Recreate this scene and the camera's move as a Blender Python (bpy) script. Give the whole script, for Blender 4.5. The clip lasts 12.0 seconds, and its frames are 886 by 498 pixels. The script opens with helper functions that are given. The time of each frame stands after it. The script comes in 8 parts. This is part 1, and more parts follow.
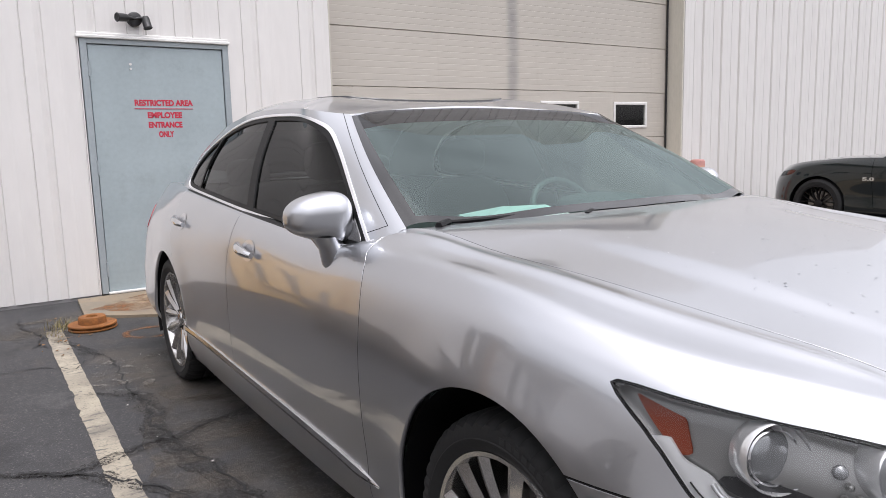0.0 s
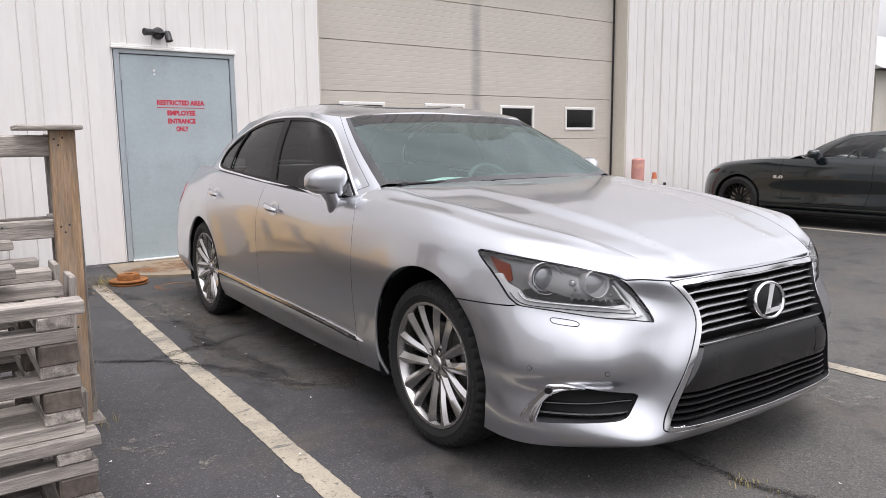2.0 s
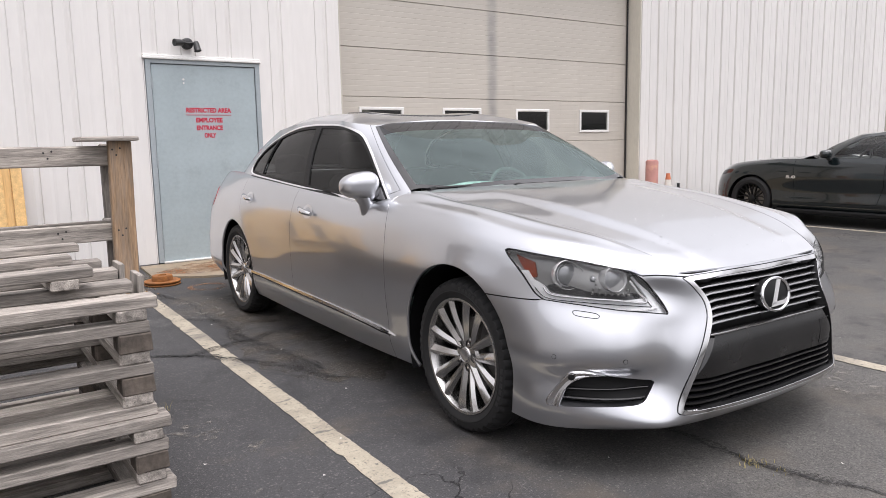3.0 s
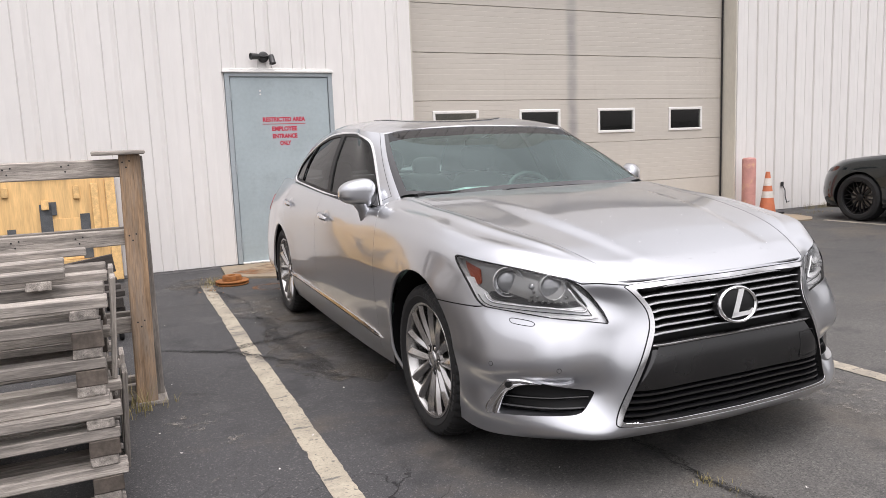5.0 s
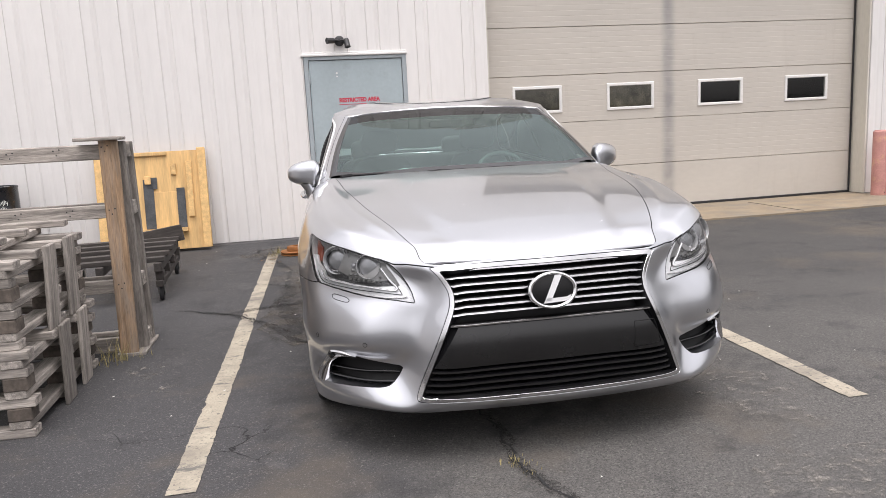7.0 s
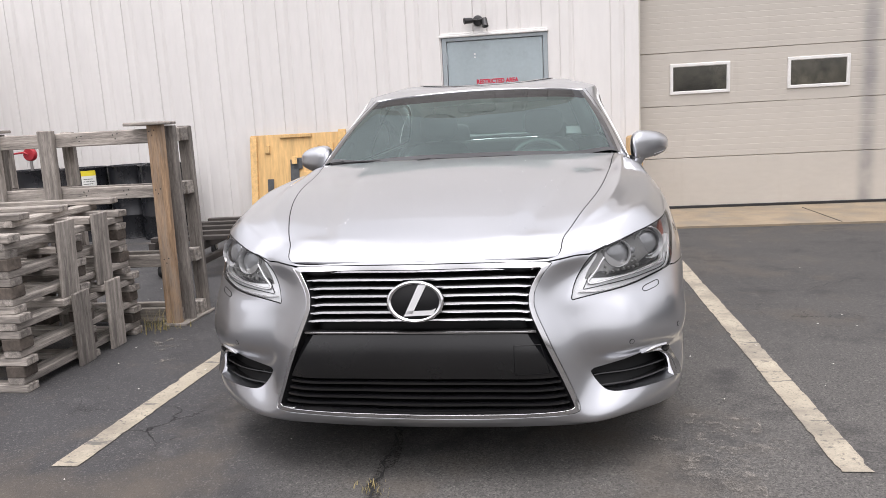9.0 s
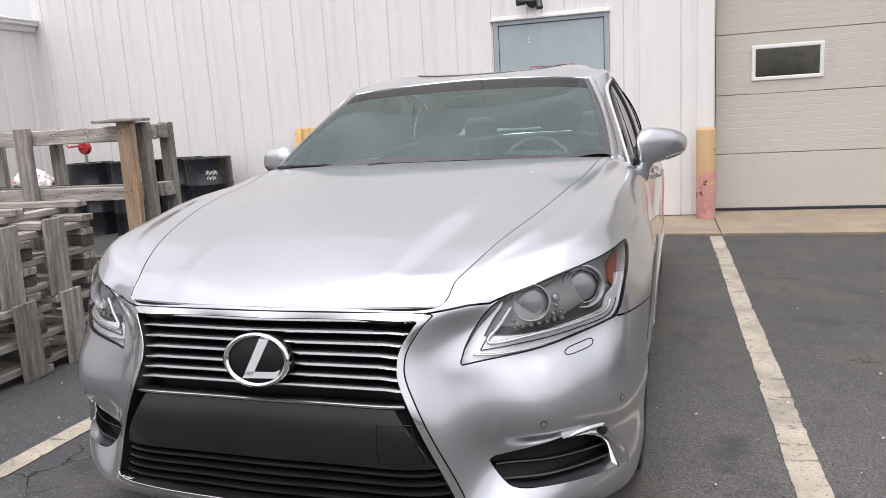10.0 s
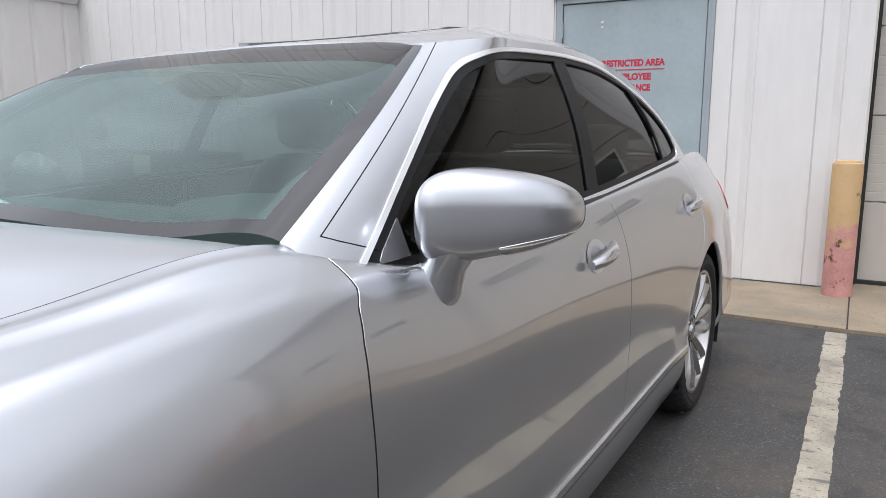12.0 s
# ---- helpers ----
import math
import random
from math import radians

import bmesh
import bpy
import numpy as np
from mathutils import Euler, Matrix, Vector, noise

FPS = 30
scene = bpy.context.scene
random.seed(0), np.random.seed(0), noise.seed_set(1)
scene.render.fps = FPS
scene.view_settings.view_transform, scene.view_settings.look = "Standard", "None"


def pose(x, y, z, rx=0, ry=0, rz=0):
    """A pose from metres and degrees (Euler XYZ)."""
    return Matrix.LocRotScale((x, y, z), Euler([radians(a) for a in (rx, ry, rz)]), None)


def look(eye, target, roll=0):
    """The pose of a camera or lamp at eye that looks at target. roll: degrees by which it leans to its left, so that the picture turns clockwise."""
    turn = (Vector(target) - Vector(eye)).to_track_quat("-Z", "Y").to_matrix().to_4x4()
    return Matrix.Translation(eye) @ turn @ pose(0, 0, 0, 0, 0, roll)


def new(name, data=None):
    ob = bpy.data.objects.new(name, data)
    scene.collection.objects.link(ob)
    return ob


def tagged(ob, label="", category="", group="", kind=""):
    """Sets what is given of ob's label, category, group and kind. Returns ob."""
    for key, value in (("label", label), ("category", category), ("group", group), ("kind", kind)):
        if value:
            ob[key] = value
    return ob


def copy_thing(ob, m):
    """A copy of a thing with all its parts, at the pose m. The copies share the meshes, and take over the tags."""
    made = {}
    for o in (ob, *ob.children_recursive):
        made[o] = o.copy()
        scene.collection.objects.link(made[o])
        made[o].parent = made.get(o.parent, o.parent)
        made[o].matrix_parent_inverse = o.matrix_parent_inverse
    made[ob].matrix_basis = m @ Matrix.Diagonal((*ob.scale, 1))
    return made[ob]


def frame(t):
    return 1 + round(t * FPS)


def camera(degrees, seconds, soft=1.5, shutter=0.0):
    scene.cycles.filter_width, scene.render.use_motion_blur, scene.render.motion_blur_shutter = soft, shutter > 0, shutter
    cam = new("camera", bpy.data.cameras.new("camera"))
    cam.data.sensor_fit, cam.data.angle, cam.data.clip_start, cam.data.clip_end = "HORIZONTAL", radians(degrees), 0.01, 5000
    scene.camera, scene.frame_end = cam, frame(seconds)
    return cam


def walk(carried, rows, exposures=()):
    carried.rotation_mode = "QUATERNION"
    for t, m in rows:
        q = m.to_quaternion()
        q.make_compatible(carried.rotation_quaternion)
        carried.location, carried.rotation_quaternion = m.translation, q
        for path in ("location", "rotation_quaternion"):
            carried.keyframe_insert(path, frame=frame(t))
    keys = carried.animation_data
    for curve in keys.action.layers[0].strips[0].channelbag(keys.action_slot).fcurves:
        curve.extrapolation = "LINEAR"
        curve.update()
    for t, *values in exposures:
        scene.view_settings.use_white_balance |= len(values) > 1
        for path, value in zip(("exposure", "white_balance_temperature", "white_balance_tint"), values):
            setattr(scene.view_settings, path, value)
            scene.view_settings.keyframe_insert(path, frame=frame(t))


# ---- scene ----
cam = camera(62.3, 12.0, soft=0.85)
PATH = [
    (0, (0.1101, 0.0877, 1.318), (1.23, 1.719, 1.026), -1.45),
    (0.5, (-0.0528, -0.2526, 1.312), (1.089, 1.365, 1.033), -1.64),
    (1, (-0.2737, -0.634, 1.292), (0.8953, 0.9638, 1.008), -1.22),
    (1.5, (-0.3947, -0.9243, 1.287), (0.7774, 0.6694, 0.9953), -0.70),
    (2, (-0.6456, -1.154, 1.29), (0.5265, 0.441, 0.9963), -0.59),
    (2.5, (-0.8195, -1.276, 1.31), (0.3436, 0.3247, 1.018), -0.77),
    (3, (-0.8476, -1.312, 1.319), (0.2951, 0.304, 1.03), -1.06),
    (3.2, (-0.8402, -1.311, 1.329), (0.2903, 0.3122, 1.036), -1.26),
    (5, (-0.2481, -1.731, 1.331), (0.5982, 0.0601, 1.053), -2.25),
    (5.5, (0.0118, -1.907, 1.336), (0.7487, -0.0704, 1.051), -2.75),
    (6, (0.3383, -2.105, 1.346), (0.9476, -0.2238, 1.048), -3.08),
    (6.5, (0.6609, -2.174, 1.33), (1.165, -0.2643, 1.019), -3.11),
    (7, (1.048, -2.352, 1.323), (1.421, -0.415, 0.9955), -3.04),
    (7.2, (1.211, -2.387, 1.351), (1.528, -0.4415, 1.012), -2.93),
    (8.8, (2.312, -2.218, 1.311), (2.109, -0.2602, 0.9549), -2.59),
    (9, (2.447, -2.098, 1.284), (2.167, -0.149, 0.9377), -3.08),
    (9.5, (2.716, -1.775, 1.277), (2.283, 0.145, 0.9223), -3.26),
    (10, (3.02, -1.325, 1.286), (2.458, 0.5592, 0.924), -3.44),
    (10.5, (3.192, -0.8214, 1.293), (2.548, 1.039, 0.9349), -3.12),
    (11, (3.401, -0.2247, 1.302), (2.658, 1.599, 0.9517), -2.22),
    (11.5, (3.488, 0.3264, 1.273), (2.663, 2.115, 0.9285), -1.32),
    (12, (3.578, 1.044, 1.246), (2.61, 2.76, 0.9056), 0.02),
]
walk(cam, [(t, look(eye, target, roll)) for t, eye, target, roll in PATH], [(0, -0.09, 6380, 15), (2.5, 0.02, 6480, 15), (6, 0.02, 6620, 15), (9.5, 0.04, 6500, 15), (10.5, -0.08, 6340, 14), (11.3, -0.18, 6190, 13), (12, -0.15, 6160, 12)])

# ---- world, sun, exposure ----
world = bpy.data.worlds.new("overcast_sky")
scene.world = world
world.use_nodes = True
wn, wl = world.node_tree.nodes, world.node_tree.links
sky = wn.new("ShaderNodeTexSky")
sky.sky_type = "NISHITA"
sky.sun_disc = False
sky.sun_elevation = radians(77)
sky.sun_rotation = radians(180)
sky.dust_density = 4.0
grey = wn.new("ShaderNodeHueSaturation")
grey.inputs["Saturation"].default_value = 0.10
wl.new(sky.outputs["Color"], grey.inputs["Color"])
# an overcast sky: cloud lit from above, brighter overhead than at the horizon
way = wn.new("ShaderNodeTexCoord")
up = wn.new("ShaderNodeSeparateXYZ")
wl.new(way.outputs["Generated"], up.inputs[0])
lift = wn.new("ShaderNodeMapRange")
lift.inputs["To Min"].default_value = 1.35
lift.inputs["From Max"].default_value = 0.6
lift.inputs["To Max"].default_value = 2.55
wl.new(up.outputs["Z"], lift.inputs["Value"])
cloud = wn.new("ShaderNodeTexNoise")
cloud.inputs["Scale"].default_value = 2.6
cloud.inputs["Detail"].default_value = 5
wl.new(way.outputs["Generated"], cloud.inputs["Vector"])
soft = wn.new("ShaderNodeMapRange")
soft.inputs["From Min"].default_value = 0.3
soft.inputs["From Max"].default_value = 0.7
soft.inputs["To Min"].default_value = 0.72
soft.inputs["To Max"].default_value = 1.25
wl.new(cloud.outputs["Fac"], soft.inputs["Value"])
both = wn.new("ShaderNodeMath")
both.operation = "MULTIPLY"
wl.new(lift.outputs["Result"], both.inputs[0])
wl.new(soft.outputs["Result"], both.inputs[1])
veil = wn.new("ShaderNodeMix")
veil.data_type = "RGBA"
veil.blend_type = "MULTIPLY"
veil.inputs["Factor"].default_value = 1.0
wl.new(grey.outputs["Color"], veil.inputs["A"])
wl.new(both.outputs[0], veil.inputs["B"])
wl.new(veil.outputs["Result"], wn["Background"].inputs["Color"])
wn["Background"].inputs["Strength"].default_value = 0.15

sun_data = bpy.data.lights.new("sun", "SUN")
sun_data.energy = 0.42
sun_data.angle = radians(80)
sun_data.color = (1.0, 0.97, 0.93)
sun = new("sun", sun_data)
sun.matrix_world = look((1, -4, 26), (1, 2, 0))
scene.view_settings.exposure = 0.0


# ---- materials ----
def material(name, color, rough=0.6, metal=0.0, spread=0.15, blotch=2.0, grain=60.0, bump=0.15, size=0.003, coat=0.0, per_object=0.0, stretch=(1, 1, 1), dark=None, spec=0.5):
    """A surface with variation at two scales: blotches and grain, in colour, gloss and relief."""
    m = bpy.data.materials.new(name)
    m.use_nodes = True
    n, l = m.node_tree.nodes, m.node_tree.links
    p = n["Principled BSDF"]
    tc = n.new("ShaderNodeTexCoord")
    mp = n.new("ShaderNodeMapping")
    mp.inputs["Scale"].default_value = stretch
    l.new(tc.outputs["Object"], mp.inputs["Vector"])
    if per_object:
        info = n.new("ShaderNodeObjectInfo")
        far = n.new("ShaderNodeMath")
        far.operation = "MULTIPLY"
        far.inputs[1].default_value = 37.0
        l.new(info.outputs["Random"], far.inputs[0])
        l.new(far.outputs[0], mp.inputs["Location"])
    big = n.new("ShaderNodeTexNoise")
    big.inputs["Scale"].default_value = blotch
    big.inputs["Detail"].default_value = 5
    fine = n.new("ShaderNodeTexNoise")
    fine.inputs["Scale"].default_value = grain
    fine.inputs["Detail"].default_value = 4
    l.new(mp.outputs["Vector"], big.inputs["Vector"])
    l.new(mp.outputs["Vector"], fine.inputs["Vector"])
    low = tuple(c * (1 - spread) for c in color) if dark is None else dark
    high = tuple(min(1.0, c * (1 + spread * 0.7)) for c in color)
    ramp = n.new("ShaderNodeMix")
    ramp.data_type = "RGBA"
    ramp.inputs["A"].default_value = (*low, 1)
    ramp.inputs["B"].default_value = (*high, 1)
    stretch_big = n.new("ShaderNodeMapRange")
    stretch_big.inputs["From Min"].default_value = 0.3
    stretch_big.inputs["From Max"].default_value = 0.7
    l.new(big.outputs["Fac"], stretch_big.inputs["Value"])
    l.new(stretch_big.outputs["Result"], ramp.inputs["Factor"])
    tone = n.new("ShaderNodeMix")
    tone.data_type = "RGBA"
    tone.blend_type = "MULTIPLY"
    tone.inputs["Factor"].default_value = 1.0
    shade = n.new("ShaderNodeMapRange")
    shade.inputs["From Min"].default_value = 0.25
    shade.inputs["From Max"].default_value = 0.75
    shade.inputs["To Min"].default_value = 1 - spread * 0.8
    shade.inputs["To Max"].default_value = 1 + spread * 0.4
    l.new(fine.outputs["Fac"], shade.inputs["Value"])
    last = shade.outputs["Result"]
    if per_object:
        vary = n.new("ShaderNodeMapRange")
        vary.inputs["To Min"].default_value = 1 - per_object
        vary.inputs["To Max"].default_value = 1 + per_object
        l.new(info.outputs["Random"], vary.inputs["Value"])
        mul = n.new("ShaderNodeMath")
        mul.operation = "MULTIPLY"
        l.new(last, mul.inputs[0])
        l.new(vary.outputs["Result"], mul.inputs[1])
        last = mul.outputs[0]
    l.new(ramp.outputs["Result"], tone.inputs["A"])
    l.new(last, tone.inputs["B"])
    l.new(tone.outputs["Result"], p.inputs["Base Color"])
    gloss = n.new("ShaderNodeMapRange")
    gloss.inputs["To Min"].default_value = max(0.0, rough - 0.12 * min(1, spread * 4))
    gloss.inputs["To Max"].default_value = min(1.0, rough + 0.12 * min(1, spread * 4))
    l.new(big.outputs["Fac"], gloss.inputs["Value"])
    l.new(gloss.outputs["Result"], p.inputs["Roughness"])
    p.inputs["Metallic"].default_value = metal
    p.inputs["Coat Weight"].default_value = coat
    p.inputs["Coat Roughness"].default_value = 0.04
    p.inputs["Specular IOR Level"].default_value = spec
    if bump:
        b = n.new("ShaderNodeBump")
        b.inputs["Strength"].default_value = bump
        b.inputs["Distance"].default_value = size
        l.new(fine.outputs["Fac"], b.inputs["Height"])
        l.new(b.outputs["Normal"], p.inputs["Normal"])
    return m


def stained(m, color, scale, low, high, stretch=(1, 1, 1), amount=1.0, detail=6, shift=0.0):
    """Adds a second layer of stain or wear with a shape of its own over the base colour."""
    n, l = m.node_tree.nodes, m.node_tree.links
    p = n["Principled BSDF"]
    old = p.inputs["Base Color"].links[0].from_socket
    tc = n.new("ShaderNodeTexCoord")
    mp = n.new("ShaderNodeMapping")
    mp.inputs["Scale"].default_value = stretch
    mp.inputs["Location"].default_value = (shift, shift * 0.7, shift * 0.3)
    l.new(tc.outputs["Object"], mp.inputs["Vector"])
    t = n.new("ShaderNodeTexNoise")
    t.inputs["Scale"].default_value = scale
    t.inputs["Detail"].default_value = detail
    t.inputs["Roughness"].default_value = 0.65
    l.new(mp.outputs["Vector"], t.inputs["Vector"])
    r = n.new("ShaderNodeMapRange")
    r.inputs["From Min"].default_value = low
    r.inputs["From Max"].default_value = high
    r.inputs["To Max"].default_value = amount
    l.new(t.outputs["Fac"], r.inputs["Value"])
    x = n.new("ShaderNodeMix")
    x.data_type = "RGBA"
    x.inputs["B"].default_value = (*color, 1)
    l.new(r.outputs["Result"], x.inputs["Factor"])
    l.new(old, x.inputs["A"])
    l.new(x.outputs["Result"], p.inputs["Base Color"])
    return m


def glass(name, tint, gloss=0.02, ior=1.5):
    """A thin pane: tinted clear with a mirror layer that Fresnel drives."""
    m = bpy.data.materials.new(name)
    m.use_nodes = True
    n, l = m.node_tree.nodes, m.node_tree.links
    n.remove(n["Principled BSDF"])
    clear = n.new("ShaderNodeBsdfTransparent")
    clear.inputs["Color"].default_value = (*tint, 1)
    shine = n.new("ShaderNodeBsdfGlossy")
    shine.inputs["Roughness"].default_value = gloss
    fr = n.new("ShaderNodeFresnel")
    fr.inputs["IOR"].default_value = ior
    mix = n.new("ShaderNodeMixShader")
    l.new(fr.outputs["Fac"], mix.inputs["Fac"])
    l.new(clear.outputs[0], mix.inputs[1])
    l.new(shine.outputs[0], mix.inputs[2])
    l.new(mix.outputs[0], n["Material Output"].inputs["Surface"])
    return m


def plain(name, color, rough=0.5, metal=0.0, coat=0.0):
    return material(name, color, rough, metal, spread=0.06, blotch=6, grain=200, bump=0.03, coat=coat)


M_ASPHALT = material("asphalt", (0.057, 0.0565, 0.059), 0.72, spread=0.25, blotch=0.9, grain=150, bump=0.6, size=0.004, spec=0.22)


def aged(m):
    """Older, coarser, browner asphalt that takes over from the dark seal coat past the first stall line."""
    n, l = m.node_tree.nodes, m.node_tree.links
    p = n["Principled BSDF"]
    old = p.inputs["Base Color"].links[0].from_socket
    tc = n.new("ShaderNodeTexCoord")
    xyz = n.new("ShaderNodeSeparateXYZ")
    l.new(tc.outputs["Object"], xyz.inputs[0])
    edge = n.new("ShaderNodeTexNoise")
    edge.inputs["Scale"].default_value = 0.9
    edge.inputs["Detail"].default_value = 7
    l.new(tc.outputs["Object"], edge.inputs["Vector"])
    add = n.new("ShaderNodeMath")
    add.operation = "MULTIPLY_ADD"
    l.new(edge.outputs["Fac"], add.inputs[0])
    add.inputs[1].default_value = 3.0
    l.new(xyz.outputs["X"], add.inputs[2])
    fac = n.new("ShaderNodeMapRange")
    fac.inputs["From Min"].default_value = 2.35
    fac.inputs["From Max"].default_value = 3.3
    l.new(add.outputs[0], fac.inputs["Value"])
    stone = n.new("ShaderNodeTexVoronoi")
    stone.inputs["Scale"].default_value = 170
    l.new(tc.outputs["Object"], stone.inputs["Vector"])
    tone = n.new("ShaderNodeValToRGB")
    tone.color_ramp.elements[0].color = (0.026, 0.0255, 0.025, 1)
    tone.color_ramp.elements[1].color = (0.180, 0.172, 0.162, 1)
    l.new(stone.outputs["Color"], tone.inputs["Fac"])
    wide = n.new("ShaderNodeTexNoise")
    wide.inputs["Scale"].default_value = 1.6
    wide.inputs["Detail"].default_value = 6
    l.new(tc.outputs["Object"], wide.inputs["Vector"])
    worn = n.new("ShaderNodeMix")
    worn.data_type = "RGBA"
    worn.inputs["A"].default_value = (0.067, 0.065, 0.063, 1)
    l.new(tone.outputs["Color"], worn.inputs["B"])
    l.new(wide.outputs["Fac"], worn.inputs["Factor"])
    # the part nearer the building is darker
    rearward = n.new("ShaderNodeMath")
    rearward.operation = "MULTIPLY_ADD"
    l.new(edge.outputs["Fac"], rearward.inputs[0])
    rearward.inputs[1].default_value = 2.0
    l.new(xyz.outputs["Y"], rearward.inputs[2])
    rear_fac = n.new("ShaderNodeMapRange")
    rear_fac.inputs["From Min"].default_value = 2.0
    rear_fac.inputs["From Max"].default_value = 4.0
    rear_fac.inputs["To Max"].default_value = 0.75
    l.new(rearward.outputs[0], rear_fac.inputs["Value"])
    coat = n.new("ShaderNodeMix")
    coat.data_type = "RGBA"
    coat.inputs["B"].default_value = (0.048, 0.047, 0.047, 1)
    l.new(rear_fac.outputs["Result"], coat.inputs["Factor"])
    l.new(worn.outputs["Result"], coat.inputs["A"])
    x = n.new("ShaderNodeMix")
    x.data_type = "RGBA"
    l.new(fac.outputs["Result"], x.inputs["Factor"])
    l.new(old, x.inputs["A"])
    l.new(coat.outputs["Result"], x.inputs["B"])
    l.new(x.outputs["Result"], p.inputs["Base Color"])
    return m


stained(M_ASPHALT, (0.16, 0.157, 0.155), 1.3, 0.58, 0.78, amount=0.7)
stained(M_ASPHALT, (0.035, 0.035, 0.039), 0.6, 0.56, 0.70, amount=0.6, shift=9)
stained(M_ASPHALT, (0.19, 0.185, 0.18), 130, 0.62, 0.72, amount=0.7, detail=2, shift=3)
aged(M_ASPHALT)
stained(M_ASPHALT, (0.04, 0.04, 0.042), 2.2, 0.60, 0.75, amount=0.7, shift=15)


def crazed(m):
    """A net of fine cracks where the old asphalt has broken up, with pale grit beside them and relief."""
    n, l = m.node_tree.nodes, m.node_tree.links
    p = n["Principled BSDF"]
    old = p.inputs["Base Color"].links[0].from_socket
    tc = n.new("ShaderNodeTexCoord")
    warp = n.new("ShaderNodeTexNoise")
    warp.inputs["Scale"].default_value = 7
    warp.inputs["Detail"].default_value = 5
    l.new(tc.outputs["Object"], warp.inputs["Vector"])
    bend = n.new("ShaderNodeMix")
    bend.data_type = "VECTOR"
    bend.inputs["Factor"].default_value = 0.13
    l.new(tc.outputs["Object"], bend.inputs["A"])
    l.new(warp.outputs["Color"], bend.inputs["B"])
    cell = n.new("ShaderNodeTexVoronoi")
    cell.feature = "DISTANCE_TO_EDGE"
    cell.inputs["Scale"].default_value = 4.2
    l.new(bend.outputs["Result"], cell.inputs["Vector"])
    where = n.new("ShaderNodeTexNoise")
    where.inputs["Scale"].default_value = 0.75
    where.inputs["Detail"].default_value = 4
    shift = n.new("ShaderNodeMapping")
    shift.inputs["Location"].default_value = (2.3, 1.1, 0)
    l.new(tc.outputs["Object"], shift.inputs["Vector"])
    l.new(shift.outputs["Vector"], where.inputs["Vector"])
    wide = n.new("ShaderNodeMapRange")
    wide.inputs["From Min"].default_value = 0.57
    wide.inputs["From Max"].default_value = 0.80
    wide.inputs["To Min"].default_value = 0.0
    wide.inputs["To Max"].default_value = 0.030
    l.new(where.outputs["Fac"], wide.inputs["Value"])
    less = n.new("ShaderNodeMath")
    less.operation = "SUBTRACT"
    l.new(wide.outputs["Result"], less.inputs[0])
    l.new(cell.outputs["Distance"], less.inputs[1])
    line = n.new("ShaderNodeMapRange")
    line.inputs["From Min"].default_value = 0.0
    line.inputs["From Max"].default_value = 0.012
    l.new(less.outputs[0], line.inputs["Value"])
    x = n.new("ShaderNodeMix")
    x.data_type = "RGBA"
    x.inputs["B"].default_value = (0.016, 0.016, 0.017, 1)
    l.new(line.outputs["Result"], x.inputs["Factor"])
    l.new(old, x.inputs["A"])
    l.new(x.outputs["Result"], p.inputs["Base Color"])
    low = n.new("ShaderNodeBump")
    low.invert = True
    low.inputs["Strength"].default_value = 0.8
    low.inputs["Distance"].default_value = 0.006
    l.new(line.outputs["Result"], low.inputs["Height"])
    l.new(p.inputs["Normal"].links[0].from_socket, low.inputs["Normal"])
    l.new(low.outputs["Normal"], p.inputs["Normal"])
    return m


stained(M_ASPHALT, (0.22, 0.21, 0.195), 95, 0.58, 0.68, amount=0.55, detail=3, shift=21)
stained(M_ASPHALT, (0.016, 0.016, 0.017), 100, 0.56, 0.66, amount=0.6, detail=3, shift=31)
stained(M_ASPHALT, (0.105, 0.088, 0.070), 1.1, 0.52, 0.70, amount=0.65, shift=41)
stained(M_ASPHALT, (0.028, 0.028, 0.030), 3.1, 0.55, 0.68, amount=0.6, shift=51)
crazed(M_ASPHALT)
M_LINE = material("line_paint", (0.35, 0.312, 0.245), 0.75, spread=0.2, blotch=5, grain=120, bump=0.3)
stained(M_LINE, (0.085, 0.082, 0.08), 34, 0.60, 0.645, amount=0.85)
stained(M_LINE, (0.10, 0.095, 0.09), 9, 0.60, 0.63, stretch=(0.5, 2.2, 1), amount=0.9, detail=9, shift=8)
stained(M_LINE, (0.12, 0.11, 0.10), 3.0, 0.48, 0.70, amount=0.75, shift=4)
stained(M_LINE, (0.10, 0.09, 0.08), 70, 0.56, 0.66, amount=0.6, shift=14)


def crumbled(name, color, scale, low, high):
    """Broken grit: opaque bits with clear gaps between them, by a noise of their own."""
    m = material(name, color, 0.85, spread=0.6, blotch=30, grain=160, bump=0.8, size=0.004)
    n, l = m.node_tree.nodes, m.node_tree.links
    tc = n.new("ShaderNodeTexCoord")
    t = n.new("ShaderNodeTexNoise")
    t.inputs["Scale"].default_value = scale
    t.inputs["Detail"].default_value = 7
    t.inputs["Roughness"].default_value = 0.7
    l.new(tc.outputs["Object"], t.inputs["Vector"])
    r = n.new("ShaderNodeMapRange")
    r.inputs["From Min"].default_value = low
    r.inputs["From Max"].default_value = high
    l.new(t.outputs["Fac"], r.inputs["Value"])
    l.new(r.outputs["Result"], n["Principled BSDF"].inputs["Alpha"])
    return m


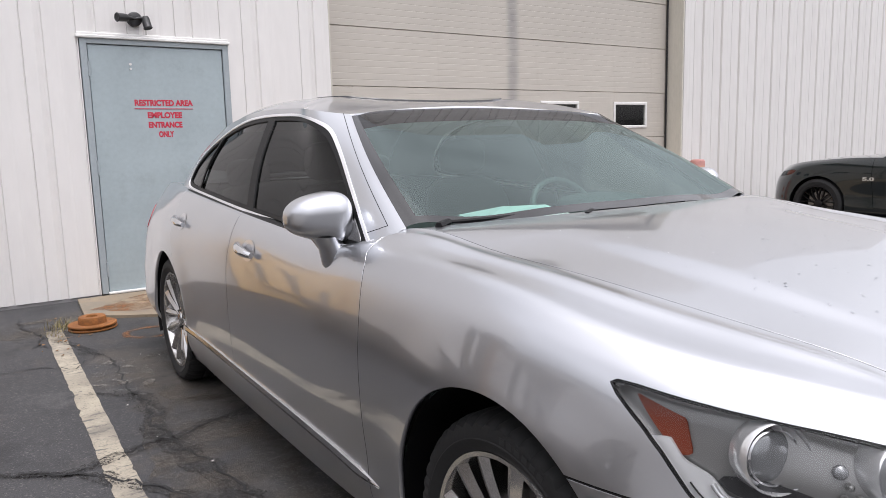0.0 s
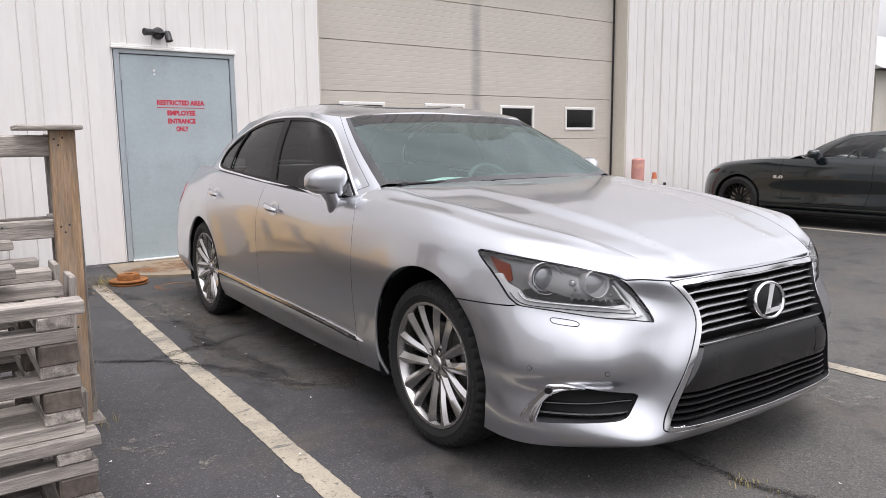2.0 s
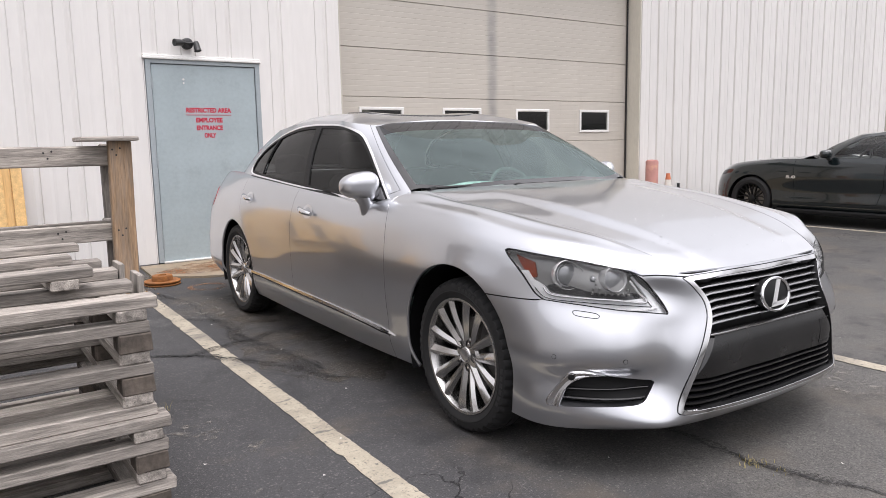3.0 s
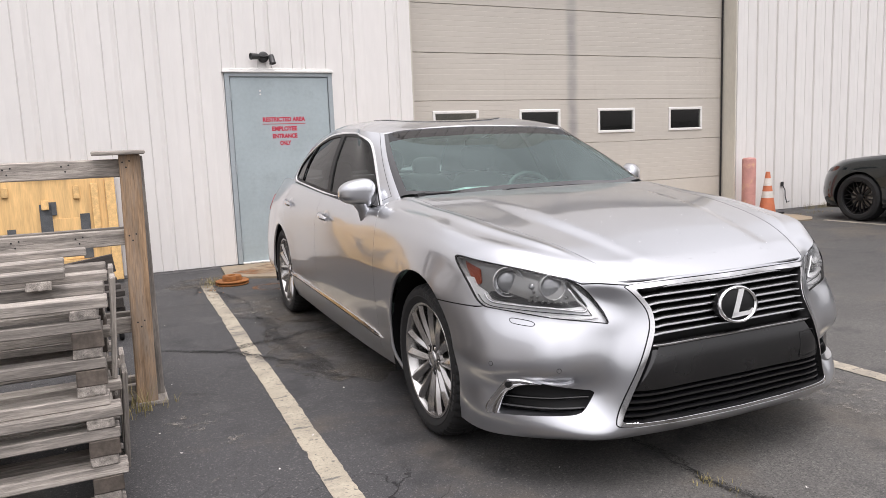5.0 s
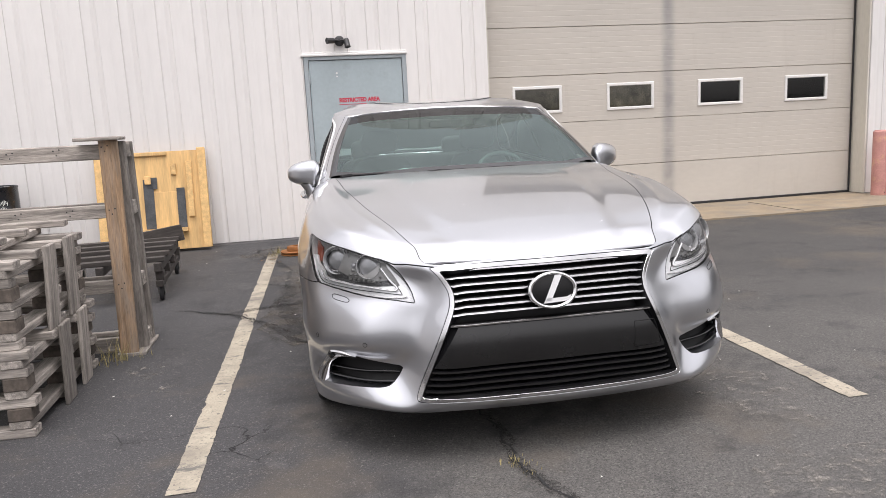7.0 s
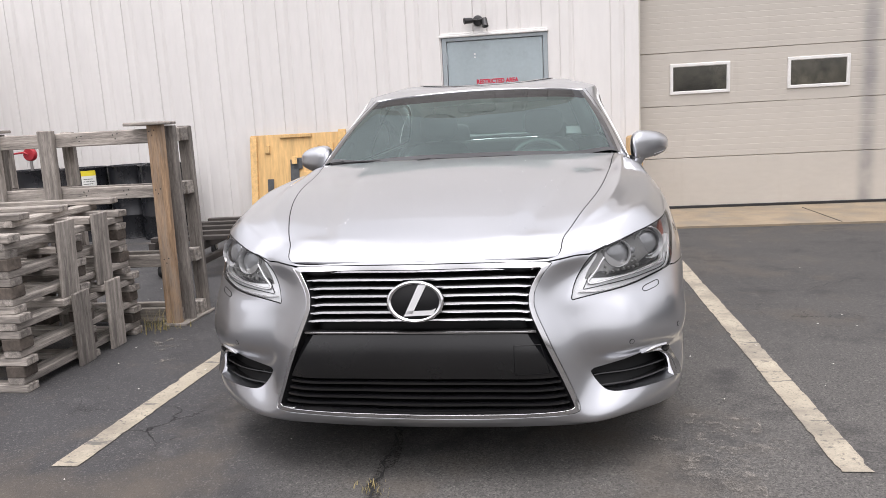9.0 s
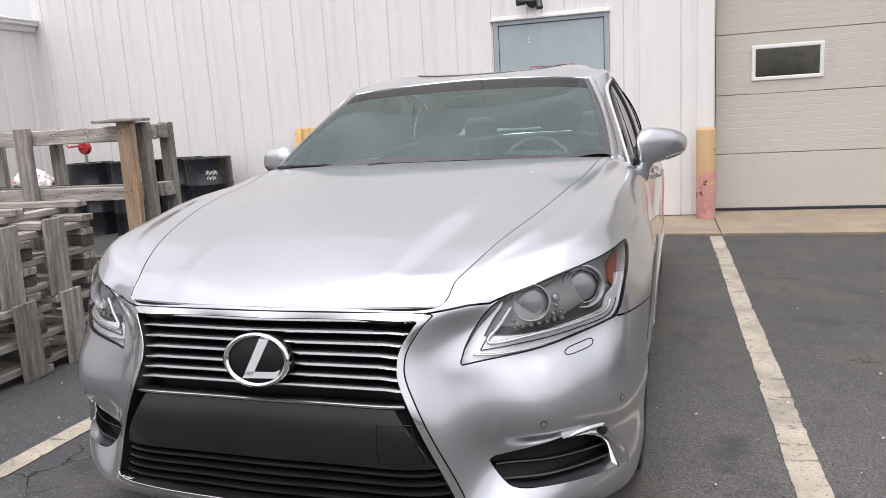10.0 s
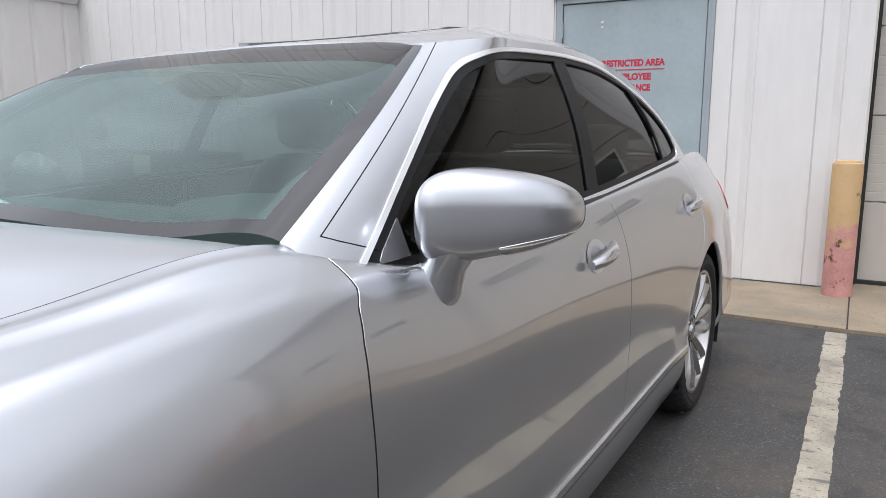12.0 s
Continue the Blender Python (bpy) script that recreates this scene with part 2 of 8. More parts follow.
M_CRUMBLE = crumbled("crumbled_asphalt", (0.030, 0.028, 0.026), 85, 0.50, 0.58)
M_SAND = crumbled("sandy_dust", (0.26, 0.24, 0.215), 12, 0.50, 0.76)
M_CRACK = material("crack_tar", (0.016, 0.016, 0.017), 0.8, spread=0.3, blotch=9, grain=150, bump=0.4)
M_APRON = material("apron_concrete", (0.265, 0.21, 0.145), 0.85, spread=0.22, blotch=3, grain=90, bump=0.35)
stained(M_APRON, (0.17, 0.155, 0.13), 2.2, 0.46, 0.68, amount=0.8)
stained(M_APRON, (0.10, 0.09, 0.08), 30, 0.60, 0.68, amount=0.7, shift=5)
M_RUSTSTAIN = crumbled("rust_stain", (0.27, 0.115, 0.04), 4.5, 0.40, 0.66)
M_BROWNDIRT = crumbled("brown_dirt", (0.125, 0.105, 0.082), 3.2, 0.42, 0.80)
M_WALL = material("white_metal_siding", (0.71, 0.690, 0.670), 0.5, spread=0.05, blotch=0.8, grain=12, bump=0.05, size=0.004, stretch=(1, 1, 0.25))
stained(M_WALL, (0.60, 0.57, 0.53), 1.6, 0.60, 0.85, stretch=(3, 3, 0.3), amount=0.55)
M_BLOCK = material("grey_block_wall", (0.20, 0.20, 0.19), 0.85, spread=0.2, blotch=0.7, grain=14, bump=0.2)
M_FOOTSHADE = plain("siding_foot_shade", (0.25, 0.24, 0.24), 0.8)
M_JAMB = material("beige_trim", (0.58, 0.55, 0.48), 0.6, spread=0.1, blotch=1.5, grain=30, bump=0.06, stretch=(1, 1, 0.3))
M_GARAGE = material("beige_door_steel", (0.50, 0.465, 0.415), 0.55, spread=0.05, blotch=1.2, grain=20, bump=0.06, stretch=(0.4, 1, 1))
stained(M_GARAGE, (0.40, 0.37, 0.34), 1.3, 0.55, 0.8, stretch=(0.6, 1, 1), amount=0.3)
stained(M_GARAGE, (0.42, 0.38, 0.33), 3.5, 0.58, 0.75, stretch=(2.2, 1, 0.35), amount=0.35, shift=5)


def streak(m, x, half, color, amount):
    """A soft upright soot streak round one line of the door, broken up by noise."""
    n, l = m.node_tree.nodes, m.node_tree.links
    p = n["Principled BSDF"]
    old = p.inputs["Base Color"].links[0].from_socket
    tc = n.new("ShaderNodeTexCoord")
    xyz = n.new("ShaderNodeSeparateXYZ")
    l.new(tc.outputs["Object"], xyz.inputs[0])
    off = n.new("ShaderNodeMath")
    off.operation = "SUBTRACT"
    off.inputs[1].default_value = x
    l.new(xyz.outputs["X"], off.inputs[0])
    dist = n.new("ShaderNodeMath")
    dist.operation = "ABSOLUTE"
    l.new(off.outputs[0], dist.inputs[0])
    near_it = n.new("ShaderNodeMapRange")
    near_it.interpolation_type = "SMOOTHERSTEP"
    near_it.inputs["From Min"].default_value = half
    near_it.inputs["From Max"].default_value = 0.0
    l.new(dist.outputs[0], near_it.inputs["Value"])
    t = n.new("ShaderNodeTexNoise")
    t.inputs["Scale"].default_value = 3.5
    t.inputs["Detail"].default_value = 5
    l.new(tc.outputs["Object"], t.inputs["Vector"])
    some = n.new("ShaderNodeMath")
    some.operation = "MULTIPLY"
    l.new(near_it.outputs["Result"], some.inputs[0])
    l.new(t.outputs["Fac"], some.inputs[1])
    level = n.new("ShaderNodeMath")
    level.operation = "MULTIPLY"
    level.inputs[1].default_value = amount
    l.new(some.outputs[0], level.inputs[0])
    x_mix = n.new("ShaderNodeMix")
    x_mix.data_type = "RGBA"
    x_mix.inputs["B"].default_value = (*color, 1)
    l.new(level.outputs[0], x_mix.inputs["Factor"])
    l.new(old, x_mix.inputs["A"])
    l.new(x_mix.outputs["Result"], p.inputs["Base Color"])


streak(M_GARAGE, 6.31 - 3.614, 0.16, (0.20, 0.195, 0.20), 1.1)
M_DOOR = material("grey_blue_door_paint", (0.35, 0.41, 0.43), 0.42, spread=0.08, blotch=2.2, grain=24, bump=0.05)
stained(M_DOOR, (0.24, 0.27, 0.28), 2.6, 0.56, 0.75, amount=0.6)
M_FRAME = material("grey_frame_paint", (0.33, 0.37, 0.39), 0.45, spread=0.08, blotch=3, grain=40, bump=0.05)
M_TRIMWHITE = material("white_trim", (0.72, 0.71, 0.69), 0.5, spread=0.08, blotch=3, grain=40, bump=0.04)
M_RED = plain("red_lettering", (0.50, 0.02, 0.05), 0.5)
M_RUBBER = material("black_rubber", (0.018, 0.018, 0.019), 0.65, spread=0.2, blotch=10, grain=120, bump=0.1)
# mottled glow added to lighten what shows in the garage panes; no lamp there
M_PANEGLOW = material("pane_backing_glow", (0.24, 0.212, 0.172), 0.7, spread=0.85, blotch=1.3, grain=9)
_p = M_PANEGLOW.node_tree.nodes["Principled BSDF"]
M_PANEGLOW.node_tree.links.new(_p.inputs["Base Color"].links[0].from_socket, _p.inputs["Emission Color"])
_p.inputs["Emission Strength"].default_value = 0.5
M_PANE = glass("window_pane", (0.62, 0.63, 0.60), 0.01, 2.0)
M_ROOF = material("roof_sheet", (0.45, 0.45, 0.44), 0.5, spread=0.08, blotch=1, grain=20, bump=0.05)


# ---- mesh helpers ----
class Geo:
    """Gathers vertices and faces for one mesh."""

    def __init__(self):
        self.v, self.f = [], []

    def add(self, verts, faces, m=None):
        k = len(self.v)
        self.v += [tuple(m @ Vector(p)) if m else tuple(p) for p in verts]
        self.f += [tuple(i + k for i in f) for f in faces]
        return self

    def box(self, x0, x1, y0, y1, z0, z1, bevel=0.0, m=None):
        b = min(bevel, (x1 - x0) * 0.45, (y1 - y0) * 0.45, (z1 - z0) * 0.45)
        if b <= 0:
            v = [(x, y, z) for z in (z0, z1) for y in (y0, y1) for x in (x0, x1)]
            return self.add(v, [(0, 2, 3, 1), (4, 5, 7, 6), (0, 1, 5, 4), (2, 6, 7, 3), (0, 4, 6, 2), (1, 3, 7, 5)], m)
        v, ix = [], {}
        lo, hi = (x0, y0, z0), (x1, y1, z1)
        for sx in (0, 1):
            for sy in (0, 1):
                for sz in (0, 1):
                    s = (sx, sy, sz)
                    c = [hi[a] if s[a] else lo[a] for a in range(3)]
                    inn = [c[a] - b if s[a] else c[a] + b for a in range(3)]
                    for a in range(3):
                        ix[s, a] = len(v)
                        v.append(tuple(c[k] if k == a else inn[k] for k in range(3)))
        f = []
        for a in range(3):
            o, q = (a + 1) % 3, (a + 2) % 3
            for s in (0, 1):
                ring = []
                for i, j in ((0, 0), (1, 0), (1, 1), (0, 1)):
                    c = [0, 0, 0]
                    c[a], c[o], c[q] = s, i, j
                    ring.append(ix[tuple(c), a])
                f.append(tuple(ring if s else ring[::-1]))
            for i in (0, 1):
                for j in (0, 1):
                    c0, c1 = [0, 0, 0], [0, 0, 0]
                    c0[a], c1[a] = 0, 1
                    c0[o] = c1[o] = i
                    c0[q] = c1[q] = j
                    quad = (ix[tuple(c0), o], ix[tuple(c1), o], ix[tuple(c1), q], ix[tuple(c0), q])
                    f.append(quad if i != j else quad[::-1])
        for s in ((i, j, k) for i in (0, 1) for j in (0, 1) for k in (0, 1)):
            t = (ix[s, 0], ix[s, 1], ix[s, 2])
            f.append(t if sum(s) % 2 else t[::-1])
        return self.add(v, f, m)

    def lathe(self, profile, n=24, m=None, axis="z", closed=False):
        """profile: (radius, height) pairs turned round an axis."""
        v, f = [], []
        k = len(profile)
        for i in range(n):
            a = 2 * math.pi * i / n
            for r, h in profile:
                p = (r * math.cos(a), r * math.sin(a), h)
                if axis == "x":
                    p = (p[2], p[0], p[1])
                elif axis == "y":
                    p = (p[1], p[2], p[0])
                v.append(p)
        for i in range(n):
            for j in range(k if closed else k - 1):
                a, b = i * k + j, i * k + (j + 1) % k
                c, d = ((i + 1) % n) * k + (j + 1) % k, ((i + 1) % n) * k + j
                f.append((a, d, c, b))
        return self.add(v, f, m)

    def tube(self, path, radius, n=8, m=None, cap=True):
        v, f = [], []
        path = [Vector(p) for p in path]
        rad = radius if isinstance(radius, (list, tuple)) else [radius] * len(path)
        up = Vector((0, 0, 1))
        for i, p in enumerate(path):
            d = (path[min(i + 1, len(path) - 1)] - path[max(i - 1, 0)]).normalized()
            s = d.cross(up if abs(d.z) < 0.95 else Vector((1, 0, 0))).normalized()
            t = s.cross(d)
            for j in range(n):
                a = 2 * math.pi * j / n
                v.append(p + (s * math.cos(a) + t * math.sin(a)) * rad[i])
        for i in range(len(path) - 1):
            for j in range(n):
                f.append((i * n + j, i * n + (j + 1) % n, (i + 1) * n + (j + 1) % n, (i + 1) * n + j))
        if cap:
            f.append(tuple(range(n))[::-1])
            f.append(tuple((len(path) - 1) * n + j for j in range(n)))
        return self.add(v, f, m)

    def prism(self, outline, depth, m=None):
        """An outline in x, z, pushed along y from 0 to depth."""
        k = len(outline)
        v = [(x, 0, z) for x, z in outline] + [(x, depth, z) for x, z in outline]
        f = [tuple(range(k)), tuple(range(2 * k - 1, k - 1, -1))]
        f += [(i, i + k, (i + 1) % k + k, (i + 1) % k) for i in range(k)]
        return self.add(v, f, m)

    def mesh(self, name, mat, smooth=0.0):
        me = bpy.data.meshes.new(name)
        me.from_pydata(self.v, [], self.f)
        me.materials.append(mat)
        if smooth:
            me.polygons.foreach_set("use_smooth", [True] * len(me.polygons))
            me.set_sharp_from_angle(angle=radians(smooth))
        me.update()
        return me


def part(name, geo, mat, parent=None, label="", smooth=0.0, at=None):
    """Links one mesh object, as a part under a thing when parent is given."""
    me = geo if isinstance(geo, bpy.types.Mesh) else geo.mesh(name, mat, smooth)
    ob = new(name, me)
    if parent is not None:
        ob.parent = parent
    if at is not None:
        ob.matrix_basis = at
    if label:
        tagged(ob, label)
    return ob


def thing(name, m, label, category, group="", kind=""):
    ob = new(name)
    ob.empty_display_size = 0.1
    ob.matrix_basis = m
    return tagged(ob, label, category, group, kind)


def structure(name, geo, mat, label, category, smooth=0.0):
    return tagged(part(name, geo, mat, smooth=smooth), label, category, "", "structure")


# ---- the ground ----
g = Geo()
xs = [-600, -120, -30, -12, -6, -3, 0, 3, 6, 9, 12, 20, 40, 120, 600]
ys = [-600, -120, -30, -12, -6, -3, 0, 3, 6, 9, 20, 40, 120, 600]
g.add([(x, y, 0) for y in ys for x in xs], [(j * len(xs) + i, j * len(xs) + i + 1, (j + 1) * len(xs) + i + 1, (j + 1) * len(xs) + i) for j in range(len(ys) - 1) for i in range(len(xs) - 1)])
ground = structure("ground", g, M_ASPHALT, "dark grey worn asphalt car park with cracks and patches", "ground")


def line_strip(name, x0, y0, x1, y1, w, label, chips=0.03):
    """A painted stripe with a ragged, chipped edge."""
    g = Geo()
    n = int(math.hypot(x1 - x0, y1 - y0) / 0.02)
    v = []
    for i in range(n + 1):
        t = i / n
        cx, cy = x0 + (x1 - x0) * t, y0 + (y1 - y0) * t
        row = []
        for e in (0, 1):
            q = noise.noise(Vector((cy * 3.0, x0 + 50 * e, 0))) * 0.006 + noise.noise(Vector((cy * 26.0, x0 + 50 * e, 5))) * 0.0045
            chip = max(0.0, noise.noise(Vector((cy * 11.0, x0 + 30 * e, 9))) - 0.28) * chips
            row.append((cx + (w / 2 + q - chip if e else -w / 2 + q + chip), cy, 0.004))
        v += row
    g.add(v, [(2 * i, 2 * i + 1, 2 * i + 3, 2 * i + 2) for i in range(n)])
    return structure(name, g, M_LINE, label, "road marking")


line_strip("parking_line_1", 0.515, 0.40, 0.712, 6.06, 0.112, "worn cream parking line painted on asphalt")
line_strip("parking_line_2", 3.497, 0.44, 3.548, 5.90, 0.112, "worn cream parking line with chipped edges", 0.03)
line_strip("parking_line_3", 9.60, 0.45, 9.68, 5.75, 0.11, "worn pale parking line on asphalt")


def crack(path, width, seed):
    """A jagged tar-filled crack that follows a path."""
    rnd = random.Random(seed)
    pts = []
    for (x0, y0), (x1, y1) in zip(path, path[1:]):
        n = max(2, int(math.hypot(x1 - x0, y1 - y0) / 0.05))
        for i in range(n):
            t = i / n
            pts.append((x0 + (x1 - x0) * t + rnd.uniform(-0.022, 0.022), y0 + (y1 - y0) * t + rnd.uniform(-0.022, 0.022)))
    pts.append(path[-1])
    v = []
    for i, (x, y) in enumerate(pts):
        a, b = pts[max(i - 1, 0)], pts[min(i + 1, len(pts) - 1)]
        d = math.hypot(b[0] - a[0], b[1] - a[1]) or 1
        nx, ny = -(b[1] - a[1]) / d, (b[0] - a[0]) / d
        w = width * (0.35 + 0.9 * rnd.random()) * min(1, i / 3 + 0.15, (len(pts) - 1 - i) / 3 + 0.15)
        v += [(x - nx * w, y - ny * w, 0.0062), (x + nx * w, y + ny * w, 0.0062)]
    return v, [(2 * i, 2 * i + 1, 2 * i + 3, 2 * i + 2) for i in range(len(pts) - 1)]


g = Geo()
for k, (path, w) in enumerate([
    ([(0.88, 5.18), (0.91, 4.92), (0.88, 4.54), (0.87, 4.25), (0.91, 4.03), (0.85, 3.67), (0.87, 3.45), (0.93, 3.07), (0.99, 2.45)], 0.0055),
    ([(0.21, 3.46), (0.41, 3.32), (0.57, 3.37), (0.80, 3.46), (0.91, 3.43), (1.08, 3.54), (1.27, 3.60), (1.9, 3.5)], 0.005),
    ([(-0.16, 4.99), (0.31, 5.10), (0.57, 5.06), (0.68, 4.89), (0.86, 5.19), (0.72, 5.75)], 0.0045),
    ([(0.545, 6.68), (0.514, 6.31), (0.60, 6.05), (0.62, 5.86), (0.55, 5.65), (0.66, 5.5)], 0.008),
    ([(-0.04, 3.62), (0.17, 3.52), (0.55, 3.21), (0.68, 2.99), (0.86, 2.69), (0.94, 2.39), (1.08, 2.24)], 0.006),
    ([(-0.04, 2.86), (0.06, 2.98), (0.12, 3.11)], 0.005),
    ([(0.08, 2.55), (0.2, 2.45), (0.28, 2.38)], 0.004),
    ([(0.64, 4.37), (0.78, 4.29), (0.88, 4.18)], 0.004),
    ([(1.5, 1.6), (1.80, 0.8), (1.83, 0.55), (1.80, 0.30), (1.86, 0.09), (1.95, -0.2), (2.0, -0.5)], 0.0045),
    ([(0.72, 2.62), (0.85, 2.45), (0.80, 2.2)], 0.003),
    ([(4.2, 3.1), (4.6, 3.4), (5.2, 3.3), (5.5, 3.5)], 0.004),
]):
    g.add(*crack(path, w, k))
structure("ground_cracks", g, M_CRACK, "jagged thin dark cracks across the asphalt", "cracks")


def belt(path, width, seed, z=0.0052):
    """A band of uneven width along a path."""
    r = random.Random(seed)
    v = []
    pts = []
    for (x0, y0), (x1, y1) in zip(path, path[1:]):
        n = max(2, int(math.hypot(x1 - x0, y1 - y0) / 0.08))
        pts += [(x0 + (x1 - x0) * i / n, y0 + (y1 - y0) * i / n) for i in range(n)]
    pts.append(path[-1])
    for i, (x, y) in enumerate(pts):
        a, b = pts[max(i - 1, 0)], pts[min(i + 1, len(pts) - 1)]
        d = math.hypot(b[0] - a[0], b[1] - a[1]) or 1
        nx, ny = -(b[1] - a[1]) / d, (b[0] - a[0]) / d
        e = min(1, i / 2 + 0.1, (len(pts) - 1 - i) / 2 + 0.1)
        w0, w1 = width * r.uniform(0.4, 1.2) * e, width * r.uniform(0.4, 1.2) * e
        v += [(x - nx * w0, y - ny * w0, z), (x + nx * w1, y + ny * w1, z)]
    return v, [(2 * i, 2 * i + 1, 2 * i + 3, 2 * i + 2) for i in range(len(pts) - 1)]


g = Geo()
for k, (path, w) in enumerate([
    ([(0.87, 4.30), (0.91, 4.03), (0.85, 3.67), (0.87, 3.45), (0.90, 3.15), (0.97, 2.5)], 0.075),
    ([(0.21, 3.44), (0.41, 3.31), (0.57, 3.36), (0.80, 3.45), (0.91, 3.42), (1.08, 3.53), (1.35, 3.6)], 0.050),
    ([(0.40, 3.34), (0.55, 3.20), (0.68, 2.98), (0.86, 2.68), (0.95, 2.38), (1.1, 2.22)], 0.055),
    ([(0.64, 4.36), (0.78, 4.28), (0.90, 4.15)], 0.06),
    ([(0.66, 5.75), (0.78, 5.55), (0.82, 5.25), (0.9, 5.1)], 0.06),
    ([(-0.04, 3.62), (0.17, 3.51), (0.5, 3.24)], 0.04),
    ([(1.82, 0.75), (1.83, 0.55), (1.80, 0.30), (1.86, 0.09), (1.95, -0.2)], 0.035),
]):
    g.add(*belt(path, w, 40 + k))
structure("crumbled_edges", g, M_CRUMBLE, "crumbled broken asphalt along the cracks", "cracks")
g = Geo()
for k, (x, y, rx, ry) in enumerate([(0.11, 2.03, 0.17, 0.16), (0.27, 1.68, 0.09, 0.08), (0.12, 1.25, 0.07, 0.05), (0.9, 6.1, 0.25, 0.2), (2.9, -0.2, 0.5, 0.3), (3.1, 0.6, 0.3, 0.4), (0.9, 4.6, 0.2, 0.5), (2.6, -1.0, 0.5, 0.4)]):
    n = 22
    g = Geo()
    g.add([(x + rx * math.cos(2 * math.pi * i / n) * (0.8 + 0.2 * math.sin(i * 2.7)), y + ry * math.sin(2 * math.pi * i / n) * (0.8 + 0.2 * math.cos(i * 1.9)), 0.0046) for i in range(n)], [tuple(range(n))])
    structure("dust_patch_%d" % (k + 1), g, M_SAND, "pale sandy dust scuffed over the asphalt", "dust")

# concrete apron before the doors
APRON_TOP = 0.022
g = Geo()
edge = [(1.03, 7.12), (1.00, 6.75), (0.975, 6.40), (1.17, 6.21), (1.42, 6.05)]
edge += [(1.6 + 0.4 * i, 5.985 - 0.006 * i + 0.012 * math.sin(i * 2.3)) for i in range(20)] + [(9.55, 5.86), (9.80, 6.05), (9.92, 6.4), (9.9, 7.12), (9.3, 7.44), (3.6, 7.44), (3.58, 7.14)]
k = len(edge)
v = [(x, y, 0.0) for x, y in edge] + [(x, y, APRON_TOP) for x, y in edge]
g.add(v, [tuple(range(k, 2 * k))] + [(i, (i + 1) % k, (i + 1) % k + k, i + k) for i in range(k)])
apron = structure("pavement", g, M_APRON, "stained tan concrete apron before the doors", "pavement")
g = Geo()
for x in (3.6, 5.5, 7.4):
    g.box(x - 0.004, x + 0.004, 5.95, 7.14, APRON_TOP, APRON_TOP + 0.004)
structure("pavement_joints", g, M_CRACK, "dark joints across the concrete apron", "joint")
rnd = random.Random(5)
g = Geo()
ring = [(1.72 + 0.62 * (1 + 0.10 * rnd.uniform(-1, 1)) * math.cos(a * 0.21), 6.56 + 0.36 * (1 + 0.10 * rnd.uniform(-1, 1)) * math.sin(a * 0.21), APRON_TOP + 0.004) for a in range(30)]
g.add(ring, [tuple(range(30))])
structure("rust_stain", g, M_RUSTSTAIN, "orange rust stain spread on the concrete apron", "stain")
g = Geo()
g.lathe([(0.13, 0.0045), (0.185, 0.0045)], 40, pose(1.27, 5.56, 0))
structure("rust_ring", g, M_RUSTSTAIN, "faint orange rust ring on the asphalt", "stain")
for k, (x, y, rx, ry) in enumerate([(1.12, 3.05, 0.42, 0.85), (1.30, 4.40, 0.34, 0.60), (0.72, 6.15, 0.36, 0.42)]):
    g = Geo()
    ring = [(x + rx * (1 + 0.12 * rnd.uniform(-1, 1)) * math.cos(a * math.tau / 36), y + ry * (1 + 0.12 * rnd.uniform(-1, 1)) * math.sin(a * math.tau / 36), 0.0042) for a in range(36)]
    g.add(ring, [tuple(range(36))])
    structure("dirt_patch_%d" % (k + 1), g, M_BROWNDIRT, "brown dirt rubbed into the worn asphalt", "dirt")

# ---- the building ----
WALL_Y, TOP = 7.15, 6.0


def siding(name, x0, x1, z0, z1, period, first, label, valley=0.15, depth=0.018):
    """Ribbed metal siding: a narrow joint and a soft trough in every period."""
    g = Geo()
    k = math.floor((x0 - first) / period) - 1
    cols = []
    while first + k * period < x1 + period:
        s = first + k * period
        cols += [(s - 0.006, 0.0), (s - 0.003, 0.010), (s + 0.003, 0.010), (s + 0.006, 0.0)]
        c = s + valley
        cols += [(c - 0.045, 0.0), (c - 0.010, depth), (c + 0.010, depth), (c + 0.018, 0.0)]
        c = s + valley + 0.13
        cols += [(c - 0.03, 0.0), (c, 0.003), (c + 0.03, 0.0)]
        k += 1
    cols = [(x, d) for x, d in cols if x0 < x < x1]
    cols = [(x0, 0.0)] + cols + [(x1, 0.0)]
    v = []
    for x, d in cols:
        v += [(x, WALL_Y + d, z0), (x, WALL_Y + d, z1)]
    n = len(cols)
    for x, d in (cols[0], cols[-1]):
        v += [(x, WALL_Y + 0.12, z0), (x, WALL_Y + 0.12, z1)]
    f = [(2 * i, 2 * i + 2, 2 * i + 3, 2 * i + 1) for i in range(n - 1)]
    a, b = 2 * n, 2 * n + 2
    f += [(a, 0, 1, a + 1), (2 * n - 2, b, b + 1, 2 * n - 1), (b, a, a + 1, b + 1)]
    g.add(v, f)
    return structure(name, g, M_WALL, label, "wall")


BASE = 0.03
P, F0 = 0.4135, -0.020
siding("wall_north_1", -5.15, 1.235, BASE, TOP, P, F0, "white ribbed metal siding with faint dirt streaks")
siding("wall_north_2", 1.235, 2.53, 2.30, TOP, P, F0, "white ribbed metal siding over the steel door")
siding("wall_north_3", 2.53, 3.60, BASE, TOP, P * 1.44, 2.08, "white ribbed metal siding between the two doors")
siding("wall_north_4", 3.60, 9.32, 4.25, TOP, P, F0, "white ribbed metal siding over the garage door")
siding("wall_north_5", 9.32, 18.3, BASE, TOP, 0.455, 9.566, "white ribbed metal siding beside the garage door", valley=0.22, depth=0.032)
# dark strip below the siding, its shade put into the colour
g = Geo()
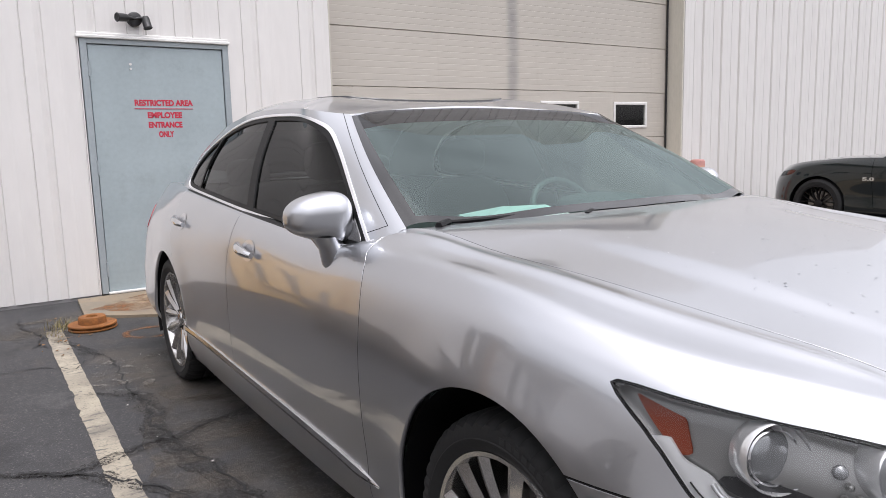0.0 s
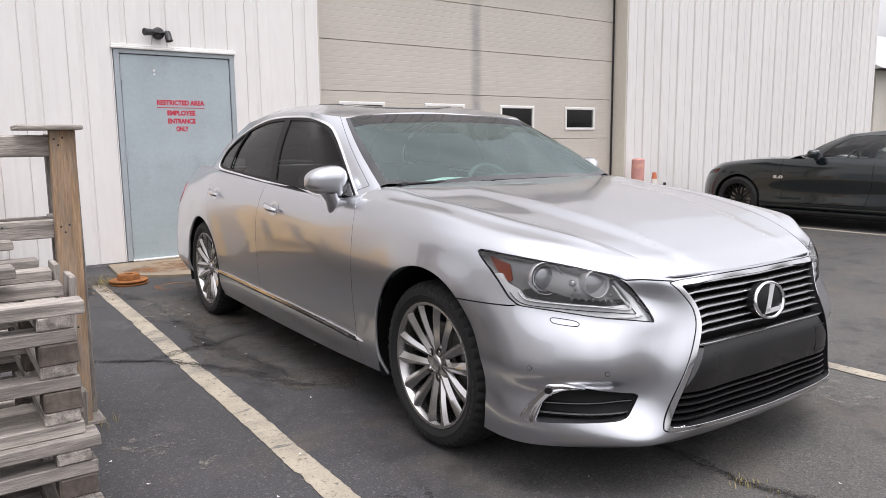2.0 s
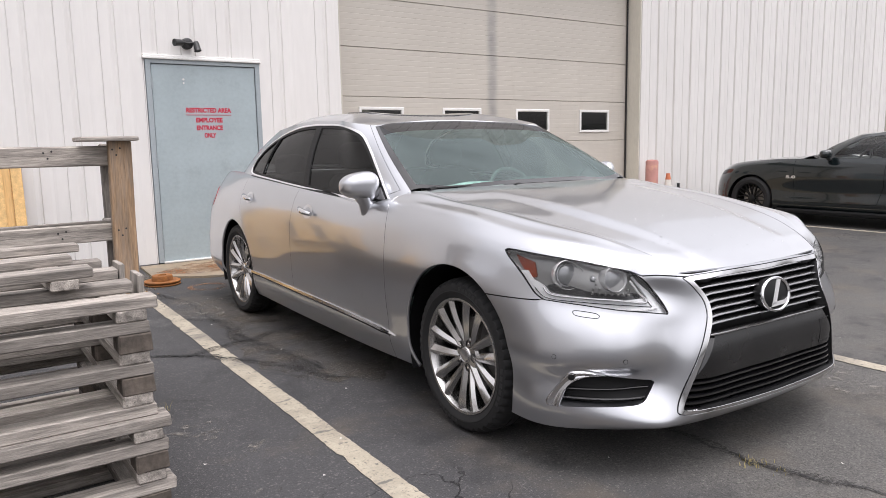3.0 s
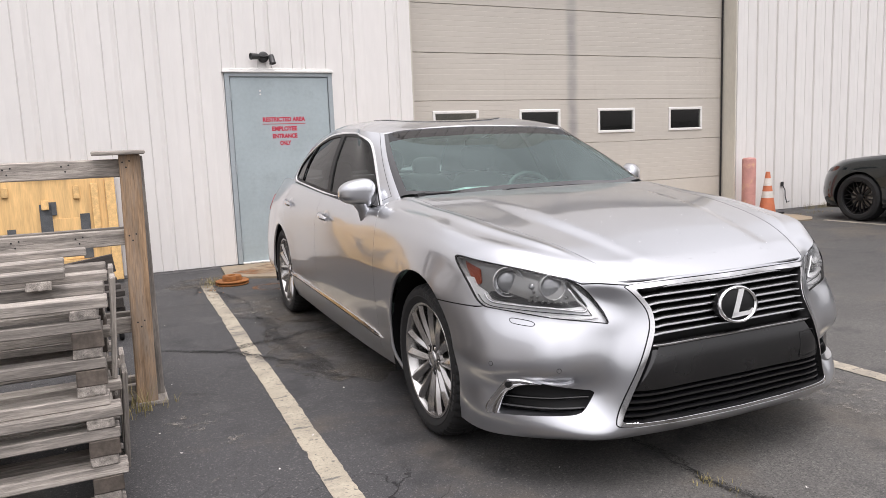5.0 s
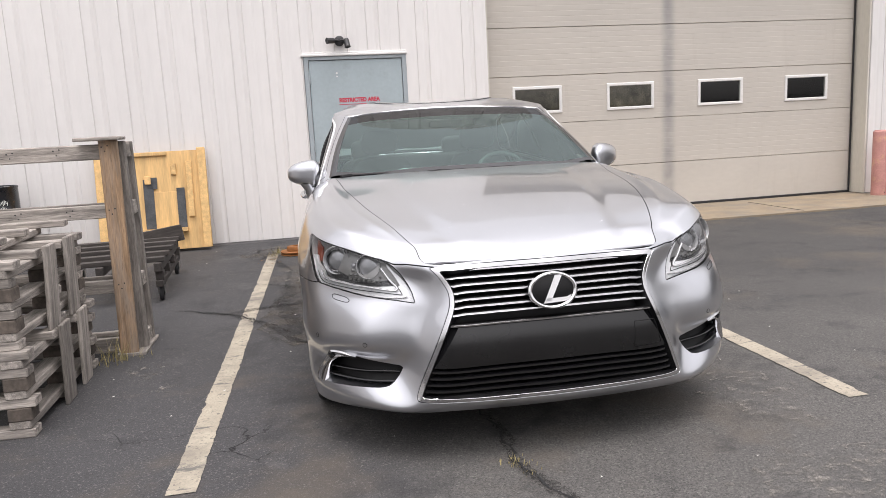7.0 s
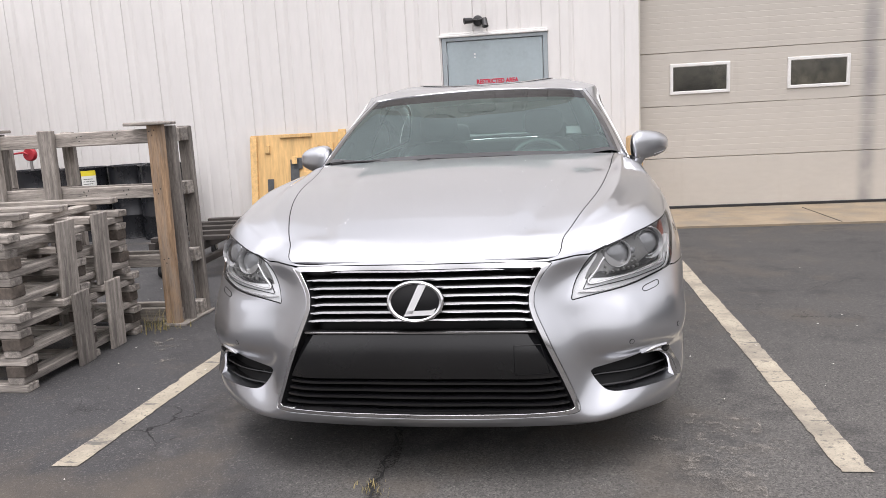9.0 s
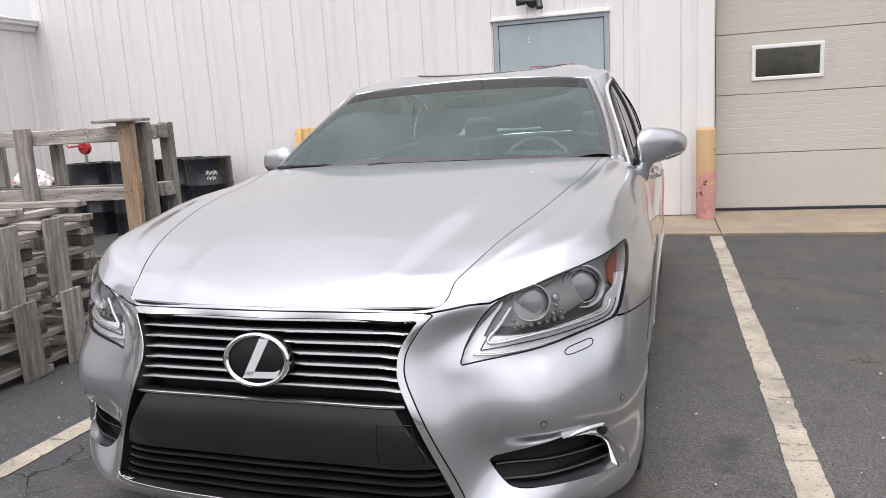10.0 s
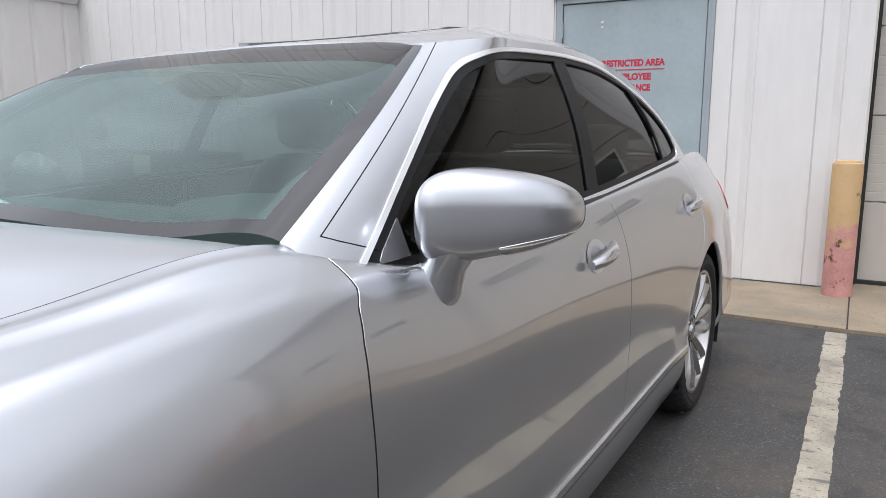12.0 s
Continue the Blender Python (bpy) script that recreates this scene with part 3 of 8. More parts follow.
g.box(-5.15, 1.24, WALL_Y + 0.01, WALL_Y + 0.12, -0.02, BASE)
g.box(2.53, 3.60, WALL_Y + 0.01, WALL_Y + 0.12, -0.02, BASE)
g.box(9.33, 18.3, WALL_Y + 0.01, WALL_Y + 0.12, -0.02, BASE)
structure("baseboard", g, M_FOOTSHADE, "dark strip painting the shade at the foot of the metal siding", "baseboard")
g = Geo()
g.box(3.600, 3.614, WALL_Y - 0.004, 7.47, BASE, 4.25)
g.box(9.300, 9.322, WALL_Y - 0.004, 7.47, BASE, 4.25)
g.box(3.614, 9.300, WALL_Y + 0.0, 7.47, 4.22, 4.25)
structure("trim", g, M_JAMB, "pale beige metal lining of the garage opening", "trim")
g = Geo()
g.box(9.268, 9.282, 7.395, 7.425, BASE, 4.2, 0.004)
g.box(3.616, 3.64, 7.385, 7.425, BASE, 4.2, 0.004)
structure("door_seal", g, M_RUBBER, "black rubber seals at the garage door's edges", "door seal")

# rest of the building, closed behind
g = Geo()
g.box(-5.15, 18.3, WALL_Y + 0.125, 16.0, TOP, TOP + 0.12)
structure("roof", g, M_ROOF, "grey metal roof of the white building", "roof")
g = Geo()
g.box(18.18, 18.3, WALL_Y + 0.125, 16.0, 0, TOP)
g.box(-5.15, 18.3, 16.0, 16.12, 0, TOP)
structure("wall_east", g, M_WALL, "plain white metal rear walls of the building", "wall")
# glowing sheet that stands in for the brightness of the panes
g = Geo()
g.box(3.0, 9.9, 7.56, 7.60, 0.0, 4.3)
structure("backdrop", g, M_PANEGLOW, "dim glowing sheet added behind the garage panes", "backdrop")

# left wing: lower wall with gutter
g = Geo()
v, f = [], []
ys2 = []
y = 7.15
while y > -3.0:
    ys2 += [(y, 0.0), (y - 0.15, 0.0), (y - 0.18, -0.016), (y - 0.20, -0.016), (y - 0.23, 0.0)]
    y -= 0.4135
for yy, d in ys2:
    v += [(-5.15 + d, yy, BASE), (-5.15 + d, yy, 2.72)]
f = [(2 * i, 2 * i + 1, 2 * i + 3, 2 * i + 2) for i in range(len(ys2) - 1)]
g.add(v, f)
g.box(-5.3, -5.2, -3.0, 7.15, 0, 2.72)
structure("wall_west", g, M_WALL, "white ribbed metal wall of the low wing", "wall")
g = Geo()
sec = [(-0.02, 0.0), (0.03, 0.0), (0.05, 0.035), (0.05, 0.06), (0.10, 0.085), (0.10, 0.13), (0.115, 0.13), (0.115, 0.145), (-0.02, 0.145)]
v = [(-5.15 + a, yy, 2.70 + b) for yy in (7.13, -3.0) for a, b in sec]
n = len(sec)
g.add(v, [(i, (i + 1) % n, (i + 1) % n + n, i + n) for i in range(n)] + [tuple(range(n))[::-1], tuple(range(n, 2 * n))])
structure("gutter", g, M_TRIMWHITE, "white stepped metal eaves gutter on the low wing", "gutter", 30)
g = Geo()
g.add([(-5.05, 7.15, 2.85), (-5.05, -3.0, 2.85), (-12, -3.0, 4.4), (-12, 7.15, 4.4)], [(0, 1, 2, 3)])
g.box(-12.1, -12.0, -3, 7.15, 0, 4.4)
structure("roof_west", g, M_ROOF, "pale grey sheet roof of the low wing", "roof")
# plain walls that close the car park on the other sides
g = Geo()
g.box(38.0, 38.4, -40.0, 5.0, 0, 2.4)
structure("wall_far_east", g, M_BLOCK, "plain grey wall closing the car park", "wall")
g = Geo()
g.box(-38.0, 38.4, -40.4, -40.0, 0, 2.4)
structure("wall_south", g, M_BLOCK, "plain grey wall closing the car park", "wall")
g = Geo()
g.box(-38.4, -38.0, -40.0, -3.0, 0, 2.4)
structure("wall_far_west", g, M_BLOCK, "plain grey wall closing the car park", "wall")
# far building past the white wall
g = Geo()
g.box(21.5, 34, 8.5, 16, 0, 3.1)
structure("far_building_wall", g, M_JAMB, "grey block wall of a further building", "wall")
g = Geo()
g.add([(21.0, 8.1, 3.1), (34.5, 8.1, 3.1), (34.5, 12, 5.0), (21.0, 12, 5.0), (21.0, 16.3, 3.1), (34.5, 16.3, 3.1)], [(0, 1, 2, 3), (3, 2, 5, 4), (0, 3, 4), (1, 5, 2)])
structure("far_building_roof", g, M_ROOF, "grey shingled roof of a further building", "roof")

# ---- garage door: panels, panes ----
gd = tagged(thing("garage_door", pose(3.614, 7.44, 0.014), "beige ribbed steel sectional garage door, closed, dirty", "garage door"), kind="structure")
GW, PH = 5.664, 0.642
WINX = [(4.005, 4.715), (5.375, 6.085), (6.765, 7.475), (8.160, 8.870)]
for r in range(6):
    g = Geo()
    z0, z1 = r * PH + 0.002, (r + 1) * PH - 0.002
    cols = [(z0, 0.010), (z0 + 0.005, 0.0)]
    for k in range(1, 9):
        zz = z0 + (z1 - z0) * k / 9
        cols += [(zz - 0.004, 0.0), (zz - 0.002, 0.0011), (zz + 0.002, 0.0011), (zz + 0.004, 0.0)] if r else []
    cols += [(z1 - 0.005, 0.0), (z1, 0.010)]
    spans = [(0.0, GW)]
    if r == 2:
        e = [0.0] + [q - 3.614 for w in WINX for q in w] + [GW]
        spans = [(e[i], e[i + 1]) for i in range(0, len(e), 2)]
    for a, b in spans:
        v = []
        for zz, d in cols:
            v += [(a, d, zz), (b, d, zz)]
        g.add(v, [(2 * i, 2 * i + 1, 2 * i + 3, 2 * i + 2) for i in range(len(cols) - 1)])
    if r == 2:
        for w in WINX:
            a, b = w[0] - 3.614, w[1] - 3.614
            g.box(a, b, 0.0, 0.03, z0, 1.435 - 0.014)
            g.box(a, b, 0.0, 0.03, 1.805 - 0.014, z1)
    g.box(0, GW, 0.035, 0.05, z0, z1 if r != 2 else 1.43 - 0.014)
    if r == 2:
        g.box(0, GW, 0.035, 0.05, 1.81 - 0.014, z1)
    part("panel", g, M_GARAGE, gd)
part("bottom_seal", Geo().box(0, GW, -0.016, 0.03, -0.012, 0.042, 0.006), M_RUBBER, gd, "black rubber bottom seal")
for w in WINX:
    a, b = w[0] - 3.614, w[1] - 3.614
    c, d = 1.435 - 0.014, 1.805 - 0.014
    g = Geo()
    g.box(a, b, -0.016, 0.012, c, c + 0.04, 0.006)
    g.box(a, b, -0.016, 0.012, d - 0.04, d, 0.006)
    g.box(a, a + 0.04, -0.017, 0.012, c + 0.03, d - 0.03, 0.006)
    g.box(b - 0.04, b, -0.017, 0.012, c + 0.03, d - 0.03, 0.006)
    win = part("window", g, M_TRIMWHITE, gd, "small window with a rounded white frame")
    pane = part("pane", Geo().box(a + 0.03, b - 0.03, 0.0, 0.006, c + 0.03, d - 0.03), M_PANE, win, "dark glass pane")
    pane.visible_shadow = False

# ---- steel door ----
door = tagged(thing("door_1", pose(1.242, WALL_Y, BASE), "grey-blue steel staff door with red lettering, closed", "door"), kind="structure")
DW, DH = 1.286, 2.238
g = Geo()
g.box(0, 0.055, -0.012, 0.09, 0, DH, 0.004)
g.box(DW - 0.055, DW, -0.012, 0.09, 0, DH, 0.004)
g.box(0.05, DW - 0.05, -0.012, 0.09, DH - 0.045, DH, 0.004)
part("door_frame", g, M_FRAME, door, "grey painted steel frame")
part("door_leaf", Geo().box(0.061, DW - 0.061, 0.004, 0.05, 0.012, DH - 0.051, 0.003), M_DOOR, door, "scuffed grey-blue leaf")
g = Geo()
g.box(-0.03, DW + 0.012, -0.035, 0.02, DH, DH + 0.028, 0.006)
g.box(-0.02, DW + 0.005, -0.015, 0.02, DH + 0.028, DH + 0.05, 0.004)
part("drip_cap", g, M_TRIMWHITE, door, "off-white metal drip cap")
part("threshold", Geo().box(0.05, DW - 0.05, -0.03, 0.06, -0.005, 0.014, 0.004), M_TRIMWHITE, door, "pale metal threshold")
for z in (0.22, 1.13, 1.98):
    g = Geo().lathe([(0, -0.065), (0.010, -0.065), (0.010, 0.065), (0, 0.065)], 10, pose(0.058, -0.012, z))
    part("hinge", g, M_FRAME, door, smooth=40)
part("peephole", Geo().lathe([(0, -0.004), (0.012, -0.004), (0.012, 0.006)], 12, pose(0.40, 0.0, 2.03), axis="y").lathe([(0, -0.004), (0.010, -0.004), (0.010, 0.006)], 12, pose(0.40, 0.0, 1.99), axis="y"), M_TRIMWHITE, door, "two small pale studs")


def lettering(text, x, z, width, height, mat, parent, y=-0.001, depth=0.001, m=None):
    """Raised lettering in the built-in font, fitted to a width and cap height."""
    cu = bpy.data.curves.new("lettering", "FONT")
    cu.body, cu.align_x, cu.align_y = text, "CENTER", "CENTER"
    cu.extrude = depth
    cu.offset = 0.05
    cu.materials.append(mat)
    ob = new("lettering", cu)
    bpy.context.view_layer.update()
    dim = ob.dimensions
    ob.parent = parent
    base = m if m else pose(x, y, z, 90, 0, 0)
    ob.matrix_basis = base @ Matrix.Diagonal((width / dim.x, height / dim.y, 1, 1))
    return ob


TX = 1.905 - 1.242
for text, w, z in (("RESTRICTED AREA", 0.515, 1.722), ("EMPLOYEE", 0.305, 1.612), ("ENTRANCE", 0.300, 1.525), ("ONLY", 0.135, 1.440)):
    lettering(text, TX, z - BASE, w, 0.056, M_RED, door, y=0.0035)
part("underline", Geo().box(TX - 0.258, TX + 0.258, 0.001, 0.0036, 1.668 - BASE, 1.675 - BASE), M_RED, door, "thin red rule")


# ---- car kit: smooth lofted skins, cut into panels ----
def spline(t, p, q):
    """A natural cubic spline through p at t, evaluated at q."""
    t, p = np.asarray(t, float), np.asarray(p, float)
    n, h = len(t), np.diff(np.asarray(t, float))
    a, b = np.zeros((n, n)), np.zeros((n, p.shape[1]))
    a[0, 0] = a[-1, -1] = 1
    for i in range(1, n - 1):
        a[i, i - 1], a[i, i], a[i, i + 1] = h[i - 1], 2 * (h[i - 1] + h[i]), h[i]
        b[i] = 6 * ((p[i + 1] - p[i]) / h[i] - (p[i] - p[i - 1]) / h[i - 1])
    m = np.linalg.solve(a, b)
    k = np.clip(np.searchsorted(t, q) - 1, 0, n - 2)
    d, e = (np.asarray(q) - t[k])[:, None], (t[k + 1] - np.asarray(q))[:, None]
    hk = h[k][:, None]
    return (m[k] * e**3 + m[k + 1] * d**3) / (6 * hk) + (p[k] / hk - m[k] * hk / 6) * e + (p[k + 1] / hk - m[k + 1] * hk / 6) * d


def chords(lines):
    """Shared station parameters from the mean chord lengths of several lines."""
    d = np.mean([np.linalg.norm(np.diff(np.array(l), axis=0), axis=1) for l in lines], axis=0)
    return np.concatenate([[0], np.cumsum(np.maximum(d, 0.02))])


def loft(lines, heights, nu, nv):
    """A smooth skin over several lines that run along a body. Returns points [nu, nv, 3] and the stations' own parameters."""
    t = chords(lines)
    u = np.linspace(0, t[-1], nu)
    rows = np.array([spline(t, l, u) for l in lines])
    w = np.linspace(heights[0], heights[-1], nv)
    out = np.empty((nu, nv, 3))
    for i in range(nu):
        out[i] = spline(heights, rows[:, i], w)
    return out, t, u


class Skin:
    """A shell of faces with a normal for every vertex, which can be cut along curves."""

    def __init__(self, v=None, n=None, f=None):
        self.v, self.n, self.f = v, n, f

    @staticmethod
    def grid(p, flip=False):
        nu, nv = p.shape[:2]
        du, dv = np.gradient(p, axis=0), np.gradient(p, axis=1)
        nn = np.cross(du, dv)
        nn /= np.maximum(np.linalg.norm(nn, axis=2, keepdims=True), 1e-9)
        if flip:
            nn = -nn
        f = []
        for i in range(nu - 1):
            for j in range(nv - 1):
                a, b, c, d = i * nv + j, (i + 1) * nv + j, (i + 1) * nv + j + 1, i * nv + j + 1
                f.append((a, d, c, b) if flip else (a, b, c, d))
        return Skin(p.reshape(-1, 3), nn.reshape(-1, 3), f)

    def pick(self, faces):
        used = sorted({i for f in faces for i in f})
        new_of = {o: k for k, o in enumerate(used)}
        return Skin(self.v[used] if used else np.zeros((0, 3)), self.n[used] if used else np.zeros((0, 3)), [tuple(new_of[i] for i in f) for f in faces])

    def cut(self, fn):
        """Splits along fn(points) = 0: (inside where fn < 0, outside)."""
        d = fn(self.v).copy()
        d[np.abs(d) < 2e-4] = 0.0
        v, n = [self.v], [self.n]
        extra_v, extra_n, made = [], [], {}
        base = len(self.v)
        inside, outside = [], []
        for f in self.f:
            s = [d[i] for i in f]
            if max(s) <= 0:
                inside.append(f)
                continue
            if min(s) >= 0:
                outside.append(f)
                continue
            pi, po = [], []
            for k, i in enumerate(f):
                j = f[(k + 1) % len(f)]
                if d[i] <= 0:
                    pi.append(i)
                if d[i] >= 0:
                    po.append(i)
                if d[i] * d[j] < 0:
                    key = (min(i, j), max(i, j))
                    if key not in made:
                        t = d[i] / (d[i] - d[j])
                        made[key] = base + len(extra_v)
                        extra_v.append(self.v[i] * (1 - t) + self.v[j] * t)
                        extra_n.append(self.n[i] * (1 - t) + self.n[j] * t)
                    pi.append(made[key])
                    po.append(made[key])
            if len(pi) > 2:
                inside.append(tuple(pi))
            if len(po) > 2:
                outside.append(tuple(po))
        full = Skin(np.vstack([self.v] + ([extra_v] if extra_v else [])), np.vstack([self.n] + ([extra_n] if extra_n else [])), None)
        return full.pick(inside), full.pick(outside)

    def mirror(self):
        return Skin(self.v * [-1, 1, 1], self.n * [-1, 1, 1], [f[::-1] for f in self.f])

    def offset(self, d):
        return Skin(self.v + self.n * d, self.n, self.f)

    def join(self, other):
        k = len(self.v)
        return Skin(np.vstack([self.v, other.v]), np.vstack([self.n, other.n]), self.f + [tuple(i + k for i in f) for f in other.f])

    def whole(self):
        """Both halves, sewn together along the middle."""
        k = len(self.v)
        seam = np.abs(self.v[:, 0]) < 1e-5
        new_of = np.where(seam, np.arange(k), np.arange(k) + k)
        n = self.n.copy()
        n[seam, 0] = 0
        both_n = np.vstack([n, n * [-1, 1, 1]])
        return Skin(np.vstack([self.v, self.v * [-1, 1, 1]]), both_n, self.f + [tuple(int(new_of[i]) for i in f[::-1]) for f in self.f])

    def mesh(self, name, mat, lip=0.0):
        """The mesh, with a lip of that depth folded in round every edge."""
        v, n, f = [tuple(p) for p in self.v], [tuple(p) for p in self.n], list(self.f)
        if lip:
            count = {}
            for q in self.f:
                for k, i in enumerate(q):
                    j = q[(k + 1) % len(q)]
                    key = (min(i, j), max(i, j))
                    count[key] = None if key in count else (i, j)
            rim = {}
            edges = [e for e in count.values() if e]
            out = {}
            for i, j in edges:
                e = self.v[j] - self.v[i]
                o = np.cross(e, self.n[i])
                o = o / max(np.linalg.norm(o), 1e-9)
                for q in (i, j):
                    out[q] = out.get(q, 0) + o
            for q, o in out.items():
                o = o / max(np.linalg.norm(o), 1e-9)
                rim[q] = len(v)
                v.append(tuple(self.v[q]))
                n.append(tuple((o + self.n[q]) / np.linalg.norm(o + self.n[q])))
                v.append(tuple(self.v[q] - self.n[q] * lip - o * lip * 0.05))
                n.append(tuple(o))
            for i, j in edges:
                a, b = rim[i], rim[j]
                f.append((b, a, a + 1, b + 1))
        me = bpy.data.meshes.new(name)
        me.from_pydata(v, [], f)
        me.materials.append(mat)
        me.polygons.foreach_set("use_smooth", [True] * len(me.polygons))
        me.normals_split_custom_set_from_vertices(n)
        me.update()
        return me


def rounded(pts, times=2, closed=True):
    """Chaikin's corner cutting."""
    p = np.array(pts, float)
    for _ in range(times):
        q = np.roll(p, -1, axis=0) if closed else p[1:]
        b = p if closed else p[:-1]
        c = np.empty((2 * len(b), 2))
        c[0::2], c[1::2] = 0.8 * b + 0.2 * q, 0.2 * b + 0.8 * q
        if not closed:
            c = np.vstack([p[:1], c, p[-1:]])
        p = c
    return p


def sdf(pts, poly):
    """Signed distance of 2D points to a closed outline, negative inside."""
    a, b = np.array(poly), np.roll(np.array(poly), -1, axis=0)
    best = np.full(len(pts), 1e9)
    inside = np.zeros(len(pts), bool)
    x, y = pts[:, 0], pts[:, 1]
    for p, q in zip(a, b):
        e = q - p
        w = pts - p
        t = np.clip((w @ e) / max(e @ e, 1e-12), 0, 1)
        best = np.minimum(best, np.linalg.norm(w - t[:, None] * e, axis=1))
        hit = ((p[1] > y) != (q[1] > y))
        xx = p[0] + (y - p[1]) / (q[1] - p[1] if q[1] != p[1] else 1e-12) * e[0]
        inside ^= hit & (x < xx)
    return np.where(inside, -best, best)


def wrap(v):
    """Unrolls the nose of a car: a run round the corner, and the height."""
    return np.stack([0.8 * np.arctan2(np.abs(v[:, 0]) - 0.2, -(v[:, 1] + 0.1)), v[:, 2]], axis=1)


def side(v):
    return v[:, 1:3]


def inside_of(poly, proj, grow=0.0, where=None):
    def fn(v):
        d = sdf(proj(v), poly) - grow
        if where is not None:
            d = np.where(where(v), d, 1.0)
        return d
    return fn


M_PAINT = material("silver_metallic_paint", (0.520, 0.532, 0.562), 0.31, 1.0, spread=0.03, blotch=1.2, grain=900, bump=0.02, size=0.0005, coat=1.0)
M_PAINT.node_tree.nodes["Principled BSDF"].inputs["Coat IOR"].default_value = 2.0
M_CHROME = plain("chrome", (0.75, 0.75, 0.76), 0.08, 1.0)
M_SATIN = plain("satin_chrome", (0.55, 0.55, 0.56), 0.22, 1.0)
M_BLACK = material("black_plastic", (0.0045, 0.0045, 0.005), 0.5, spread=0.15, blotch=8, grain=200, bump=0.06, spec=0.25)
M_GLOSSBLACK = plain("gloss_black", (0.008, 0.008, 0.009), 0.08, coat=0.5)
M_PLATE = material("dark_grey_plastic", (0.010, 0.010, 0.0105), 0.26, spread=0.15, blotch=5, grain=160, bump=0.08)
M_TYRE = material("tyre_rubber", (0.009, 0.009, 0.0095), 0.78, spread=0.2, blotch=9, grain=90, bump=0.2)
M_RIM = plain("hyper_silver_alloy", (0.55, 0.54, 0.53), 0.24, 1.0)
M_WINDSHIELD = glass("windscreen_glass", (0.62, 0.84, 0.78), 0.0, 1.95)
for _n in M_WINDSHIELD.node_tree.nodes:
    if _n.type == "BSDF_GLOSSY":
        _n.inputs["Color"].default_value = (0.84, 1.0, 0.98, 1)
M_SHADE = glass("shade_band_glass", (0.07, 0.075, 0.085), 0.0, 1.45)
M_DROP = glass("water_drop", (0.86, 0.87, 0.88), 0.01, 1.7)
M_TINT = glass("tinted_side_glass", (0.13, 0.134, 0.13), 0.0, 1.30)
M_REARGLASS = glass("rear_glass", (0.40, 0.43, 0.41), 0.015, 1.5)
M_LENS = glass("clear_lens", (0.90, 0.91, 0.92), 0.0, 1.32)
M_REFLECT = material("lamp_reflector", (0.80, 0.80, 0.80), 0.22, 0.7, spread=0.03, blotch=3, grain=6, bump=0.0)
M_FRAMECHROME = plain("polished_dark_chrome", (0.64, 0.64, 0.65), 0.12, 1.0)
M_AMBER = plain("amber_reflector", (0.17, 0.024, 0.003), 0.55)
M_LAMPGREY = material("lamp_housing_grey", (0.21, 0.207, 0.20), 0.34, 0.5, spread=0.04, blotch=3, grain=6, bump=0.0, coat=0.4)
M_TRIM = material("interior_trim", (0.055, 0.058, 0.058), 0.7, spread=0.15, blotch=5, grain=150, bump=0.1)
M_SEAT = material("grey_leather", (0.13, 0.133, 0.13), 0.5, spread=0.12, blotch=5, grain=120, bump=0.12)
M_PAPER = plain("white_paper", (0.80, 0.83, 0.82), 0.7)
M_BULB = material("lamp_lens", (0.22, 0.223, 0.227), 0.12, 0.4, spread=0.02, blotch=3, grain=6, bump=0.0, coat=1.0)
M_BEZEL = material("lamp_bezel", (0.035, 0.035, 0.036), 0.25, 0.3, spread=0.04, blotch=3, grain=6, bump=0.0, coat=0.5)
M_DIODE = plain("diode_lens", (0.30, 0.30, 0.29), 0.2, 0.5)
M_GUIDE = material("lamp_lower_reflector", (0.76, 0.76, 0.76), 0.30, 0.45, spread=0.06, blotch=9, grain=20, bump=0.0)
M_CUP = plain("cup_paint", (0.62, 0.62, 0.63), 0.30, 0.8, coat=1.0)
M_BRIGHT = plain("bright_emblem_metal", (0.80, 0.80, 0.81), 0.30, 0.6)
M_HANDLE = plain("handle_metal", (0.72, 0.72, 0.73), 0.14, 1.0)
M_TAILRED = plain("tail_lamp_red", (0.30, 0.02, 0.03), 0.12, coat=1.0)
M_LINER = material("headliner_cloth", (0.58, 0.59, 0.58), 0.9, spread=0.06, blotch=5, grain=150, bump=0.1)
M_BRACKET = plain("dark_polished_metal", (0.55, 0.55, 0.56), 0.16, 1.0)
M_SAIL = plain("sail_grey", (0.16, 0.16, 0.165), 0.25, 0.6, coat=0.6)

AXLE_F, AXLE_R = -0.04, 2.985
WHEEL_Z = 0.353

CAR = thing("sedan", pose(2.017, 1.302, 0, 0, 0, -1.46), "silver metallic four-door luxury sedan parked on the asphalt", "car")

# lines along the body from the middle of the nose round to the middle of the tail
L0 = [(0, -.962, .205), (.28, -.952, .205), (.47, -.938, .208), (.58, -.905, .203), (.705, -.835, .205), (.83, -.722, .202), (.918, -.600, .198), (.952, -.44, .208), (.925, -.04, .215), (.918, .30, .205), (.925, .60, .198), (.930, .86, .196), (.932, 1.3, .196), (.932, 1.9, .20), (.932, 2.5, .21), (.925, 2.985, .22), (.90, 3.5, .24), (.79, 3.95, .26), (.45, 4.07, .27), (0, 4.09, .27)]
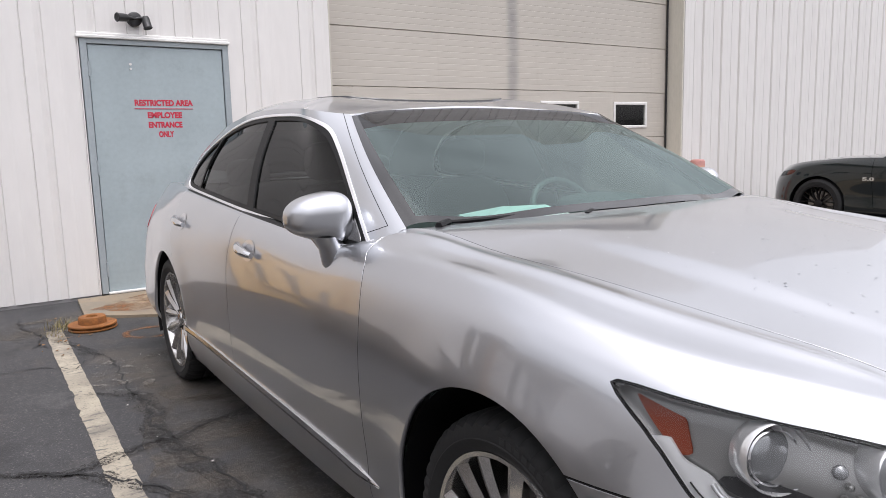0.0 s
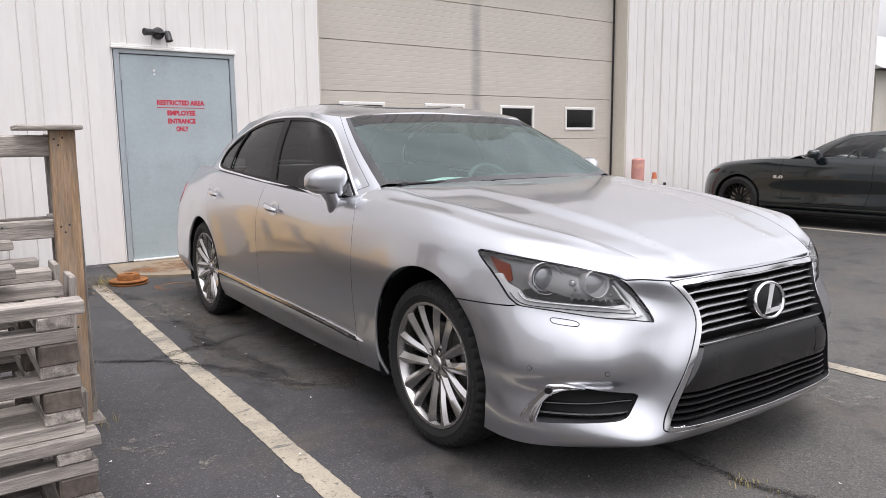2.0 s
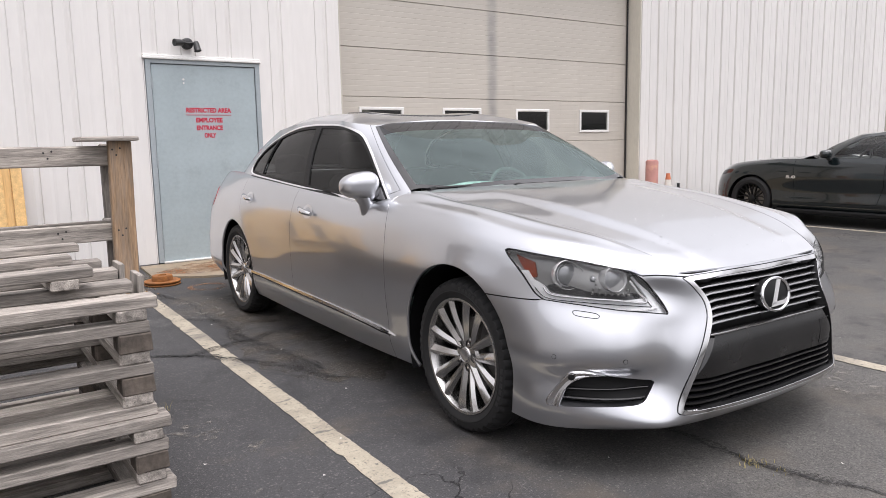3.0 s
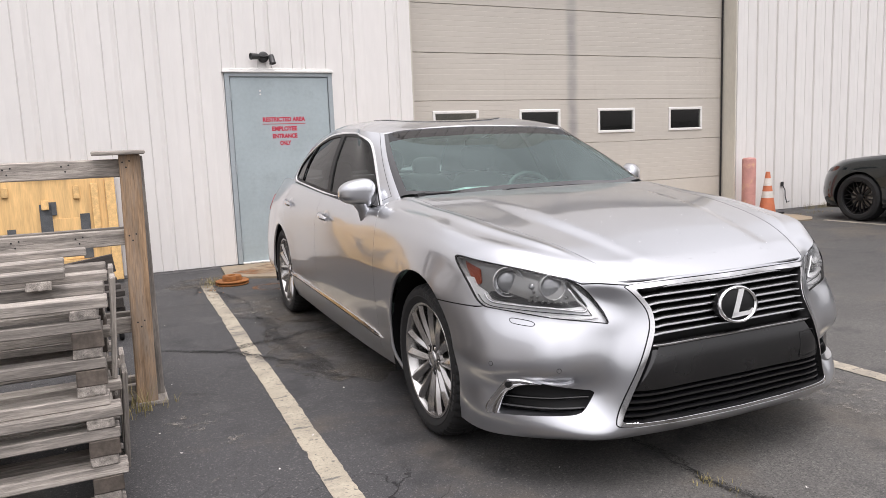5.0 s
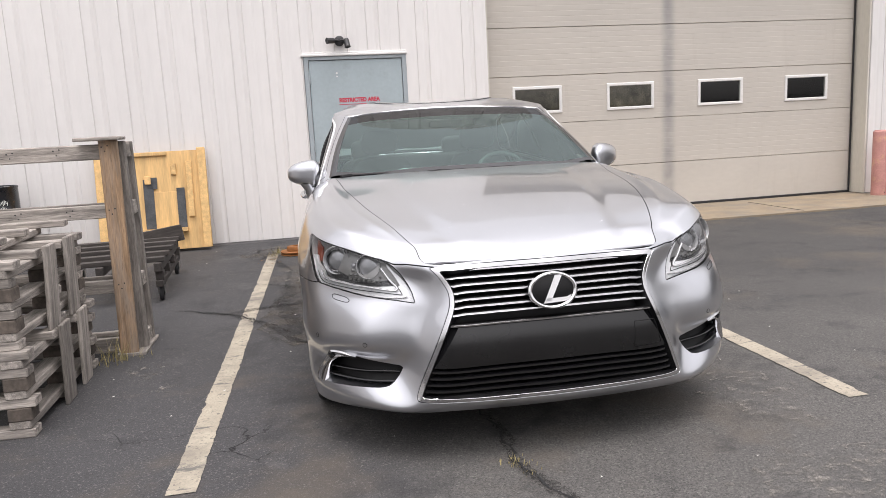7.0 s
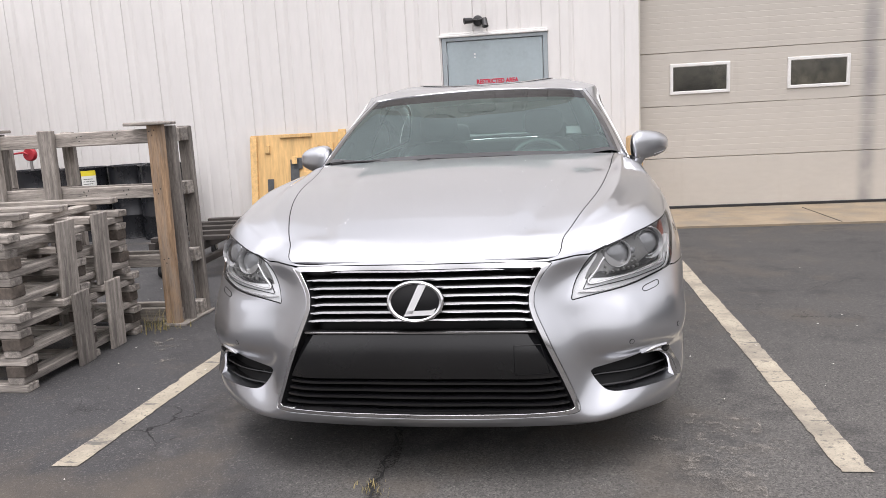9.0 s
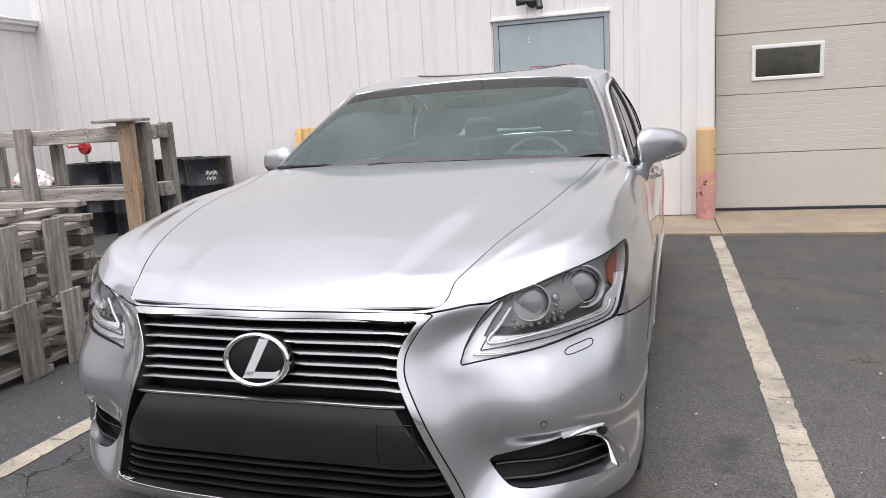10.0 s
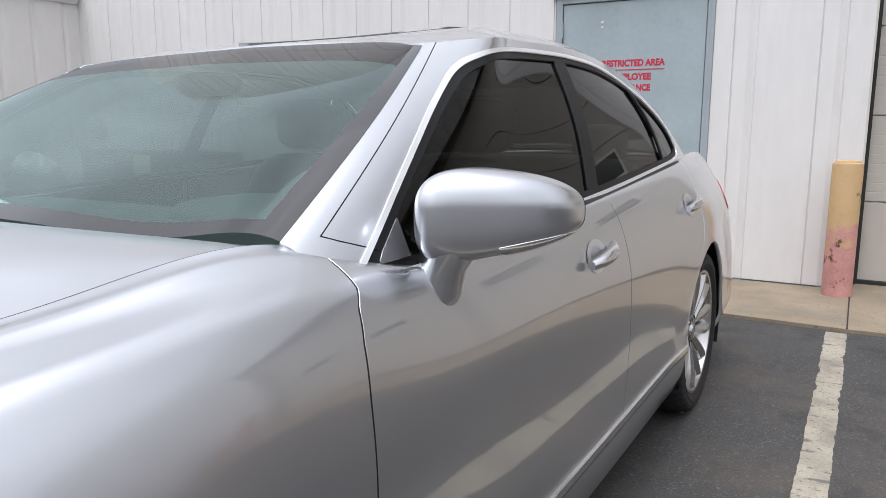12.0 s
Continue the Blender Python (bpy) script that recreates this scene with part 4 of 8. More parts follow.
L1 = [(0, -1.004, .252), (.28, -.994, .252), (.48, -.974, .258), (.585, -.938, .232), (.715, -.866, .240), (.838, -.752, .252), (.934, -.616, .266), (.966, -.44, .284), (.965, -.04, .285), (.952, .30, .278), (.953, .60, .275), (.953, .86, .275), (.953, 1.3, .275), (.955, 1.9, .28), (.958, 2.5, .285), (.965, 2.985, .29), (.945, 3.5, .31), (.83, 3.98, .33), (.47, 4.11, .34), (0, 4.13, .34)]
L2 = [(0, -1.002, .400), (.28, -.992, .400), (.500, -.962, .400), (.590, -.853, .395), (.715, -.802, .412), (.826, -.727, .422), (.916, -.632, .415), (.976, -.42, .430), (.986, -.04, .44), (.972, .30, .42), (.964, .60, .41), (.962, .86, .41), (.962, 1.3, .41), (.964, 1.9, .415), (.968, 2.5, .42), (.975, 2.985, .43), (.955, 3.5, .45), (.84, 4.0, .47), (.47, 4.14, .48), (0, 4.16, .48)]
L8 = [(0, -1.000, .470), (.275, -.990, .470), (.482, -.966, .462), (.570, -.882, .462), (.720, -.846, .462), (.845, -.746, .464), (.935, -.626, .466), (.984, -.40, .490), (.993, -.04, .50), (.979, .30, .49), (.970, .60, .48), (.967, .86, .48), (.966, 1.3, .48), (.966, 1.9, .49), (.969, 2.5, .49), (.978, 2.985, .50), (.955, 3.5, .52), (.84, 4.0, .54), (.47, 4.145, .55), (0, 4.165, .55)]
L3 = [(0, -.996, .560), (.27, -.985, .560), (.442, -.968, .555), (.536, -.880, .572), (.704, -.842, .578), (.834, -.738, .582), (.926, -.606, .584), (.981, -.385, .560), (.998, -.04, .58), (.983, .30, .575), (.975, .60, .57), (.970, .86, .57), (.968, 1.3, .57), (.966, 1.9, .575), (.968, 2.5, .58), (.978, 2.985, .59), (.95, 3.5, .61), (.83, 4.0, .63), (.47, 4.14, .64), (0, 4.16, .64)]
L4 = [(0, -.972, .675), (.25, -.960, .675), (.408, -.942, .670), (.518, -.867, .652), (.676, -.814, .664), (.808, -.706, .685), (.914, -.543, .700), (.973, -.36, .702), (1.000, -.04, .735), (.986, .30, .728), (.976, .60, .72), (.972, .86, .72), (.968, 1.3, .725), (.966, 1.9, .735), (.968, 2.5, .75), (.972, 2.985, .76), (.93, 3.5, .78), (.81, 3.98, .79), (.46, 4.11, .80), (0, 4.13, .80)]
L5 = [(0, -.944, .745), (.26, -.931, .744), (.438, -.908, .745), (.552, -.820, .718), (.678, -.800, .742), (.812, -.684, .770), (.914, -.500, .790), (.949, -.345, .806), (.974, -.04, .838), (.970, .30, .838), (.962, .60, .842), (.960, .86, .842), (.958, 1.3, .848), (.956, 1.9, .856), (.953, 2.5, .87), (.948, 2.985, .885), (.90, 3.5, .90), (.77, 3.95, .90), (.45, 4.07, .90), (0, 4.09, .90)]
L7 = [(0, -.931, .774), (.27, -.918, .773), (.466, -.884, .773), (.583, -.802, .768), (.656, -.772, .814), (.757, -.685, .845), (.858, -.555, .868), (.914, -.36, .888), (.940, -.04, .930), (.942, .30, .942), (.939, .60, .945), (.935, .86, .940), (.932, 1.3, .948), (.928, 1.9, .962), (.915, 2.5, .980), (.900, 2.985, .995), (.84, 3.5, 1.01), (.72, 3.92, 1.0), (.42, 4.03, 1.0), (0, 4.05, 1.0)]
L6 = [(0, -.917, .798), (.28, -.905, .797), (.488, -.862, .797), (.506, -.806, .838), (.529, -.745, .867), (.562, -.655, .899), (.596, -.551, .927), (.650, -.36, .962), (.712, -.013, 1.010), (.748, .28, 1.040), (.797, .575, 1.068), (.876, .82, 1.000), (.872, 1.3, 1.012), (.868, 1.9, 1.043), (.852, 2.45, 1.070), (.830, 2.95, 1.094), (.76, 3.5, 1.105), (.67, 3.88, 1.085), (.40, 3.97, 1.08), (0, 3.99, 1.08)]
HEIGHTS = [0.0, 0.07, 0.22, 0.275, 0.36, 0.48, 0.575, 0.67, 0.92]
body, T_BODY, U_BODY = loft([L0, L1, L2, L8, L3, L4, L5, L7, L6], HEIGHTS, 520, 104)
# stroke the skin fair, along and then across
for _ in range(14):
    body[1:-1] = 0.25 * body[:-2] + 0.5 * body[1:-1] + 0.25 * body[2:]
for _ in range(4):
    body[:, 1:-1] = 0.25 * body[:, :-2] + 0.5 * body[:, 1:-1] + 0.25 * body[:, 2:]
# the lips of the wheel arches stand out from the flank
for yc, zc, rc in ((AXLE_F, 0.365, 0.416), (AXLE_R, 0.357, 0.392)):
    far = np.hypot(body[:, :, 1] - yc, body[:, :, 2] - zc) - rc
    lean = np.clip(1 - np.maximum(far, 0) / 0.20, 0, 1)
    near_arch = lean * lean * (3 - 2 * lean) * np.clip((body[:, :, 0] - 0.86) / 0.08, 0, 1)
    body[:, :, 0] += 0.004 * near_arch
# the fenders: a crest beside the hood, a broad facet and a shoulder over the flank
vv = np.linspace(0, 1, body.shape[1])[None, :]
reach = np.clip((U_BODY - 0.72) / 0.35, 0, 1) * np.clip((2.34 - U_BODY) / 0.35, 0, 1)
reach = (reach * reach * (3 - 2 * reach))[:, None]
crest = 0.0085 * np.clip(1 - np.abs(vv - 0.945) / 0.040, 0, 1) ** 1.3
shoulder = 0.0085 * np.exp(-((vv - 0.825) / 0.042) ** 2)
body[:, :, 2] += reach * (crest + shoulder)
body[:, :, 0] += reach * 0.5 * shoulder
BELT = Skin.grid(body)

# outlines for the cuts
ARCH_F = [(AXLE_F + 0.416 * math.cos(a), 0.365 + 0.416 * math.sin(a)) for a in np.linspace(0, 2 * math.pi, 72, endpoint=False)]
ARCH_R = [(AXLE_R + 0.392 * math.cos(a), 0.357 + 0.392 * math.sin(a)) for a in np.linspace(0, 2 * math.pi, 72, endpoint=False)]
HEADLAMP = rounded(wrap(np.array([(.519, -.849, .6395), (.539, -.836, .695), (.594, -.805, .775), (.653, -.773, .816), (.757, -.685, .845), (.856, -.56, .868), (.917, -.359, .886), (.921, -.340, .874), (.917, -.441, .802), (.913, -.540, .699), (.870, -.630, .692), (.807, -.705, .684), (.675, -.813, .662), (.545, -.856, .642)])), 1)
HALF = [(.482, .787), (.446, .752), (.409, .692), (.408, .638), (.449, .544), (.509, .405), (.562, .272), (.548, .258), (.29, .2515)]
SPINDLE = rounded(HALF + [(-x, z) for x, z in HALF[::-1]] + [(-.25, .793), (.25, .793)], 2)
FOG = rounded([(.380, .387), (.432, .391), (.485, .401), (.530, .411), (.568, .421), (.626, .436), (.671, .437), (.694, .427), (.735, .371), (.769, .314), (.768, .300), (.745, .292), (.719, .293), (.607, .298), (.527, .301), (.455, .302), (.424, .312), (.398, .350)], 1)


def front(v):
    return v[:, [0, 2]]


skin = BELT
_, skin = skin.cut(inside_of(ARCH_F, side, 0.0, lambda v: v[:, 1] > -0.6))
_, skin = skin.cut(inside_of(ARCH_R, side, 0.0, lambda v: v[:, 1] > 2.0))
SHELL = skin
lamp_skin, skin = skin.cut(inside_of(HEADLAMP, wrap, 0.0, lambda v: v[:, 1] < 0))
lens_skin, _ = lamp_skin.cut(inside_of(HEADLAMP, wrap, -0.002, lambda v: v[:, 1] < 0))
grille_skin, skin = skin.cut(inside_of(SPINDLE, front, 0.0, lambda v: v[:, 1] < -0.7))
fog_skin, skin = skin.cut(inside_of(FOG, wrap, 0.0, lambda v: v[:, 1] < -0.3))


def bumper_line(v):
    w = wrap(v)
    top = np.interp(w[:, 0], [0.2, 0.36, 0.42, 0.48, 0.60, 0.79, 0.83, 1.3], [0.780, 0.792, 0.790, 0.815, 0.80, 0.701, 0.695, 0.688])
    return np.where(v[:, 1] < 0, w[:, 1] - top, 1.0)


GAP = 0.0026
bumper, rest = skin.cut(lambda v: bumper_line(v) + GAP)
_, rest = rest.cut(lambda v: bumper_line(v) - GAP)


def door_front(v):
    return v[:, 1] - np.interp(v[:, 2], [0.2, 0.36, 0.55, 0.70, 0.85, 0.93, 0.975, 1.00, 1.09], [0.568, 0.575, 0.584, 0.585, 0.594, 0.602, 0.616, 0.636, 0.636])


def door_mid(v):
    return v[:, 1] - np.interp(v[:, 2], [0.2, 0.38, 0.60, 0.80, 0.95, 1.06], [1.832, 1.842, 1.868, 1.866, 1.849, 1.818])


def door_rear(v):
    return v[:, 1] - np.interp(v[:, 2], [0.2, 0.36, 0.50, 0.60, 0.70, 0.80, 0.90, 0.98, 1.10], [2.555, 2.565, 2.60, 2.66, 2.755, 2.83, 2.875, 2.895, 2.90])


def sill_line(v):
    return v[:, 2] - np.interp(v[:, 1], [0.3, 0.5, 1.3, 2.7], [0.320, 0.322, 0.346, 0.374])


fender, rest = rest.cut(lambda v: door_front(v) + GAP)
_, rest = rest.cut(lambda v: door_front(v) - GAP)
doors, quarter = rest.cut(lambda v: door_rear(v) + GAP)
_, quarter = quarter.cut(lambda v: door_rear(v) - GAP)
rocker, doors = doors.cut(lambda v: sill_line(v) + GAP)
_, doors = doors.cut(lambda v: sill_line(v) - GAP)
doors, _ = doors.cut(lambda v: v[:, 2] - np.interp(v[:, 1], [.60, .70, .78, .88, 1.3, 1.9, 2.5, 2.97], [1.10, 1.06, 1.010, .998, 1.010, 1.038, 1.066, 1.090]))
door_a, door_b = doors.cut(lambda v: door_mid(v) + GAP)
_, door_b = door_b.cut(lambda v: door_mid(v) - GAP)

LIP = 0.016
part("bumper", bumper.whole().mesh("bumper", M_PAINT, LIP), None, CAR, "silver front bumper cover")
for m in (0, 1):
    def sided(s):
        return s.mirror() if m else s
    part("front_fender", sided(fender).mesh("front_fender", M_PAINT, LIP), None, CAR)
    part("rear_quarter", sided(quarter).mesh("rear_quarter", M_PAINT, LIP), None, CAR)
    part("side_sill", sided(rocker).mesh("side_sill", M_PAINT, LIP), None, CAR)

DOORS = {}
for m in (0, 1):
    DOORS[m, 0] = part("front_door", (door_a.mirror() if m else door_a).mesh("front_door", M_PAINT, LIP), None, CAR)
    DOORS[m, 1] = part("rear_door", (door_b.mirror() if m else door_b).mesh("rear_door", M_PAINT, LIP), None, CAR)

# black inner shell, nearly flush to paint the gaps' shade, with wheel housings
inner = SHELL
_, inner = inner.cut(inside_of(HEADLAMP, wrap, 0.03, lambda v: v[:, 1] < 0))
_, inner = inner.cut(inside_of(SPINDLE, front, 0.02, lambda v: v[:, 1] < -0.7))
_, inner = inner.cut(inside_of(FOG, wrap, 0.02, lambda v: v[:, 1] < -0.3))
part("inner_shell", inner.offset(-0.0009).join(inner.mirror().offset(-0.0009)).mesh("inner_shell", M_BLACK), None, CAR, "black shell nearly flush with the panels, painting the shade in their gaps")
for sx in (1, -1):
    for y, r in ((AXLE_F, 0.424), (AXLE_R, 0.400)):
        g = Geo()
        n = 30
        v = []
        for i in range(n + 1):
            a = math.pi * (-0.12 + 1.24 * i / n)
            for x in (0.955, 0.62):
                v.append((sx * x, y + r * math.cos(a), 0.358 + r * math.sin(a)))
        g.add(v, [(2 * i, 2 * i + 1, 2 * i + 3, 2 * i + 2) for i in range(n)])
        g.add([(sx * 0.62, y + r * math.cos(math.pi * (-0.12 + 1.24 * i / n)), 0.358 + r * math.sin(math.pi * (-0.12 + 1.24 * i / n))) for i in range(n + 1)], [tuple(range(n + 1))])
        part("wheel_housing", g, M_BLACK, CAR, "black wheel housing liner", smooth=40)
g = Geo()
g.box(-0.62, 0.62, -0.70, 3.95, 0.19, 0.23)
g.box(-0.86, 0.86, 0.45, 2.55, 0.20, 0.24)
g.box(-0.60, 0.60, -0.60, 0.55, 0.24, 0.70)
part("underbody", g, M_BLACK, CAR, "black underbody")

# hood: from the edges of the fenders over the middle
T6 = T_BODY
edge_u = np.linspace(T6[2], T6[10] - 0.04, 110)
edge = np.stack([np.interp(edge_u, U_BODY, body[:, -1, k]) for k in range(3)], axis=1)
five = spline(T6, L7, edge_u)
slope = (five[:, 2] - edge[:, 2]) / np.maximum(five[:, 0] - edge[:, 0], 0.12)
slope = np.clip(slope * 0.55, -0.30, -0.05)
tt = (edge_u - edge_u[0]) / (edge_u[-1] - edge_u[0])
mid = spline([0, .10, .25, .45, .65, .85, 1.0], [(0, -0.915, .801), (0, -.825, .850), (0, -.64, .912), (0, -.38, .976), (0, -.09, 1.030), (0, .20, 1.068), (0, .43, 1.084)], tt)
slope = slope * np.clip(tt / 0.12, 0.25, 1.0) * np.interp(tt, [0.45, 0.95], [1.0, 0.22])
ww = np.linspace(-1, 1, 81)
hood = np.empty((len(tt), len(ww), 3))
for i in range(len(tt)):
    xe, ye, ze = edge[i]
    zc, yc = mid[i, 2], mid[i, 1]
    b = (slope[i] * xe - 2 * (ze - zc)) / 6
    a = (ze - zc) - b
    hood[i, :, 0] = (xe - 0.0045) * ww
    hood[i, :, 1] = yc + (ye - yc) * np.abs(ww) ** 2.2
    s = np.clip((0.74 - np.abs(ww)) / 0.16, 0, 1)
    hood[i, :, 2] = zc + a * ww**2 + b * ww**8 + 0.016 * (s * s * (3 - 2 * s) - 1 + np.abs(ww) ** 6) * math.sin(math.pi * min(1, tt[i] * 1.15)) ** 0.7 * (tt[i] < 0.87)
HOOD = Skin.grid(np.transpose(hood, (1, 0, 2)))
part("hood", HOOD.mesh("hood", M_PAINT, LIP), None, CAR, "long silver hood with water spots")
# drops of water left on the hood
rng = random.Random(77)
g = Geo()
for k in range(220):
    i, j = rng.randrange(10, len(ww) - 10), rng.randrange(8, len(tt) - 12)
    p, q, w = Vector(hood[j, i]), Vector(hood[j, i + 1]), Vector(hood[j + 1, i])
    across, along = (q - p).normalized(), (w - p).normalized()
    up = across.cross(along).normalized()
    across = along.cross(up) * -1
    p = p + (q - p) * rng.random() + (w - p) * rng.random() + up * 0.0006
    r = rng.uniform(0.0015, 0.0034)
    rl = r * rng.uniform(1.0, 2.4)
    c = [p + across * rl * math.cos(t) + along * r * math.sin(t) for t in np.linspace(0, 2 * math.pi, 9)[:-1]]
    d = [p + (e - p) * 0.6 + up * r * 0.36 for e in c]
    g.add(c + d + [p + up * r * 0.45], [(8 + a, 8 + (a + 1) % 8, (a + 1) % 8, a) for a in range(8)] + [(16, 8 + (a + 1) % 8, 8 + a) for a in range(8)])
tagged(part("water", g, M_DROP, CAR, smooth=60), "scattered water drops", kind="stuff")

# black tubes added under the hood's edges to paint the shade of its gap
for m in (1, -1):
    pts = [(m * (x - 0.002), y, z - 0.0020) for x, y, z in edge[2:]]
    part("hood_gap_shade", Geo().tube(pts, 0.0022, 6), M_BLACK, CAR, "black tube painting the shade in the hood gap", smooth=60)
front_edge = [(w * (edge[0, 0] - 0.004), edge[0, 1] + (mid[0, 1] - edge[0, 1]) * (1 - abs(w) ** 2.2) + 0.006, mid[0, 2] + (edge[0, 2] - mid[0, 2]) * w * w - 0.0095) for w in np.linspace(-1, 1, 31)]
part("hood_gap_shade", Geo().tube(front_edge, 0.0045, 6), M_BLACK, CAR, "black tube painting the shade in the hood gap", smooth=60)

# greenhouse: base line, waist and roof rail, from the middle of the windscreen round to the rear glass
H0 = [(0, .443, 1.084), (.40, .475, 1.077), (.66, .532, 1.073), (.803, .582, 1.071), (.884, .640, .984), (.880, 1.2, .998), (.872, 1.85, 1.028), (.855, 2.4, 1.056), (.834, 2.85, 1.080), (.70, 3.42, 1.09), (.36, 3.52, 1.095), (0, 3.55, 1.095)]
H2 = [(0, 1.367, 1.463), (.338, 1.346, 1.455), (.56, 1.288, 1.438), (.636, 1.252, 1.426), (.694, 1.325, 1.436), (.692, 1.58, 1.462), (.676, 1.95, 1.476), (.664, 2.32, 1.468), (.648, 2.66, 1.438), (.56, 2.88, 1.425), (.30, 2.95, 1.438), (0, 2.97, 1.44)]
BULGE = [.016, .017, .018, .018, .006, .016, .022, .026, .028, .03, .03, .03]
H1 = []
for (x0, y0, z0), (x1, y1, z1), b in zip(H0, H2, BULGE):
    n = Vector((x0 + x1, 0, 0.0)).normalized() if x0 > 0.75 else Vector((0, -1 if y0 < 2 else 1, 0.8)).normalized()
    H1.append(((x0 + x1) / 2 + n.x * b, (y0 + y1) / 2 + n.y * b, (z0 + z1) / 2 + n.z * b * 0.9 + 0.004))
cab, T_CAB, U_CAB = loft([H0, H1, H2], [0, 0.5, 1.0], 300, 44)
# the flat parameters travel with the points for cuts along the pillars
i3, i4 = T_CAB[3], T_CAB[4]
nu_screen = int(np.searchsorted(U_CAB, i3)) + 1
nu_pillar = int(np.searchsorted(U_CAB, i4)) + 1
nu_rear = int(np.searchsorted(U_CAB, T_CAB[9])) + 1
nv = cab.shape[1]
def screen_part(j0, j1, i1):
    q = Skin.grid(cab[:i1, j0:j1])
    return q.whole()
part("windscreen", screen_part(2, 36, nu_screen - 3).mesh("windscreen", M_WINDSHIELD), None, CAR, "clear greenish windscreen")
part("shade_band", screen_part(35, 43, nu_screen - 3).mesh("shade_band", M_SHADE), None, CAR, "dark shade band at the top of the windscreen")
edge_strip = Skin.grid(cab[nu_screen - 4:nu_screen, 0:43])
frit = screen_part(0, 3, nu_screen - 3).join(edge_strip).join(edge_strip.mirror())
part("windscreen_border", frit.offset(0.001).mesh("windscreen_border", M_GLOSSBLACK), None, CAR, "black printed windscreen border")
cabside = Skin.grid(cab[nu_screen - 1:nu_rear])
rearglass = Skin.grid(cab[nu_rear - 1:])
part("rear_window", rearglass.whole().mesh("rear_window", M_REARGLASS), None, CAR, "dark rear window")

DAYLIGHT = rounded([(.640, .990), (.75, 1.065), (.87, 1.149), (1.066, 1.279), (1.238, 1.380), (1.404, 1.424), (1.656, 1.445), (1.957, 1.453), (2.256, 1.444), (2.506, 1.406), (2.725, 1.334), (2.903, 1.225), (2.966, 1.125), (2.90, 1.094), (2.44, 1.069), (1.837, 1.037), (1.383, 1.014), (.95, .998), (.70, .990)], 2)
SAIL_Y = 0.815


def b_post(v):
    return v[:, 1] - np.interp(v[:, 2], [1.0, 1.06, 1.43, 1.5], [1.79, 1.80, 1.905, 1.925])


def c_bar(v):
    return v[:, 1] - np.interp(v[:, 2], [1.0, 1.08, 1.36, 1.5], [2.70, 2.665, 2.56, 2.50])


for m in (0, 1):
    def sided(s):
        return s.mirror() if m else s
    opening, pillars = cabside.cut(inside_of(DAYLIGHT, side, 0.0))
    part("pillar", sided(pillars).mesh("pillar", M_PAINT, 0.012), None, CAR, "silver window pillars and roof rail")
    inner_open, ring_skin = opening.cut(inside_of(DAYLIGHT, side, -0.010))
    part("window_trim", sided(ring_skin.offset(0.004)).mesh("window_trim", M_BRIGHT, 0.010), None, CAR, "bright metal window surround")
    panes, rim = inner_open.cut(inside_of(DAYLIGHT, side, -0.026))
    part("window_seal", sided(rim.offset(-0.001)).mesh("window_seal", M_BLACK, 0.010), None, CAR, "black rubber window seal")
    sail, panes = panes.cut(lambda v: v[:, 1] - SAIL_Y - (v[:, 2] - 1.0) * 0.08)
    part("mirror_sail", sided(sail.offset(0.002)).mesh("mirror_sail", M_SAIL, 0.012), None, DOORS[m, 0], "grey triangle at the window's front corner")
    fore, aft = panes.cut(lambda v: b_post(v) + 0.036)
    post, aft = aft.cut(lambda v: b_post(v) - 0.036)
    part("door_post", sided(post).mesh("door_post", M_BLACK, 0.008), None, CAR, "gloss black post between the door windows")
    mid_pane, tail_pane = aft.cut(lambda v: c_bar(v) + 0.010)
    bar, tail_pane = tail_pane.cut(lambda v: c_bar(v) - 0.010)
    part("divider_bar", sided(bar.offset(0.003)).mesh("divider_bar", M_BLACK, 0.008), None, CAR)
    for name, q in (("front_side_window", fore), ("rear_side_window", mid_pane), ("quarter_window", tail_pane)):
        part(name, sided(q.offset(-0.008)).mesh(name, M_TINT), None, CAR, "dark tinted side glass")

# dark joints: along the pillar beside the windscreen, and between pillar and fender
k_seam = nu_screen + int((nu_pillar - nu_screen) * 0.28)
for m in (1, -1):
    pts = [cab[k_seam, j] * [m, 1, 1] for j in range(3, nv)]
    part("pillar_joint", Geo().tube(pts, 0.0013, 6), M_BLACK, CAR, "thin dark joint along the pillar", smooth=60)
    pts = [cab[k_seam + int((nu_pillar - k_seam) * t), int(3 + 3 * t)] * [m, 1, 1] for t in (0, 0.34, 0.67, 1.0)]
    part("pillar_joint", Geo().tube(pts, 0.0013, 6), M_BLACK, CAR, "thin dark joint between fender and pillar", smooth=60)

# roof between the rails, with the sunroof
ru = np.linspace(T_CAB[3], T_CAB[9], 120)
rail = spline(T_CAB, H2, ru)
tr = (rail[:, 1] - rail[0, 1]) / (rail[-1, 1] - rail[0, 1])
tr = np.clip(np.maximum.accumulate(tr), 0, 1)
crest = spline([0, .12, .4, .7, 1.0], [(0, 1.367, 1.463), (0, 1.55, 1.490), (0, 1.98, 1.510), (0, 2.5, 1.494), (0, 2.97, 1.440)], tr)
roof = np.empty((len(ru), 61, 3))
wr = np.linspace(-1, 1, 61)
